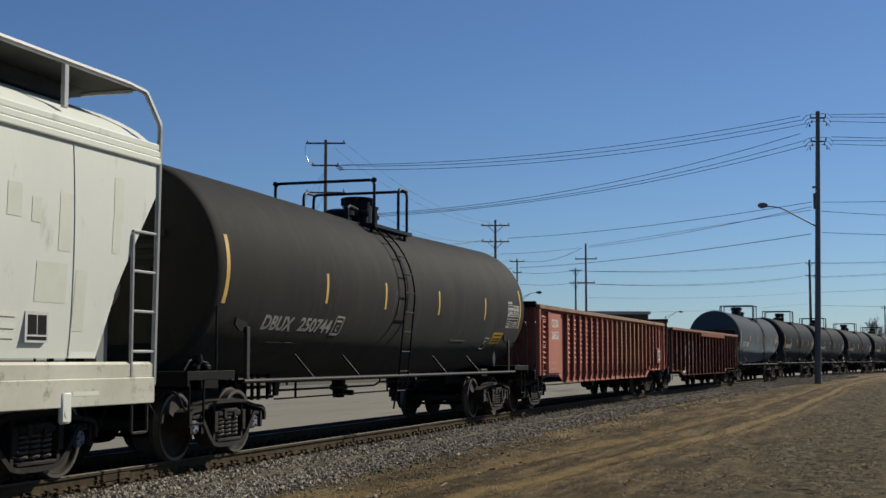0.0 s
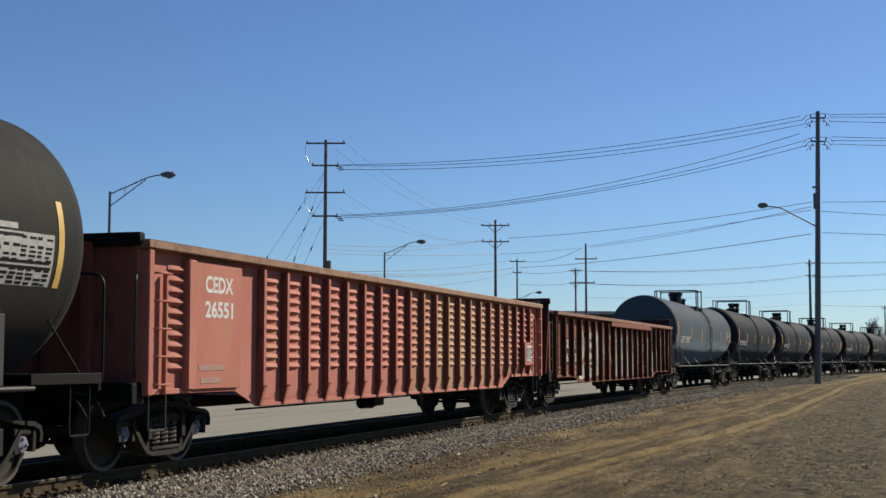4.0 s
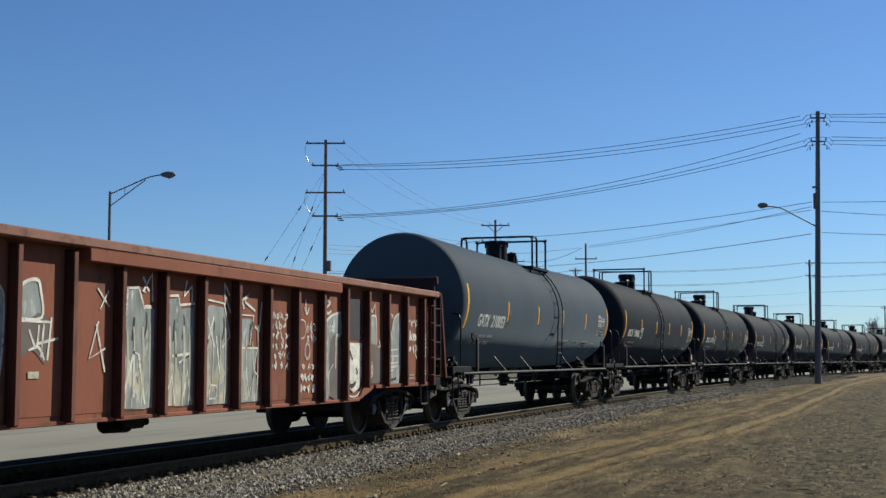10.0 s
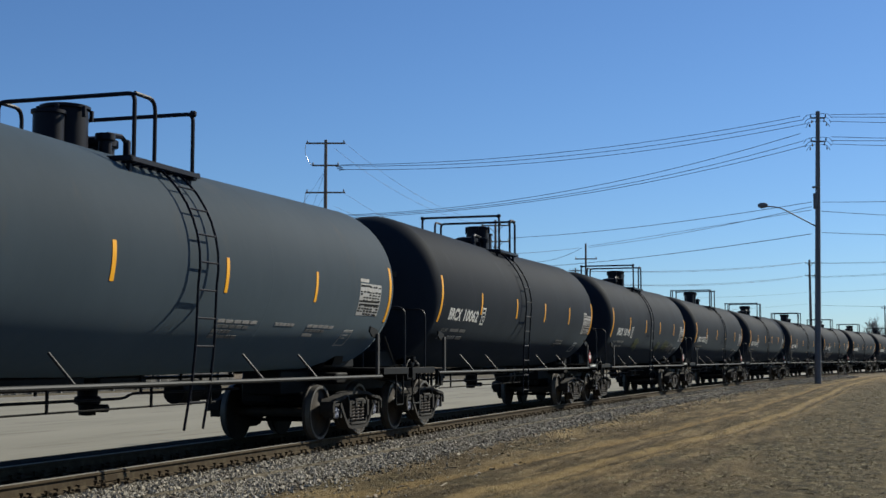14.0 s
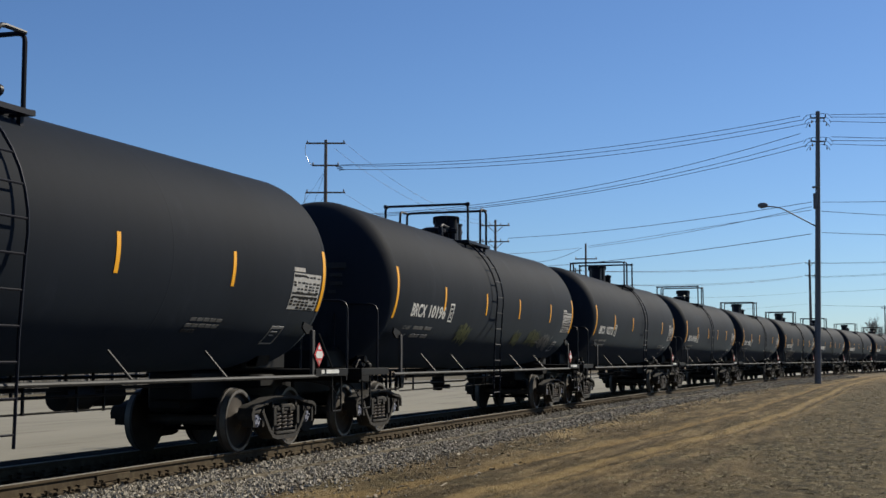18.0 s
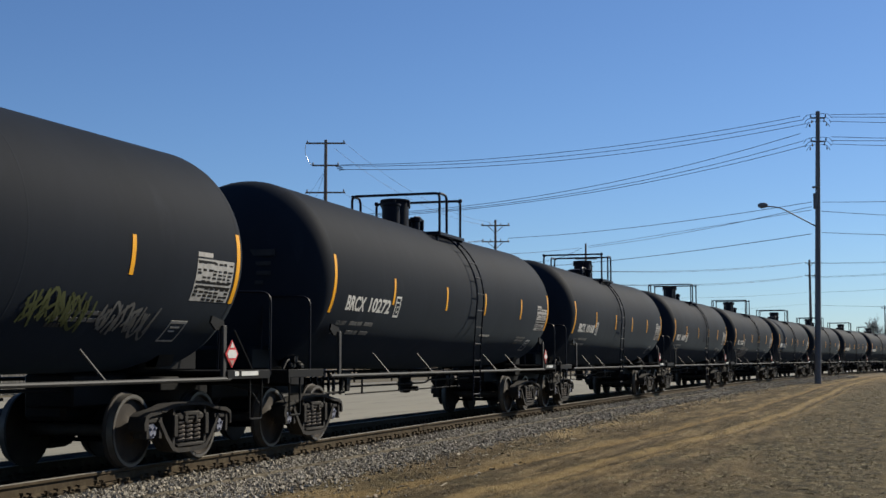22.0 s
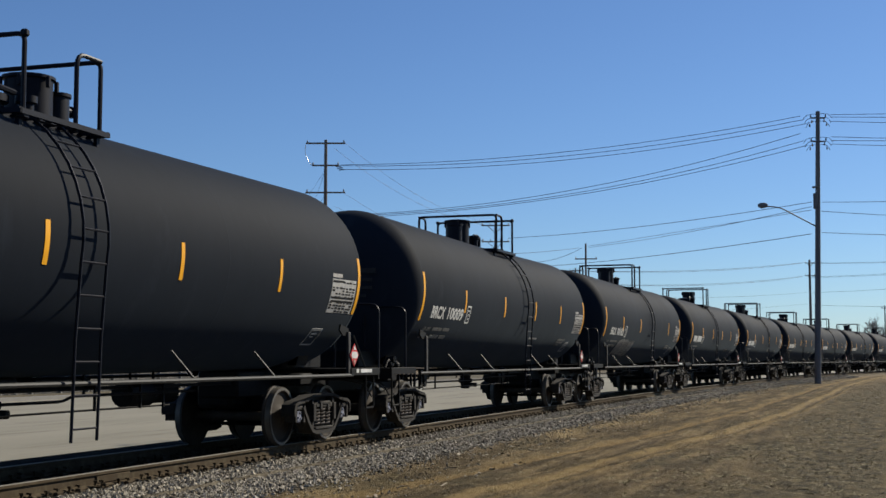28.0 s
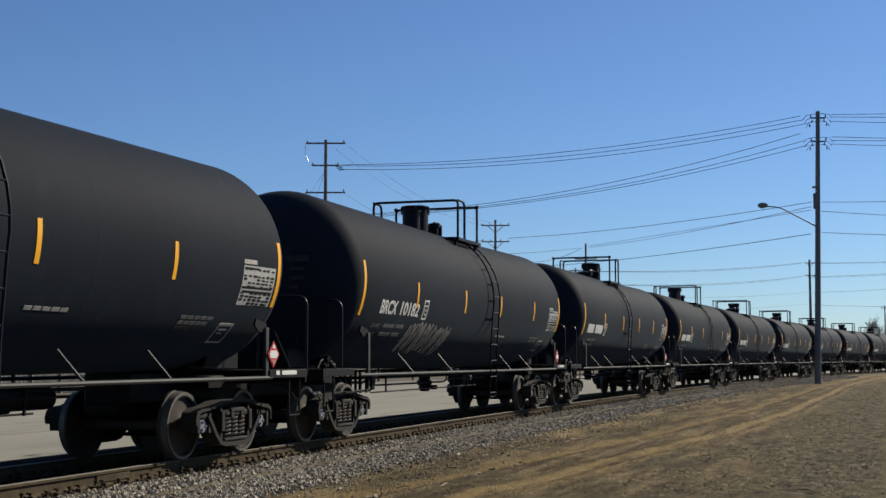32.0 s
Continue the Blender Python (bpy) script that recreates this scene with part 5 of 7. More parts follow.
            end = part("end_ladder", Geo().box((s * (half + 0.12), -1.53, 1.80), (0.06, 0.05, 1.66), bevel=0.01).box((s * (half + 0.52), -1.53, 1.80), (0.05, 0.05, 1.66), bevel=0.01), M["end_dark"], car, "dark end ladder")
            for k in range(5):
                part("rung", Geo().tube([(s * (half + 0.12), -1.55, 1.02 + 0.33 * k), (s * (half + 0.52), -1.55, 1.02 + 0.33 * k)], 0.015, 6), M["end_dark"], end)
        else:
            part("end_grab_iron", Geo().tube(bend([(s * (half + 0.05), -1.5, 2.35), (s * (half + 0.16), -1.56, 2.3), (s * (half + 0.16), -1.56, 1.2), (s * (half + 0.05), -1.5, 1.15)], 0.06), 0.016, 6), M["frame_grey"], car)
        part("sill_step", Geo().tube(bend([(x - 0.2, -1.52, z_end), (x - 0.2, -1.52, 0.5), (x + 0.2, -1.52, 0.5), (x + 0.2, -1.52, z_end)], 0.05), 0.016, 6), M["frame_grey"], car)
    part("brake_cylinder", Geo().lathe([(-1.2, 0.0), (-1.18, 0.11), (-0.7, 0.12), (-0.65, 0.06), (-0.2, 0.05)], "x", (0.6, -0.7, 0.55), 14).box((-0.3, -0.9, 0.58), (0.5, 0.1, 0.18), bevel=0.02), M["dark"], car)
    part("brake_rod", Geo().tube([(-5.5, -0.6, 0.6), (5.5, -0.6, 0.6)], 0.016, 6), M["dark"], car)
    return car


gon1_ribs = [-6.64 + 0.778 * k for k in range(18)] + [7.33, 8.02, 8.68]
gon1 = gondola("faded red gondola with pressed louvred bays and rusty rim", "red_gon", "red_chord", 9.85, 2.76, gon1_ribs, (-6.65, 6.35), 0.70, 0.93, 8.55, True, 0.085, lambda x: "tan_gon" if 1.5 < x < 5.0 else "mid_gon" if -0.2 < x < 7.4 else "red_gon", 0.108)
TRAIN.append((gon1, -58.1, 7.3))
flat = part("flat_panel", Geo().box((-7.95, -1.55, 1.78), (1.3, 0.05, 1.62), bevel=0.01), M["red_gon"], gon1)
part("panel_post", Geo().box((-8.72, -1.55, 1.78), (0.2, 0.12, 1.62), bevel=0.015), M["red_gon"], gon1)
for k, z in (("CEDX", 2.20), ("26551", 1.88)):
    flat_letters(k, -8.35, z, 0.22, 0.78, -1.578, M["white"], gon1)
for x0, x1, z in ((-8.5, -7.8, 1.24), (-8.45, -7.9, 1.08)):
    part("stencil_line", Geo().box(((x0 + x1) / 2, -1.577, z), (x1 - x0, 0.006, 0.07)), M["faded"], gon1)
board = part("placard_holder", Geo().box((8.20, -1.655, 1.48), (0.62, 0.03, 0.56), bevel=0.006), M["red_gon"], gon1, "red placard board")
part("placard_frame", Geo().box((8.25, -1.673, 1.49), (0.46, 0.012, 0.37), bevel=0.004), M["white"], board)
part("placard_field", Geo().box((8.25, -1.681, 1.49), (0.36, 0.008, 0.28)), M["spray_grey"], board)
part("stencil_frame", Geo().box((0.02 - 0.55 + 0.15, -1.516, 1.08), (0.22, 0.012, 0.30)), M["faded"], gon1, "pale pink stencil square")
part("stencil_frame", Geo().box((0.02 - 0.55 + 0.15, -1.524, 1.08), (0.15, 0.012, 0.22)), M["red_gon"], gon1)
for x in (6.72, 6.9):
    part("stencil_line", Geo().box((x + 0.1, -1.518, 1.06), (0.14, 0.008, 0.07)), M["faded"], gon1)
for x in (8.85, 9.02):
    part("stencil_line", Geo().box((x, -1.522, 1.04), (0.14, 0.008, 0.05)), M["white"], gon1)
for x in (-0.25, 0.55):
    part("paint_chip", Geo().box((x, -1.616, 0.78), (0.28, 0.008, 0.05)), M["faded"], gon1)

gon2_ribs = [-8.52 + 0.975 * k for k in range(19)]
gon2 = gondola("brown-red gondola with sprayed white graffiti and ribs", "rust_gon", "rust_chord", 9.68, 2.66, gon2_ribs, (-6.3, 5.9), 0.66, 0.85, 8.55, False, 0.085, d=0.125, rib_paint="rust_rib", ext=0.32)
TRAIN.append((gon2, -36.9, 7.3))
part("deep_chord", Geo().box((1.1, -1.57, 2.475), (7.2, 0.238, 0.15), bevel=0.012), M["rust_gon"], gon2)
part("painted_square", Geo().box((-8.06, -1.516, 1.58), (0.66, 0.006, 0.74)), M["dark"], gon2, "black lettering patch")
part("painted_square", Geo().box((-7.18, -1.516, 1.58), (0.58, 0.006, 0.74)), M["dark"], gon2, "black lettering patch")
for txt, x, z, w in (("CE", -8.22, 1.66, 0.42), ("DX", -7.36, 1.66, 0.42), ("26", -8.26, 1.28, 0.42), ("573", -7.36, 1.28, 0.50)):
    flat_letters(txt, x, z, 0.24, w, -1.520, M["white"], gon2)
for x0, x1, z in ((-9.2, -8.75, 1.12), (-9.15, -8.8, 1.0), (-8.3, -8.0, 1.12), (-7.35, -6.85, 1.12), (-8.2, -7.9, 0.96), (-7.3, -6.9, 0.96)):
    part("stencil_line", Geo().box(((x0 + x1) / 2, -1.516, z), (x1 - x0, 0.006, 0.05)), M["faded"], gon2)
rng = random.Random(5)
GY = -1.5125


def bay(k):
    """Bay k of the sprayed gondola: start, width, foot and height of its sheet."""
    x0, x1 = gon2_ribs[k] + 0.055, (gon2_ribs[k + 1] if k < 17 else 9.02) - 0.055
    low = 0.90 if k > 14 else 0.74
    return x0, x1 - x0, low, 2.40 - low


def spray(k, material, width, *lines, curved=True):
    """Sprayed strokes in a bay, by shares of its width and height."""
    x0, w, low, h = bay(k)
    for i, line in enumerate(lines):
        pts = [(x0 + w * u, low + h * v) for u, v in line]
        line = spline(pts) if curved and len(pts) > 2 else pts
        part("graffiti", ribbon(Geo(), line, width * rng.uniform(0.6, 1.15), GY - 0.0052 - 0.0003 * (i % 4)), M[material], gon2, material.split("_")[1] + " sprayed stroke")


COAT = itertools.cycle(range(6))


def filled(k, material, line, outline="spray_white", width=0.035):
    """A sprayed area with its outline stroke."""
    x0, w, low, h = bay(k)
    pts = [(x0 + w * u + rng.uniform(-0.012, 0.012), low + h * v + rng.uniform(-0.012, 0.012)) for u, v in line]
    if k not in (3, 7, 8, 9, 10, 14):
        pts = spline(pts + [pts[0]], 4)[:-1]
    part("graffiti", Geo().add([(x, GY - 0.0007 * next(COAT), z) for x, z in pts], [tuple(range(len(pts)))]), M[material], gon2, material.split("_")[1] + " sprayed fill")
    if outline:
        part("graffiti", ribbon(Geo(), pts + [pts[0]], width, GY - 0.0065), M[outline], gon2, "white sprayed outline")


def ring(cx, cz, rx, rz, turns=1.0):
    return [(cx + rx * math.cos(t) * (1 - 0.12 * t / 6.28 * (turns > 1)), cz + rz * math.sin(t) * (1 - 0.12 * t / 6.28 * (turns > 1))) for t in (k * math.pi / 4 for k in range(int(8 * turns) + 1))]


def words(u0, u1, v, h, n):
    """A row of small sprayed characters, stroke by stroke."""
    out = []
    for i in range(n):
        c, q = u0 + (u1 - u0) * (i + 0.5) / n, (u1 - u0) / n * 0.42
        for _ in range(2):
            out.append([(c + q * rng.uniform(-1, 1), v + h * rng.uniform(-1, -0.2)), (c + q * rng.uniform(-1, 1), v + h * rng.uniform(-0.3, 0.3)), (c + q * rng.uniform(-1, 1), v + h * rng.uniform(0.2, 1))])
    return out


# the creature: three bays of cream shapes
filled(2, "spray_pale", ((0.02, 0.80), (0.12, 0.92), (0.45, 0.90), (0.75, 0.76), (0.72, 0.68), (0.97, 0.74), (0.97, 0.60), (0.78, 0.48), (0.74, 0.42), (0.34, 0.30), (0.70, 0.22), (0.76, 0.1), (0.55, 0.03), (0.05, 0.05), (0.02, 0.28), (0.30, 0.42), (0.55, 0.53), (0.30, 0.62)))
spray(2, "spray_dark", 0.022, ((0.10, 0.80), (0.44, 0.84), (0.66, 0.74), (0.60, 0.60), (0.66, 0.50), (0.52, 0.40), (0.22, 0.30), (0.14, 0.12), (0.50, 0.09)), ((0.30, 0.84), (0.36, 0.74)), ((0.50, 0.80), (0.56, 0.70)))
spray(2, "spray_grey", 0.05, ((0.62, 0.72), (0.80, 0.60), (0.92, 0.66)), ((0.05, 0.33), (0.35, 0.31), (0.62, 0.36)), ((0.80, 0.30), (0.62, 0.16), (0.80, 0.05)))
spray(2, "spray_green", 0.06, ((0.15, 0.84), (0.30, 0.78), (0.40, 0.83)), ((0.32, 0.72), (0.42, 0.66)), ((0.52, 0.72), (0.56, 0.76)))
spray(2, "spray_white", 0.04, ((0.98, 0.86), (0.80, 0.84), (0.88, 0.72)), ((0.95, 0.30), (0.70, 0.28), (0.62, 0.16), (0.78, 0.04), (0.97, 0.12)))
filled(3, "spray_brown", ((0.24, 0.30), (0.22, 0.66), (0.36, 0.92), (0.93, 0.92), (0.93, 0.32), (0.6, 0.26)), None)
filled(3, "spray_grey", ((0.02, 0.48), (0.02, 0.84), (0.14, 0.93), (0.28, 0.82), (0.24, 0.62), (0.10, 0.46)), width=0.045)
filled(3, "spray_grey", ((0.0, 0.03), (0.0, 0.20), (0.25, 0.12), (0.5, 0.20), (0.92, 0.20), (0.92, 0.04), (0.4, 0.02)), None)
spray(3, "spray_white", 0.045, ((0.02, 0.42), (0.12, 0.40), (0.05, 0.15)), ((0.05, 0.16), (0.3, 0.30), (0.45, 0.26), (0.2, 0.16)), ((0.4, 0.28), (0.92, 0.30)), ((0.1, 0.12), (0.5, 0.19), (0.92, 0.18)), ((0.02, 0.07), (0.45, 0.07), (0.7, 0.10)), ((0.12, 0.92), (0.22, 0.98), (0.34, 0.84)))
x0, w, low, h = bay(3)
for body, u, v in (("eee", 0.42, 0.74), ("ee", 0.56, 0.56), ("e", 0.36, 0.63), ("e", 0.34, 0.52), ("eee", 0.34, 0.37)):
    flat_letters(body, x0 + w * u, low + h * v, 0.20, 0.165 * len(body), GY - 0.004, M["spray_white"], gon2, "graffiti")
filled(4, "spray_pale", ((0.15, 0.72), (0.2, 0.86), (0.45, 0.90), (0.85, 0.80), (0.95, 0.68), (0.92, 0.4), (0.86, 0.2), (0.75, 0.10), (0.50, 0.12), (0.62, 0.3), (0.60, 0.5), (0.36, 0.62)))
spray(4, "spray_grey", 0.07, ((0.30, 0.62), (0.45, 0.50), (0.56, 0.36), (0.52, 0.16)))
spray(4, "spray_white", 0.032, ring(0.32, 0.40, 0.13, 0.075), ring(0.30, 0.40, 0.06, 0.04), ring(0.36, 0.24, 0.12, 0.07), ring(0.20, 0.08, 0.08, 0.07), ((0.05, 0.30), (0.22, 0.16), (0.10, 0.04)), ((0.30, 0.14), (0.55, 0.08), (0.85, 0.08)), ((0.08, 0.18), (0.25, 0.22)))
filled(5, "spray_brown", ((0.12, 0.36), (0.08, 0.62), (0.70, 0.62), (0.66, 0.34), (0.4, 0.42)), None)
filled(5, "spray_grey", ((0.05, 0.62), (0.10, 0.80), (0.42, 0.86), (0.52, 0.80), (0.55, 0.62)), width=0.04)
spray(5, "spray_white", 0.034, ((0.15, 0.6), (0.06, 0.42), (0.02, 0.12)), ((0.1, 0.60), (0.75, 0.60)), ((0.6, 0.6), (0.55, 0.38)), ((0.75, 0.63), (0.68, 0.36)), ((0.45, 0.46), (0.9, 0.5)), ((0.3, 0.42), (0.5, 0.44), (0.62, 0.36)), ((0.30, 0.55), (0.45, 0.44), (0.5, 0.58)))
spray(5, "spray_pale", 0.10, ((0.30, 0.27), (0.52, 0.27)))
spray(6, "spray_white", 0.032, ((0.62, 0.84), (0.9, 0.72)), ((0.88, 0.83), (0.68, 0.7)), ((0.65, 0.62), (0.45, 0.37), (0.82, 0.44)), ((0.6, 0.60), (0.82, 0.28)), ((0.1, 0.40), (0.02, 0.36)), curved=False)

# tall grey block letters
filled(7, "spray_grey", ((0.05, 0.02), (0.15, 0.45), (0.22, 0.84), (0.5, 0.86), (0.62, 0.74), (0.92, 0.72), (0.90, 0.02)), None)
spray(7, "spray_white", 0.045, ((0.12, 0.30), (0.15, 0.60), (0.22, 0.86), (0.5, 0.87), (0.66, 0.72)), ((0.1, 0.05), (0.4, 0.42), (0.52, 0.40), (0.7, 0.05)), ((0.4, 0.4), (0.42, 0.1)), ((0.6, 0.95), (0.76, 0.85), (0.6, 0.84), (0.84, 0.98), (0.86, 0.78)), ((0.66, 0.74), (0.85, 0.74)), curved=False)
filled(8, "spray_grey", ((0.02, 0.02), (0.05, 0.4), (0.05, 0.72), (0.15, 0.80), (0.5, 0.82), (0.55, 0.74), (0.95, 0.76), (0.92, 0.02)), None)
spray(8, "spray_white", 0.045, ((0.1, 0.83), (0.46, 0.84), (0.5, 0.77), (0.95, 0.79)), ((0.3, 0.39), (0.85, 0.41), (0.5, 0.34)), ((0.7, 0.96), (0.62, 0.84), (0.85, 0.92), (0.85, 0.8)), ((0.08, 0.04), (0.3, 0.24), (0.4, 0.04)), ((0.6, 0.05), (0.75, 0.28), (0.85, 0.05)), curved=False)
filled(9, "spray_grey", ((0.05, 0.02), (0.1, 0.45), (0.15, 0.75), (0.3, 0.80), (0.8, 0.78), (0.92, 0.60), (0.90, 0.02)), None)
spray(9, "spray_white", 0.04, ((0.08, 0.78), (0.2, 0.83), (0.75, 0.81), (0.95, 0.55), (0.7, 0.46)), ((0.75, 0.98), (0.78, 0.80)), ((0.75, 0.97), (0.92, 0.88), (0.8, 0.86), (0.96, 0.74)), ((0.2, 0.70), (0.45, 0.46)), ((0.42, 0.70), (0.15, 0.42)), ((0.5, 0.55), (0.65, 0.2), (0.9, 0.30)), ((0.3, 0.17), (0.3, 0.06), (0.52, 0.06), (0.52, 0.16), (0.3, 0.17)), curved=False)
filled(10, "spray_grey", ((0.22, 0.02), (0.16, 0.35), (0.1, 0.55), (0.15, 0.70), (0.6, 0.70), (0.55, 0.50), (0.3, 0.45), (0.8, 0.44), (0.7, 0.30), (0.92, 0.02)), None)
spray(10, "spray_white", 0.04, ((0.1, 0.73), (0.65, 0.73), (0.52, 0.48)), ((0.2, 0.46), (0.8, 0.46), (0.66, 0.28), (0.85, 0.22)), ((0.15, 0.92), (0.3, 0.78)), ((0.2, 0.84), (0.46, 0.90), (0.32, 0.84), (0.7, 0.77)), ((0.95, 0.85), (0.85, 0.6), (0.7, 0.64)), ((0.12, 0.22), (0.02, 0.18), (0.14, 0.03)), ((0.4, 0.3), (0.5, 0.06), (0.7, 0.3)), curved=False)
for k, (a, b, c) in zip((7, 8, 9, 10), ((0.16, 0.42, 0.70), (0.12, 0.55, 0.62), (0.20, 0.36, 0.74), (0.30, 0.48, 0.60))):
    filled(k, "spray_pale", ((a, 0.03), (a + 0.06, 0.22), (a + 0.02, 0.40), (b - 0.06, 0.33), (b, 0.16), (b + 0.08, 0.30), (c, 0.44), (c + 0.10, 0.20), (c + 0.04, 0.02)), None)
    spray(k, "spray_dark", 0.035, ((a + 0.2, 0.50), (a + 0.24, 0.66)), ((c - 0.04, 0.52), (c + 0.02, 0.62), (c, 0.70)))
    spray(k, "spray_pale", 0.05, *(((u, 0.03), (u + 0.05, 0.25 + 0.2 * rng.random()), (u + 0.02, 0.5 + 0.2 * rng.random())) for u in (0.2, 0.36, 0.6, 0.78)))

# scribbles and faces towards the far end
for v, u0, u1 in ((0.745, 0.2, 0.85), (0.66, 0.12, 0.8), (0.575, 0.15, 0.9), (0.49, 0.12, 0.9), (0.40, 0.25, 0.95), (0.31, 0.08, 0.9)):
    spray(11, "spray_white", 0.030, *words(u0, u1, v, 0.045, 4))
spray(12, "spray_white", 0.03, ring(0.32, 0.64, 0.17, 0.085), ring(0.55, 0.44, 0.12, 0.08, 2), *words(0.45, 0.95, 0.66, 0.06, 3), *words(0.5, 0.95, 0.56, 0.05, 3), ((0.45, 0.92), (0.5, 0.78), (0.62, 0.84)), ((0.4, 0.84), (0.5, 0.77)), *words(0.1, 0.9, 0.30, 0.03, 4))
spray(12, "spray_white", 0.055, *words(0.12, 0.85, 0.20, 0.035, 5), *words(0.2, 0.9, 0.10, 0.04, 4))
filled(13, "spray_grey", ((0.04, 0.02), (0.08, 0.50), (0.14, 0.66), (0.50, 0.77), (0.96, 0.81), (0.96, 0.58), (0.45, 0.52), (0.42, 0.02)), None)
filled(13, "spray_brown", ((0.42, 0.02), (0.45, 0.52), (0.96, 0.58), (0.94, 0.02)), None)
spray(13, "spray_white", 0.055, ((0.02, 0.02), (0.08, 0.50), (0.15, 0.67), (0.50, 0.78), (0.97, 0.82)), ((0.74, 0.60), (0.72, 0.28)), ((0.74, 0.60), (0.94, 0.60)), ((0.28, 0.86), (0.44, 0.90), (0.30, 0.92), (0.22, 0.85), (0.34, 0.80), (0.50, 0.83)), ((0.03, 0.72), (0.06, 0.60)))
spray(13, "spray_white", 0.030, ring(0.44, 0.66, 0.05, 0.025), ring(0.58, 0.66, 0.04, 0.025), ((0.44, 0.02), (0.40, 0.22), (0.62, 0.32)))
filled(14, "spray_dark", ((0.1, 0.56), (0.12, 0.97), (0.95, 0.97), (0.94, 0.55)), None)
filled(14, "spray_white", ((0.22, 0.10), (0.08, 0.34), (0.12, 0.535), (0.94, 0.535), (0.90, 0.2), (0.78, 0.08), (0.5, 0.04)), None)
spray(14, "spray_dark", 0.07, ((0.62, 0.28), (0.70, 0.24), (0.64, 0.22)), ((0.22, 0.13), (0.4, 0.10), (0.62, 0.14)), ((0.3, 0.45), (0.45, 0.36)))
spray(14, "spray_white", 0.04, ((0.05, 0.08), (0.35, 0.0), (0.7, 0.01), (0.92, 0.08)), ((0.04, 0.9), (0.06, 0.7), (0.02, 0.5)))
filled(15, "spray_brown", ((0.06, 0.03), (0.10, 0.36), (0.34, 0.46), (0.66, 0.46), (0.92, 0.38), (0.90, 0.06)), None)
filled(15, "spray_grey", ((0.10, 0.44), (0.12, 0.72), (0.34, 0.79), (0.56, 0.78), (0.60, 0.48), (0.34, 0.48)), None)
spray(15, "spray_white", 0.036, ring(0.30, 0.18, 0.11, 0.085), ring(0.30, 0.18, 0.05, 0.045), ((0.08, 0.06), (0.04, 0.30), (0.16, 0.42)), ((0.62, 0.46), (0.60, 0.74), (0.50, 0.80), (0.20, 0.78)), ((0.74, 0.52), (0.82, 0.46), (0.70, 0.44)))
spray(15, "spray_pale", 0.05, ((0.14, 0.82), (0.18, 0.93), (0.36, 0.84), (0.52, 0.93), (0.56, 0.81)), curved=False)
filled(16, "spray_grey", ((0.06, 0.02), (0.08, 0.40), (0.30, 0.52), (0.52, 0.76), (0.86, 0.84), (0.93, 0.5), (0.84, 0.02)), None)
spray(16, "spray_white", 0.045, ((0.02, 0.04), (0.08, 0.42), (0.30, 0.53), (0.52, 0.78), (0.88, 0.86)), ((0.10, 0.70), (0.34, 0.62), (0.40, 0.42)), ((0.34, 0.90), (0.22, 0.84), (0.44, 0.82), (0.36, 0.78)), ((0.08, 0.20), (0.72, 0.22)), ((0.90, 0.60), (0.84, 0.20), (0.78, 0.04)))
spray(16, "spray_white", 0.030, ((0.12, 0.40), (0.74, 0.42), (0.72, 0.26), (0.12, 0.25), (0.12, 0.40)), ((0.42, 0.41), (0.42, 0.25)), ((0.12, 0.33), (0.73, 0.34)), ((0.16, 0.17), (0.16, 0.05)), ((0.16, 0.16), (0.44, 0.17)), ((0.16, 0.11), (0.36, 0.12)), curved=False)
spray(16, "spray_dark", 0.05, ((0.26, 0.05), (0.66, 0.07)), curved=False)
x0, w, low, h = bay(17)
flat_letters("like", x0 + w * 0.16, low + h * 0.53, 0.19, w * 0.66, GY - 0.004, M["spray_white"], gon2, "graffiti")
spray(17, "spray_white", 0.040, *words(0.18, 0.90, 0.74, 0.055, 3), *words(0.06, 0.92, 0.43, 0.06, 4), ((0.72, 0.38), (0.86, 0.30)))
for k in range(6):
    part("stencil_line", Geo().box((gon2_ribs[18], -1.629, 1.80 - 0.078 * k), (0.055 if k % 2 else 0.04, 0.006, 0.045)), M["spray_pale"], gon2)
for k in range(3):
    part("stencil_line", Geo().box((8.36 + 0.13 * k, GY - 0.004, 1.06), (0.09, 0.006, 0.035)), M["spray_pale"], gon2)
    part("stencil_line", Geo().box((8.40 + 0.11 * k, GY - 0.004, 1.00), (0.07, 0.006, 0.03)), M["spray_pale"], gon2)
for k in range(2):
    part("stencil_line", Geo().box((gon2_ribs[18], -1.629, 1.13 - 0.06 * k), (0.06, 0.006, 0.03)), M["spray_pale"], gon2)

# ---- covered hopper ----
hop = thing("hopper_car", "cream covered hopper car with galvanised end ladder and grey paint patches", "hopper car", "cars of the freight train")
TRAIN.append((hop, -96.0, 6.9))
sec = []
for k in range(13):
    t = k / 12
    sec.append((-(1.44 + 0.12 * math.sin(math.pi * 0.62 * t) ** 0.8), 1.36 + 2.36 * t))
def side_end(z):
    """How far the side sheet reaches, by height: it slants in towards the bottom."""
    return 7.72 + 1.18 * max(0.0, min(1.0, (z - 1.45) / 1.98)) ** 1.32


for s in (-1, 1):
    g = Geo()
    for y, z in sec:
        g.v += [(u, -s * y, z) for u in (-side_end(z), -4.0, 0.0, 4.0, side_end(z))]
    g.f = [(i * 5 + j, i * 5 + j + 1, i * 5 + j + 6, i * 5 + j + 5)[::-s] for i in range(12) for j in range(4)]
    part("side_sheet", g, M["hopper"], hop)
roof = Geo()
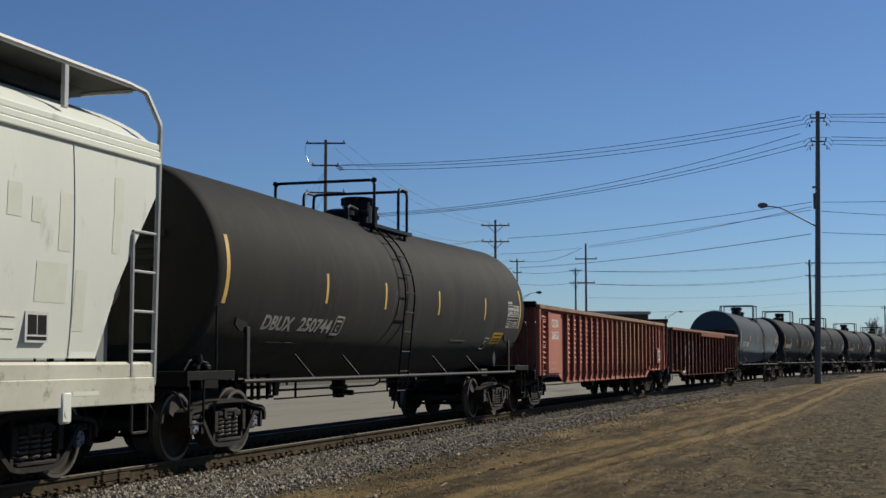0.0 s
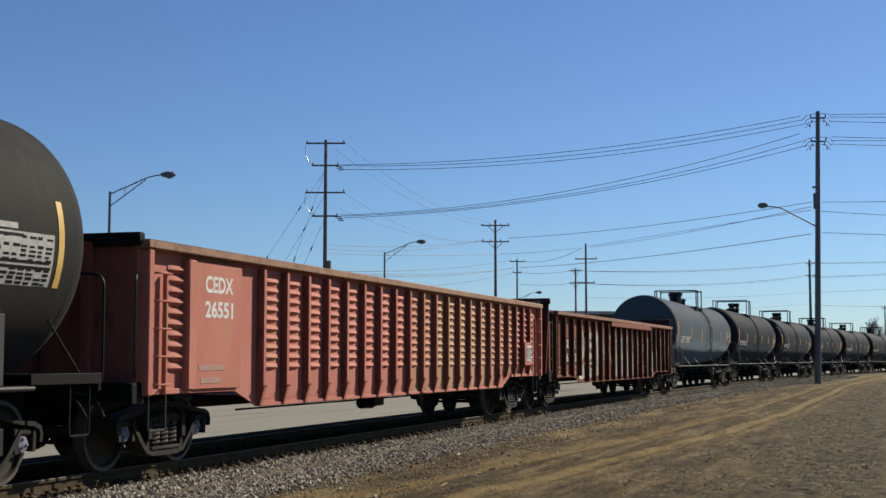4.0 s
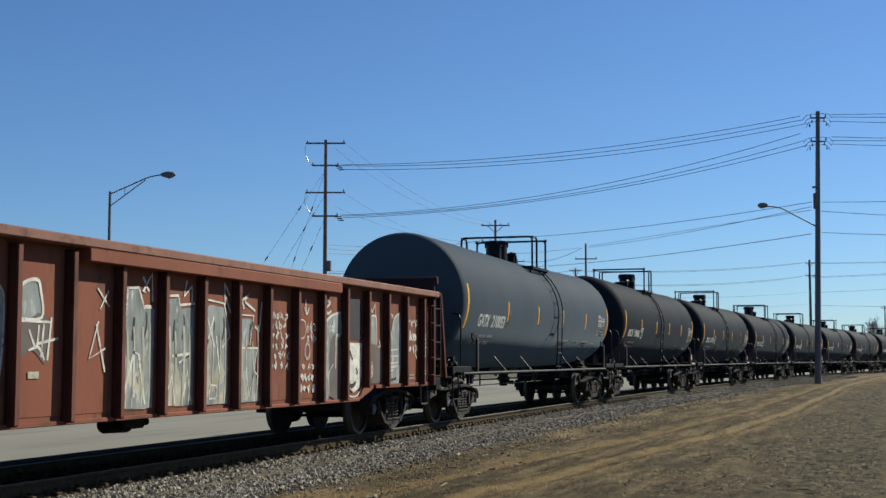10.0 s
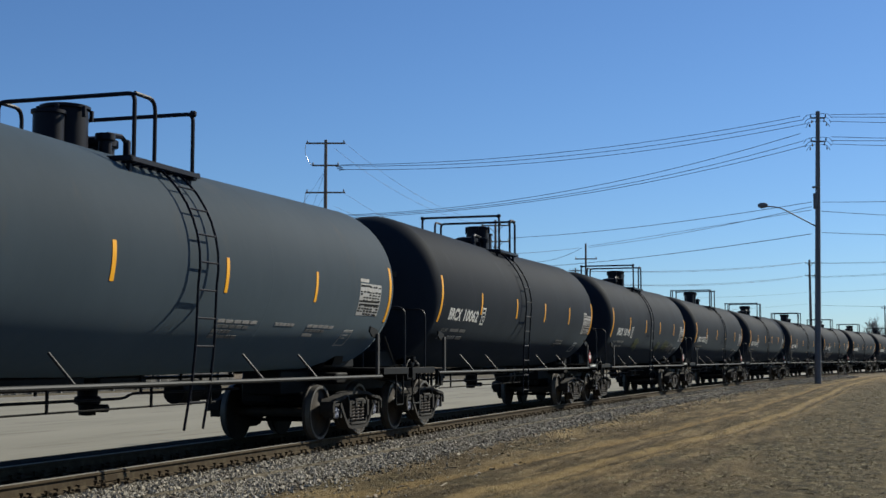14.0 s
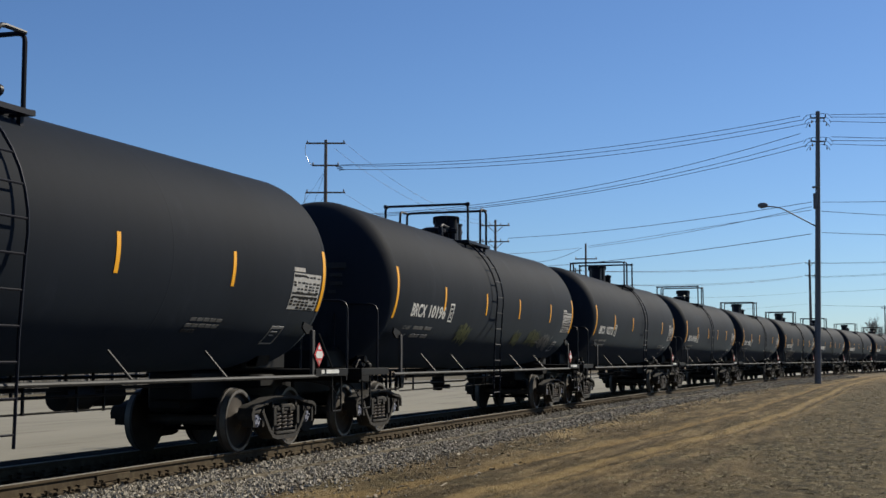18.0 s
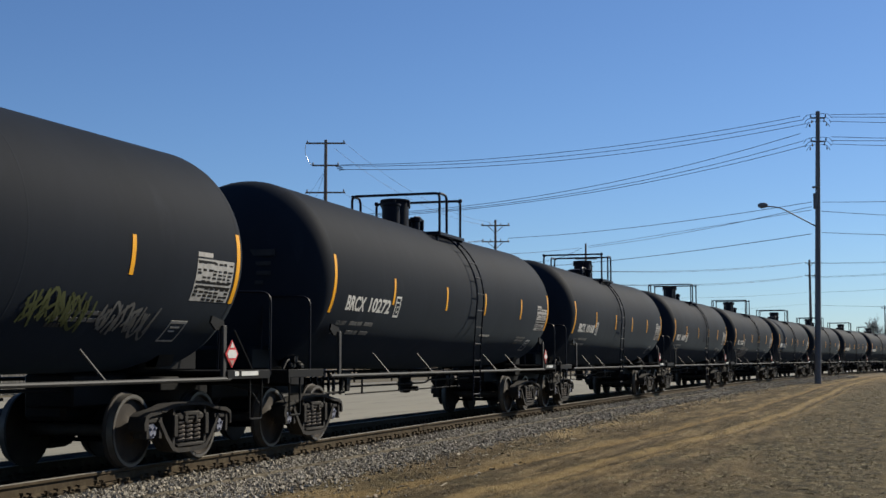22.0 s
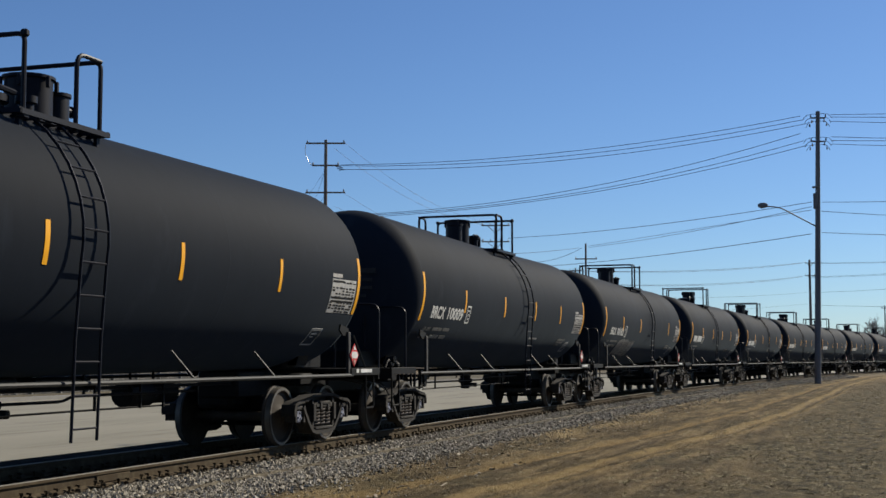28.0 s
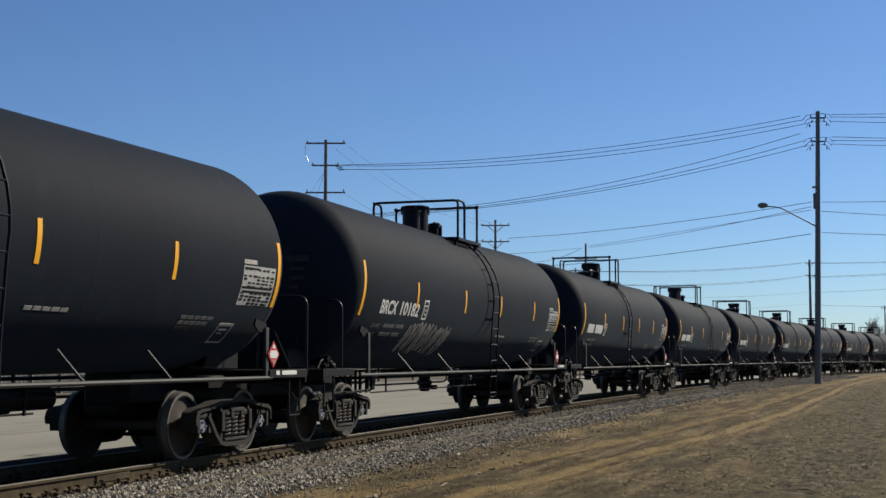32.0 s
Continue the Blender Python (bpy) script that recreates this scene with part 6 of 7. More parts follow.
arc = [(-1.50 + 0.25 * k, 3.90 + 0.58 * math.cos((-1.50 + 0.25 * k) / 1.5 * math.pi / 2) ** 0.8 if abs(-1.5 + 0.25 * k) < 1.49 else 3.90) for k in range(13)]
for u in (-8.85, 8.85):
    roof.v += [(u, y, z) for y, z in arc]
roof.f = [(i, i + 1, 14 + i, 13 + i) for i in range(12)] + [tuple(range(13)), tuple(range(13, 26))[::-1]]
part("roof", roof, M["hopper"], hop)
for s in (-1, 1):
    for k, z in enumerate((3.67, 3.755, 3.84)):
        part("roof_fascia", Geo().box((0, s * (1.535 - 0.010 * k), z + 0.042), (17.7, 0.12, 0.080), bevel=0.014), M["hopper"], hop)
    part("side_sill", Geo().box((0, s * 1.50, 1.22), (17.6, 0.14, 0.20), bevel=0.03).box((0, s * 1.525, 0.99), (17.6, 0.12, 0.30), bevel=0.01), M["hopper_sill"], hop)
    g = Geo().plate([(7.2, 1.36), (7.72, 1.36), (8.95, 3.7), (8.6, 3.75)], 2.9, Matrix.Rotation(radians(90), 4, "X"))
    if s < 0:
        g.v = [(-x, y, z) for x, y, z in g.v]
        g.f = [q[::-1] for q in g.f]
    part("slope_sheet", g, M["hopper"], hop)
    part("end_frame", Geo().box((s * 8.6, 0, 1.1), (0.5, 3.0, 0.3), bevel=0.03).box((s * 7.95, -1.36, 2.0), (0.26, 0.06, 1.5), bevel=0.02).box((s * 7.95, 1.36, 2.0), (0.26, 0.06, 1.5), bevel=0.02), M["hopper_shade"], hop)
    bogie(hop, s * 7.1)
    coupler(hop, s * 9.2, s)
    part("hopper_gate", Geo().plate([(-1.8, 1.36), (1.8, 1.36), (0.5, 0.45), (-0.5, 0.45)], 2.6, Matrix.Translation((s * 2.4, 0, 0)) @ Matrix.Rotation(radians(90), 4, "X")), M["dark"], hop)
part("centre_sill", Geo().box((0, 0, 0.86), (17.4, 0.6, 0.40), bevel=0.03), M["dark"], hop)
lad = part("end_ladder", Geo().tube([(8.29, -1.56, 1.15), (8.29, -1.56, 2.80)], 0.024, 6).tube(bend([(8.80, -1.56, 1.05), (8.86, -1.56, 4.16), (8.84, -1.37, 4.57), (8.4, -1.37, 4.60), (-8.7, -1.37, 4.60)], 0.05), 0.034, 6), M["silver"], hop, "galvanised ladder and rail")
for k in range(4):
    part("rung", Geo().tube([(8.29, -1.56, 1.44 + 0.465 * k), (8.81, -1.56, 1.44 + 0.465 * k)], 0.017, 6), M["silver"], lad)
part("stirrup_step", Geo().tube(bend([(8.36, -1.54, 0.9), (8.36, -1.54, 0.5), (8.70, -1.54, 0.5), (8.70, -1.54, 0.9)], 0.04), 0.018, 6), M["frame_grey"], lad)
part("running_board", Geo().box((0, -1.05, 4.575), (17.3, 0.62, 0.035)).box((0, 1.05, 4.575), (17.3, 0.62, 0.035)).box((8.45, 0, 4.565), (0.6, 1.6, 0.03)), M["hopper_dark"], hop, "grey grated running board")
part("board_edge", Geo().box((0, -1.365, 4.585), (17.3, 0.03, 0.05), bevel=0.006), M["silver"], hop)
part("board_bracket", Geo().box((8.55, -1.0, 4.53), (0.05, 0.7, 0.045), bevel=0.008), M["silver"], hop)
part("hatch_trough", Geo().box((-0.2, -0.72, 4.46), (16.6, 0.16, 0.20), bevel=0.02).box((-0.2, 0.72, 4.46), (16.6, 0.16, 0.20), bevel=0.02), M["hopper_dark"], hop, "dark shaded trough under the running board")
for x in (7.17, 5.2, 2.0, -2.0, -5.2, -7.17):
    part("board_post", Geo().box((x, -1.35, 4.33), (0.09, 0.05, 0.50), bevel=0.01), M["silver"], hop)
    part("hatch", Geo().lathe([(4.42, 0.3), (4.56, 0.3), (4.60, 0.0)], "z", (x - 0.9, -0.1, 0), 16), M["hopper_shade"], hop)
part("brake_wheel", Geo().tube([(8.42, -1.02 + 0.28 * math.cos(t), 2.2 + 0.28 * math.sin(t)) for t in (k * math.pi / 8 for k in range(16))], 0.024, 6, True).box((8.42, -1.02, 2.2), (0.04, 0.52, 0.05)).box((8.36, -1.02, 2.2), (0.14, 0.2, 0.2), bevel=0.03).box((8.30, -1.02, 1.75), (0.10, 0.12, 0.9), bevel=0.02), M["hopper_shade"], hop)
side_y = lambda z: -(1.44 + 0.12 * math.sin(math.pi * 0.62 * (z - 1.36) / 2.36) ** 0.8) - 0.006
for x, z, w, h in ((6.05, 2.95, 0.24, 0.34), (6.42, 2.88, 0.16, 0.26), (6.95, 2.80, 0.24, 0.62), (7.98, 3.15, 0.2, 0.5), (7.95, 2.72, 0.16, 0.36), (6.75, 2.15, 0.55, 0.42), (7.30, 1.98, 0.22, 0.66)):
    g = Geo()
    for i in range(7):
        q = z - h / 2 + h * i / 6
        g.v += [(x - w / 2, side_y(q) + 0.003, q), (x + w / 2, side_y(q) + 0.003, q)]
    g.f = [(2 * i, 2 * i + 1, 2 * i + 3, 2 * i + 2) for i in range(6)]
    part("paint_patch", g, M["patch"], hop, "grey paint patch")
z = 1.68
lab = part("label_panel", Geo().box((6.55, side_y(z) + 0.0, z), (0.40, 0.03, 0.32)), M["white"], hop, "white framed black label")
for x in (6.47, 6.64):
    part("label_field", Geo().box((x, side_y(z) - 0.017, z + 0.025), (0.145, 0.006, 0.20)), M["dark"], lab)
part("label_field", Geo().box((6.55, side_y(z) - 0.017, z - 0.115), (0.33, 0.006, 0.035)), M["dark"], lab)
for z in (1.80, 1.68, 1.58):
    part("stencil_line", Geo().box((5.9, side_y(z) + 0.002, z), (0.6, 0.006, 0.05)), M["patch"], hop)
part("stencil_line", Geo().box((7.35, -1.585, 0.98), (0.5, 0.006, 0.05)), M["patch"], hop)
part("jacking_pad", Geo().box((6.98, -1.57, 0.84), (0.20, 0.06, 0.34), bevel=0.03).lathe([(-1.606, 0.045), (-1.602, 0.0)], "y", (6.98, 0, 0.78), 12), M["hopper"], hop)
part("weld_seam", Geo().tube([(7.2 - 0.15 * k / 12, y - 0.004, z) for k, (y, z) in enumerate(sec)], 0.005, 5), M["patch"], hop)

# labels of the brown-grey tank car, and sprayed tags on two black ones
skin = Skin(1.505, 2.50, 0.09)
part("warning_label", skin.patch(Geo(), 5.73, 6.55, 1.71, 1.97, 0.006, 4), M["yellow"], dbux, "yellow warning label")
for z in (1.90, 1.82, 1.76):
    part("label_line", skin.patch(Geo(), 5.83, 6.45, z, z + 0.02, 0.009, 2), M["dark"], dbux)
for i, pts in enumerate((((-0.42, 2.02), (-0.36, 2.25), (-0.26, 2.42), (-0.22, 2.30), (-0.34, 2.12)), ((-0.18, 2.00), (-0.10, 2.20), (-0.14, 2.34)))):
    flat = ribbon(Geo(), spline(pts, 5), 0.03, 0.0)
    part("chalk_mark", Geo().add([skin.at(x - 1.0, z + 0.15, 0.006) for x, _, z in flat.v], flat.f), M["chalk"], dbux, "pale chalky scrawl")
g = Geo()
for x0, x1, z0, z1 in ((-3.87, -3.55, 2.02, 2.05), (-3.91, -3.59, 1.74, 1.77), (-3.90, -3.87, 1.77, 2.02), (-3.58, -3.55, 1.77, 2.02), (-3.84, -3.62, 1.95, 1.98)):
    skin.patch(g, x0, x1, z0, z1, 0.006, 3)
box = part("stencil_frame", g, M["worn"], dbux, "worn white stencil frame")
part("stencil_letter", skin.letters("C", -3.78, 1.80, 0.12), M["worn"], box)
q = [(0, 0.19), (0.13, 0), (0, -0.19), (-0.13, 0)]
g = Geo().add([(5.66 + x, y, 1.36 + z) for y in (-1.40, -1.388) for x, z in q], [(0, 1, 2, 3), (7, 6, 5, 4)] + [(i, i + 4, (i + 1) % 4 + 4, (i + 1) % 4) for i in range(4)])
part("placard", g, M["frame_grey"], dbux, "dusty grey diamond placard")
skin = Skin(1.534, 2.667, 0.06)


def tag(car, x0, z0, width, height, material, seed, loops, label):
    """A scrawl of joined loops on the shell."""
    r = random.Random(seed)
    pts = []
    for k in range(loops * 4 + 1):
        t = k / (loops * 4)
        pts.append((x0 + width * t + 0.10 * r.uniform(-1, 1), z0 + height * (0.5 + 0.5 * math.sin(k * 1.57 + r.uniform(-0.4, 0.4))) + 0.06 * math.sin(5 * t)))
    line = spline(pts, 5)
    strokes = [ribbon(Geo(), line, 0.045, 0.0)]
    for k in range(loops * 3):
        x = x0 + width * (k + r.random()) / (loops * 3)
        strokes.append(ribbon(Geo(), [(x, z0 + height * r.uniform(-0.05, 0.3)), (x + r.uniform(-0.06, 0.08), z0 + height * 0.5), (x + r.uniform(-0.08, 0.10), z0 + height * r.uniform(0.7, 1.1))], 0.05, 0.0))
    for i, flat in enumerate(strokes):
        lift = 0.012 + 0.002 * (i % 3)
        part("graffiti", Geo().add([skin.at(x, max(1.25, z), lift) for x, _, z in flat.v], flat.f), material, car, label)


tag(TRAIN[1][0], -3.1, 1.70, 0.85, 0.36, M["spray_green"], 3, 5, "faded green scrawl")
tag(TRAIN[1][0], 1.5, 1.72, 0.65, 0.28, M["spray_green"], 4, 4, "faded green scrawl")
tag(TRAIN[1][0], 2.9, 1.72, 1.3, 0.34, M["spray_green"], 5, 6, "faded green scrawl")
tag(TRAIN[1][0], 4.4, 1.66, 1.2, 0.30, M["dull"], 6, 5, "faded grey scrawl")
tag(TRAIN[5][0], -4.6, 1.50, 2.6, 0.50, M["worn"], 7, 9, "pale grey scrawled tag")
tag(TRAIN[5][0], -4.4, 1.62, 2.4, 0.36, M["dull"], 9, 7, "pale grey scrawled tag")

# ---- poles, lamps and wires ----
def pole_shaft(top, base, r0, r1, n=12):
    a, b = Vector(base), Vector(top)
    return Geo().tube([a.lerp(b, k / 6) for k in range(7)], [r0 + (r1 - r0) * k / 6 for k in range(7)], n)


def cross_arm(geo, c, half, turn, thick=0.11):
    geo.box(c, (thick, 2 * half, thick * 1.15), Matrix.Rotation(radians(turn), 3, "Z"), bevel=0.01)
    return geo


def insulator(p, r=0.07, h=0.22):
    return Geo().lathe([(0, 0.03), (0.04, r), (0.07, r * 0.6), (0.11, r), (0.14, r * 0.6), (h, r * 0.5), (h + 0.01, 0.0)], "z", p, 10)


def utility_pole(label, base, height, r, arms, turn, lean=(0.0, 0.0), ins=(-1, 1)):
    """A wooden pole; arms are (height, half-length, with braces)."""
    p = thing("utility_pole", label, "utility pole", at=Matrix.Translation(base))
    part("shaft", pole_shaft((lean[0], lean[1], height), (0, 0, -0.4), r, r * 0.6), M["pole"], p)
    d = Matrix.Rotation(radians(turn), 3, "Z")
    for z, half, braced in arms:
        off = d @ Vector((-0.16, 0, 0))
        c = Vector((lean[0] * z / height, lean[1] * z / height, z)) + off
        arm = part("cross_arm", cross_arm(Geo(), c, half, turn), M["pole"], p)
        for s in ins:
            q = c + d @ Vector((0, s * half * 0.92, 0.05))
            part("insulator", insulator(q), M["insul"], arm)
        if braced:
            for s in (-1, 1):
                part("arm_brace", Geo().tube([c + d @ Vector((0, s * half * 0.55, -0.05)), c + Vector((0, 0, -0.75))], 0.03, 5), M["pole"], arm)
    return p


def wire(p, q, sag, r=0.020, n=18):
    p, q = Vector(p), Vector(q)
    pts = [p.lerp(q, k / n) - Vector((0, 0, 4 * sag * (k / n) * (1 - k / n))) for k in range(n + 1)]
    return tagged(part("power_line", Geo().tube(pts, r, 5), M["wire"]), "thin dark overhead wire strung between poles", "power line", "overhead wires")


BIG = Vector((97.7, 3.3, -0.3))
big = thing("utility_pole", "tall dark wooden pole with street lamp arm beside the track", "utility pole", at=Matrix.Translation(BIG))
part("shaft", pole_shaft((0.05, -0.28, 19.4), (0, 0.15, -0.3), 0.24, 0.15), M["big_pole"], big)
for z in (18.9, 17.2):
    b = part("bracket_arm", Geo().box((-0.05, -0.26, z), (0.14, 1.05, 0.10), Matrix.Rotation(radians(20), 3, "Z"), bevel=0.01), M["big_pole"], big)
    for k, (y, dz) in enumerate(((-0.80, 0.0), (-0.70, -0.34), (0.22, 0.0), (0.14, -0.34), (0.30, -0.62), (-0.86, -0.60))):
        part("insulator", insulator((-0.05 + 0.04 * k, y, z + 0.02 + dz), 0.065, 0.24), M["wire"], b)
    for d in (1, -1):
        for k in range(3):
            y0 = -0.25 + d * (1.02 - 0.10 * k)
            part("jumper_loop", Geo().tube(bend([(0, y0, z - 0.10 - 0.28 * k), (0, y0 - d * 0.18, z + 0.22 - 0.25 * k), (0, -0.25 + d * 0.22, z + 0.32 - 0.27 * k), (0, -0.25, z + 0.2 - 0.25 * k)], 0.2), 0.018, 5), M["wire"], b)
part("junction_box", Geo().box((-0.1, 0.02, 12.9), (0.34, 0.30, 1.1), bevel=0.03).box((-0.1, -0.02, 13.9), (0.5, 0.5, 0.10), bevel=0.02), M["lamp"], big)
part("conduit", Geo().tube([(-0.2, 0.12, 0.0), (-0.16, -0.05, 12.4)], 0.04, 6), M["lamp"], big)
arm = part("lamp_arm", Geo().tube(bend([(-0.1, -0.05, 11.05), (-0.7, 1.7, 12.02), (-0.95, 2.45, 12.45), (-1.1, 3.3, 12.52), (-1.15, 3.45, 12.48)], 0.5), 0.045, 8), M["lamp"], big, "curved street lamp arm")
part("lamp_head", Geo().lathe([(0, 0.0), (0.03, 0.10), (0.2, 0.19), (0.48, 0.20), (0.68, 0.13), (0.72, 0.0)], "y", (-1.2, 3.25, 12.60), 12).lathe([(12.36, 0.0), (12.40, 0.12), (12.50, 0.17)], "z", (-1.2, 3.68, 0), 12), M["lamp"], big, "grey cobra-head lamp")

POLE_A = Vector((98.0, 41.3, -0.6))
pa = utility_pole("tall wooden pole with two paired cross-arms and guy wires", POLE_A, 19.6, 0.21, [(19.3, 1.6, False), (17.5, 1.1, False), (15.3, 1.6, False), (13.4, 1.05, False)], 17)
part("transformer_box", Geo().box((0.1, -0.32, 9.4), (0.3, 0.3, 0.85), bevel=0.03), M["lamp"], pa)
for z, dx, dy, zb in ((17.2, -4.2, 10.0, 0.4), (15.2, -3.4, 8.0, 0.4), (13.3, -2.2, 5.2, 0.4), (17.2, -2.2, 5.2, 0.4)):
    gw = part("guy_wire", Geo().tube([(0, 0, z), (dx, dy, zb)], 0.012, 5), M["wire"], pa)
    for k in (0.18, 0.42):
        c = Vector((0, 0, z)).lerp(Vector((dx, dy, zb)), k)
        part("guy_insulator", Geo().tube([c, c + Vector((dx, dy, zb - z)).normalized() * 0.4], 0.05, 6), M["wire"], gw)
for z, side in ((19.3, 1), (15.3, 1)):
    part("jumper_wire", Geo().tube(bend([(-0.6, 1.5, z - 0.05), (-0.62, 1.58, z - 0.8), (-0.5, 1.2, z - 1.6), (-0.35, 0.95, z - 1.85)], 0.4), 0.022, 5), M["insul"], pa, "pale jumper wire")
for z in (17.5, 13.4):
    for k in range(3):
        q = Vector((0.30 + 0.05 * k, -0.75 - 0.12 * k, z - 0.05 - 0.14 * k))
        part("strain_insulator", Geo().tube([q, q + Vector((0.0, -0.45, 0.01))], 0.045, 6), M["wire"], pa)
POLE_B, POLE_C, POLE_D, POLE_E, POLE_F = (Vector(p) for p in ((129.5, 35.85, -0.5), (160.0, 41.5, -0.5), (155.2, 31.8, -0.5), (169.0, 36.0, -0.5), (239.5, 9.4, -0.5)))
utility_pole("wooden pole with two braced cross-arms", POLE_B, 16.0, 0.19, [(15.4, 1.45, True), (13.75, 1.4, True)], 17, ins=(-1, -0.4, 0.4, 1))
utility_pole("slim wooden pole with one short cross-arm", POLE_C, 14.35, 0.15, [(14.0, 0.9, False), (12.6, 0.5, False)], 17)
utility_pole("wooden pole with a thin cross-arm in mid-height", POLE_D, 15.6, 0.18, [(13.75, 1.3, False), (10.9, 1.05, False)], 17)
utility_pole("dark wooden pole with two short cross-arms", POLE_E, 13.65, 0.17, [(13.3, 0.8, True), (11.7, 0.8, True)], 17, ins=(-1, -0.4, 0.4, 1))
utility_pole("dark wooden pole with two short cross-arms near the bend", POLE_F, 19.2, 0.30, [(18.6, 0.85, True), (16.4, 0.85, True)], 17)

utility_pole("slim dark wooden pole far beyond the train", Vector((262.0, -3.15, -0.5)), 11.9, 0.17, [(11.4, 0.7, False)], 17)


def street_lamp(base, height):
    p = thing("street_lamp", "grey metal street lamp with trussed arm over the road", "street lamp", "lamps along the road", at=Matrix.Translation(base))
    part("post", pole_shaft((0, 0, height), (0, 0, -0.3), 0.11, 0.075, 10), M["lamp"], p)
    part("arm", Geo().tube(bend([(0, 0, height - 0.15), (0.35, -1.2, height + 0.40), (0.65, -2.1, height + 0.84), (0.9, -2.8, height + 0.96)], 0.5), 0.035, 6), M["lamp"], p)
    part("arm_truss", Geo().tube([(0, 0, height - 0.85), (0.6, -1.9, height + 0.66)], 0.03, 6).tube([(0.24, -0.8, height + 0.16), (0.24, -0.8, height - 0.25)], 0.02, 6), M["lamp"], p)
    part("lamp_head", Geo().lathe([(0, 0.05), (0.1, 0.12), (0.35, 0.19), (0.7, 0.17), (0.85, 0.06), (0.88, 0.0)][::-1], "y", (0, 0, 0), 12).lathe([(-0.24, 0.0), (-0.20, 0.12), (-0.08, 0.17)], "z", (0, 0.5, 0), 12),
         M["lamp"], p, "grey cobra-head lamp", Matrix.Translation((0.86, -2.7, height + 0.96)) @ pose(0, 0, 0, 0, 0, 197))
    return p


for base, h in (((65.1, 40.6, -0.55), 11.35), ((110.4, 40.8, -0.55), 11.38), ((172.5, 45.1, -0.55), 9.9), ((283.0, 40.9, -0.55), 11.0)):
    street_lamp(base, h)



# two circuits of three wires from the tall pole to the pole beyond the road, and onwards to the near side
for k, (za, zb, sag) in enumerate(((18.80, 16.99, 0.84), (18.54, 16.92, 0.98), (18.24, 16.62, 0.98), (17.54, 12.91, 1.24), (17.00, 12.82, 1.16), (16.67, 12.68, 1.06))):
    wire((97.67, 4.25 - 0.25 * (k % 3), za), (98.45, 40.2, zb), sag, 0.020)
for z0, z1 in ((18.81, 18.14), (18.63, 17.35), (18.31, 16.44), (17.20, 15.39), (16.93, 16.04), (16.68, 14.74), (12.52, 13.18), (11.87, 9.65), (10.34, 9.61)):
    wire((97.73, 2.14 if z0 > 13 else 2.9, z0), (88.0, -38.0, z1), 0.8, 0.019)
wire((97.69, 3.60, 12.55), (129.82, 34.67, 13.61), 0.36, 0.022)
wire((97.69, 3.61, 12.22), (155.27, 31.44, 14.65), 0.28, 0.021)
wire((97.69, 3.62, 11.98), (155.27, 31.44, 14.79), 0.02, 0.018)
wire((97.69, 3.65, 10.27), (160.09, 41.17, 12.74), 0.36, 0.026)
# the far line round the bend
for z0, z1, sag in ((18.20, 12.77, 0.56), (18.11, 12.77, 0.68), (15.83, 11.15, 0.72), (15.73, 11.15, 0.84)):
    wire((239.45, 10.50, z0), (169.15, 35.3, z1), sag, 0.024)
for z0, z1 in ((18.18, 20.31), (18.03, 20.35), (15.70, 19.37), (15.55, 19.05), (12.95, 16.96), (10.78, 11.72)):
    wire((239.52, 9.0, z0), (246.0, -36.0, z1), 0.8, 0.022)
wire((239.48, 9.95, 12.95), (155.21, 31.76, 8.65), 0.40, 0.016)
wire((239.48, 9.99, 10.98), (155.21, 31.77, 6.97), 0.48, 0.016)
wire((168.84, 36.75, 12.78), (160.09, 41.17, 12.10), 0.18, 0.022)
wire((168.85, 36.69, 11.16), (160.08, 41.18, 10.69), 0.18, 0.022)
wire((155.04, 32.56, 14.59), (129.61, 35.45, 12.00), 0.12, 0.022)
wire((155.11, 32.23, 14.59), (160.17, 40.82, 13.52), 0.62, 0.022)
# from the pole beyond the road to its neighbours
for y0, z0, y1, z1, sag in ((39.82, 18.75, 35.78, 15.12, 1.24), (40.74, 18.36, 37.05, 15.01, 1.10), (39.92, 14.74, 37.05, 13.39, 1.28), (40.71, 13.63, 35.78, 13.27, 0.96)):
    wire((98.45, y0, z0), (129.35, y1, z1), sag, 0.011)
for z0, y1, z1, sag in ((10.48, 37.05, 13.39, 0.34), (10.16, 37.05, 13.50, 0.56), (9.80, 35.68, 12.00, 0.18)):
    wire((98.12, 41.02, z0), (129.3, y1, z1), sag, 0.018)
for z0, z1, sag in ((8.39, 13.73, 0.48), (8.25, 12.67, 0.42), (8.21, 12.74, 0.62), (7.26, 12.11, 0.76)):
    wire((98.12, 41.01, z0), (159.87, 42.0, z1), sag, 0.020)

# ---- far side of the road ----
M["grass"] = surface("dead_verge_grass", (0.0676, 0.0546, 0.0338), (0.114, 0.096, 0.0624), 0.95, grain=14, stain=0.8, bump=0.5, dirt=(0.052, 0.0442, 0.026), dirt_at=0.56)
M["kerb"] = surface("worn_kerb_concrete", (0.156, 0.151, 0.138), (0.208, 0.2, 0.185), 0.9, grain=12, stain=1.5, bump=0.1)
tagged(strip("verge", 25.85, 46.0, -0.32, -60, 300, 6, M["grass"], 0.25), "dead brown grass strip beyond the road", "verge", kind="structure")
tagged(strip("kerb", 25.5, 25.85, -0.29, -60, 300, 6, M["kerb"], 0.3), "worn concrete kerb along the road", "kerb", kind="structure")
M["fence"] = surface("weathered_grey_boards", (0.0676, 0.065, 0.0598), (0.12, 0.114, 0.104), 0.9, grain=16, stain=1.2, bump=0.2, stretch=(1, 1, 0.2), spread=0.25)
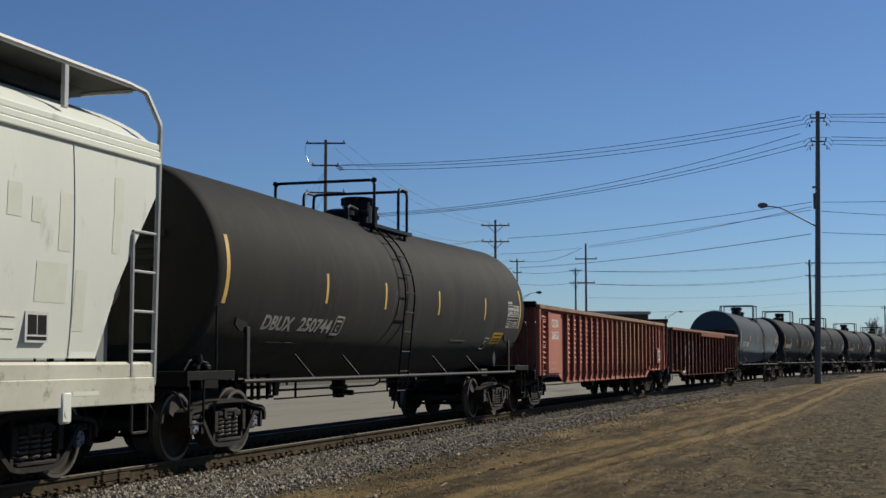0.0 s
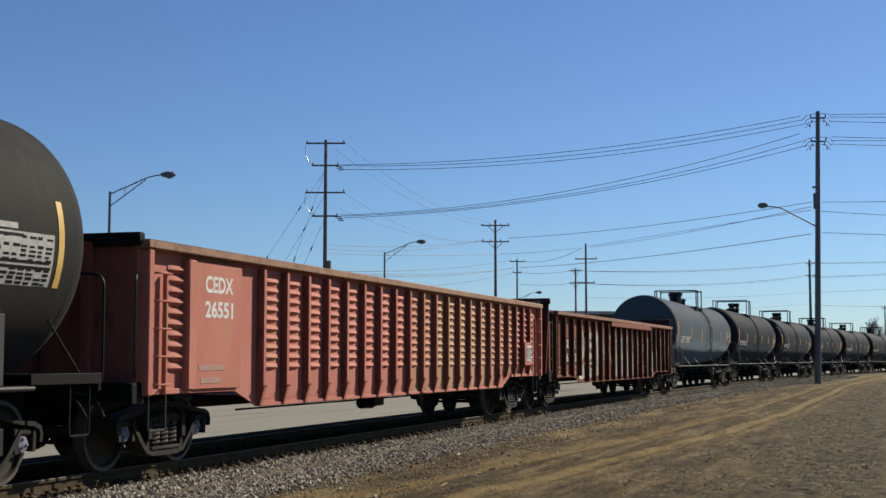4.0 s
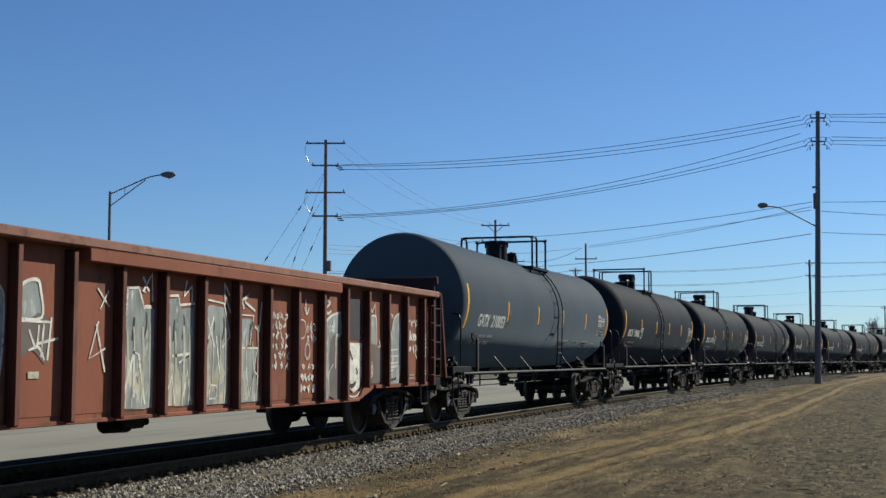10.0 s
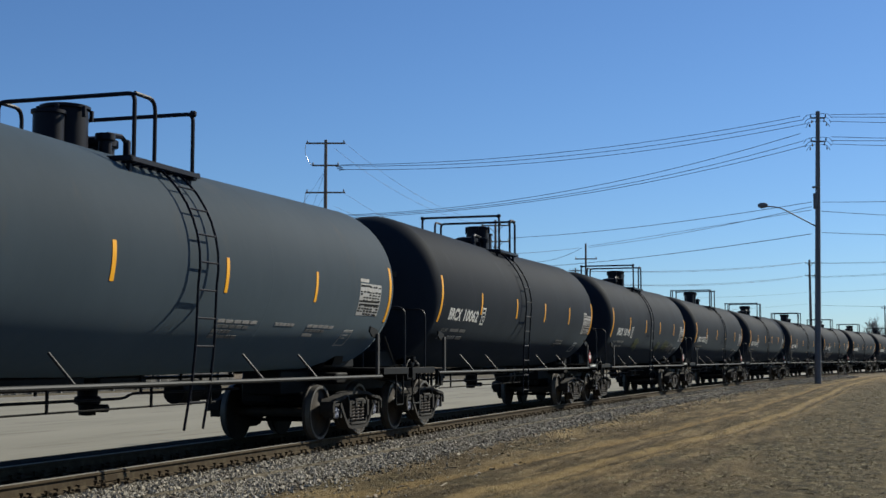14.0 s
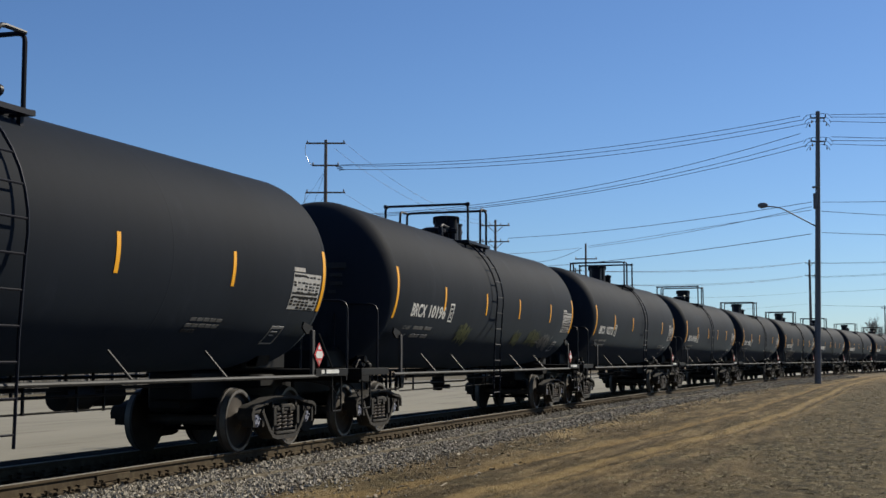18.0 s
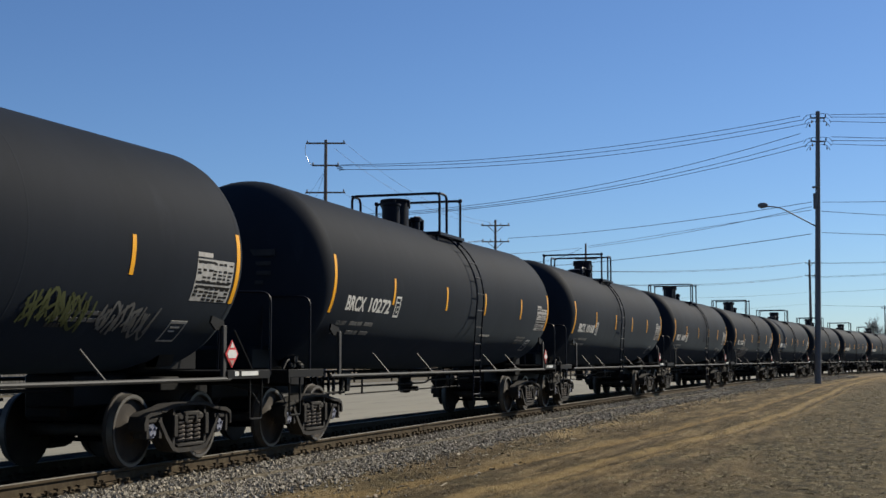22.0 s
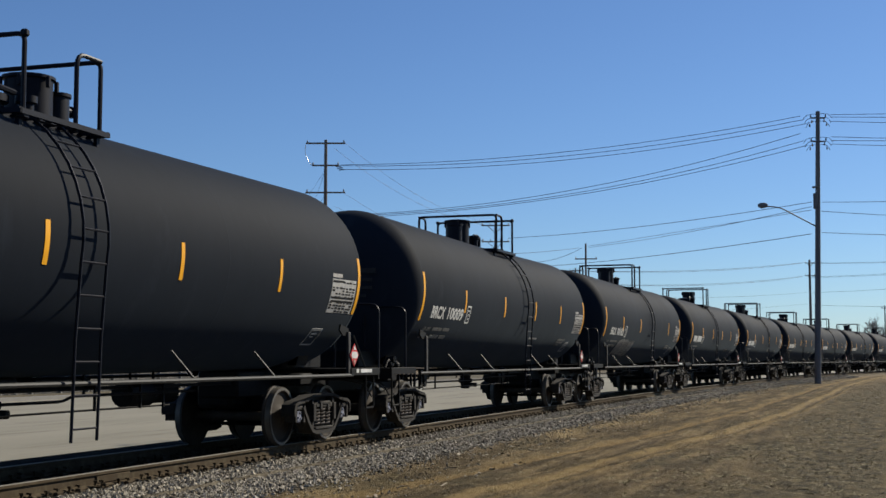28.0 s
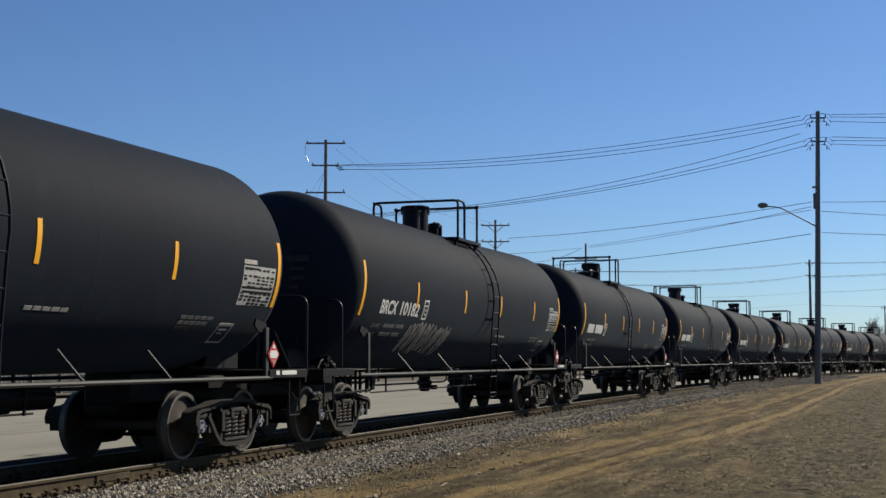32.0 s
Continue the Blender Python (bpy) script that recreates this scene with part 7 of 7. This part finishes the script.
fence = thing("fence", "weathered grey board fence with pale posts along the verge", "fence", at=Matrix.Translation((0, TRACK_Y + 28.5, -0.32)))
board = Geo().box((0, 0, 0.62), (0.27, 0.03, 1.2), bevel=0.006).mesh("board", M["fence"], False)
post = Geo().box((0, -0.05, 0.68), (0.12, 0.12, 1.45), bevel=0.012).mesh("post", M["kerb"], False)
for k in range(120):
    x = 40 + 0.30 * k
    b = new("board", board)
    b.parent, b.matrix_basis = fence, pose(x, random.uniform(-0.01, 0.01), random.uniform(-0.03, 0.03))
    if k % 8 == 0:
        b = new("post", post)
        b.parent, b.matrix_basis = fence, pose(x + 0.15, 0, 0)
M["brick"] = surface("brown_brick_wall", (0.0572, 0.0426, 0.0312), (0.0936, 0.0702, 0.052), 0.9, grain=8, stain=0.5, bump=0.1)
M["roofing"] = surface("pale_roof_edge", (0.312, 0.312, 0.302), (0.39, 0.39, 0.374), 0.6, grain=6, stain=0.6, bump=0)
hall = thing("building", "low brown brick building with pale flat roof edge", "building", at=Matrix.Translation((202.0, 31.8, -0.5)) @ pose(0, 0, 0, 0, 0, 20))
part("wall", Geo().box((9, 14, 4.2), (18, 28, 8.9)), M["brick"], hall)
part("roof", Geo().box((9, 14, 8.9), (18.6, 28.6, 0.5), bevel=0.05), M["roofing"], hall)
for k in range(4):
    wn_ob = part("window", Geo().box((-0.02, 3.2 + 4.4 * k, 3.2), (0.12, 2.0, 1.6), bevel=0.03), M["lamp"], hall)
    part("pane", Geo().box((-0.09, 3.2 + 4.4 * k, 3.2), (0.03, 1.8, 1.4)), M["dark"], wn_ob)


def bare_tree(base, height, seed):
    """A leafless tree of tapered, forking limbs, with fine twigs."""
    r = random.Random(seed)
    t = thing("bare_tree", "leafless grey-brown tree in early spring", "tree", at=Matrix.Translation(base))
    trunk, crown = Geo(), Geo()
    def limb(p, d, length, rad, level):
        pts, q = [p], p
        for k in range(4):
            d = (d + Vector((r.uniform(-0.2, 0.2), r.uniform(-0.2, 0.2), r.uniform(-0.02, 0.16)))).normalized()
            q = q + d * length / 4
            pts.append(q)
        (trunk if level == 0 else crown).tube(pts, [rad * (1 - 0.13 * k) for k in range(5)], 6 if level < 2 else 3)
        if level < 4:
            for k in range(5 if level else 8):
                i = r.randint(1, 4)
                a = r.uniform(0, 6.28)
                side = Vector((math.cos(a), math.sin(a), r.uniform(0.15, 0.8))).normalized()
                limb(pts[i], (d * 0.5 + side * 0.8).normalized(), length * r.uniform(0.5, 0.72), max(rad * 0.55, 0.040), level + 1)
    limb(Vector((0, 0, -0.2)), Vector((0, 0, 1)), height * 0.42, height * 0.022, 0)
    part("trunk", trunk, M["pole"], t)
    part("crown", crown, M["twig"], t)
    return t


# twigs lightened: the haze of distance is put into their colour
M["twig"] = surface("grey_brown_twigs", (0.15, 0.145, 0.14), (0.25, 0.24, 0.235), 0.9, grain=10, stain=2, bump=0)
bare_tree((361.0, -3.4, -0.3), 15.5, 3)
bare_tree((368.0, -7.5, -0.3), 14.0, 8)
def motions():
    rows_at = [0.5 * i for i in range(65)]
    for car, mid, half in TRAIN:
        rows = []
        for t in rows_at:
            a = mid - travelled(t)
            p, q = on_track(a - half)[0], on_track(a + half)[0]
            d = q - p
            rows.append((t, Matrix.Translation((p + q) / 2) @ pose(0, 0, 0, 0, 0, math.degrees(math.atan2(d.y, d.x)))))
        walk(car, rows)
    # wheels of the cars that pass close by
    near = [car for car, mid, _ in TRAIN if mid < 95]
    turns = [(t, math.degrees(travelled(t) / WHEEL_R)) for t in (0.125 * i for i in range(257))]
    for car, wheel, dx in ROLLING:
        if car in near:
            walk(wheel, [(t, pose(dx, 0, WHEEL_R, 0, -a, 0)) for t, a in turns])


motions()
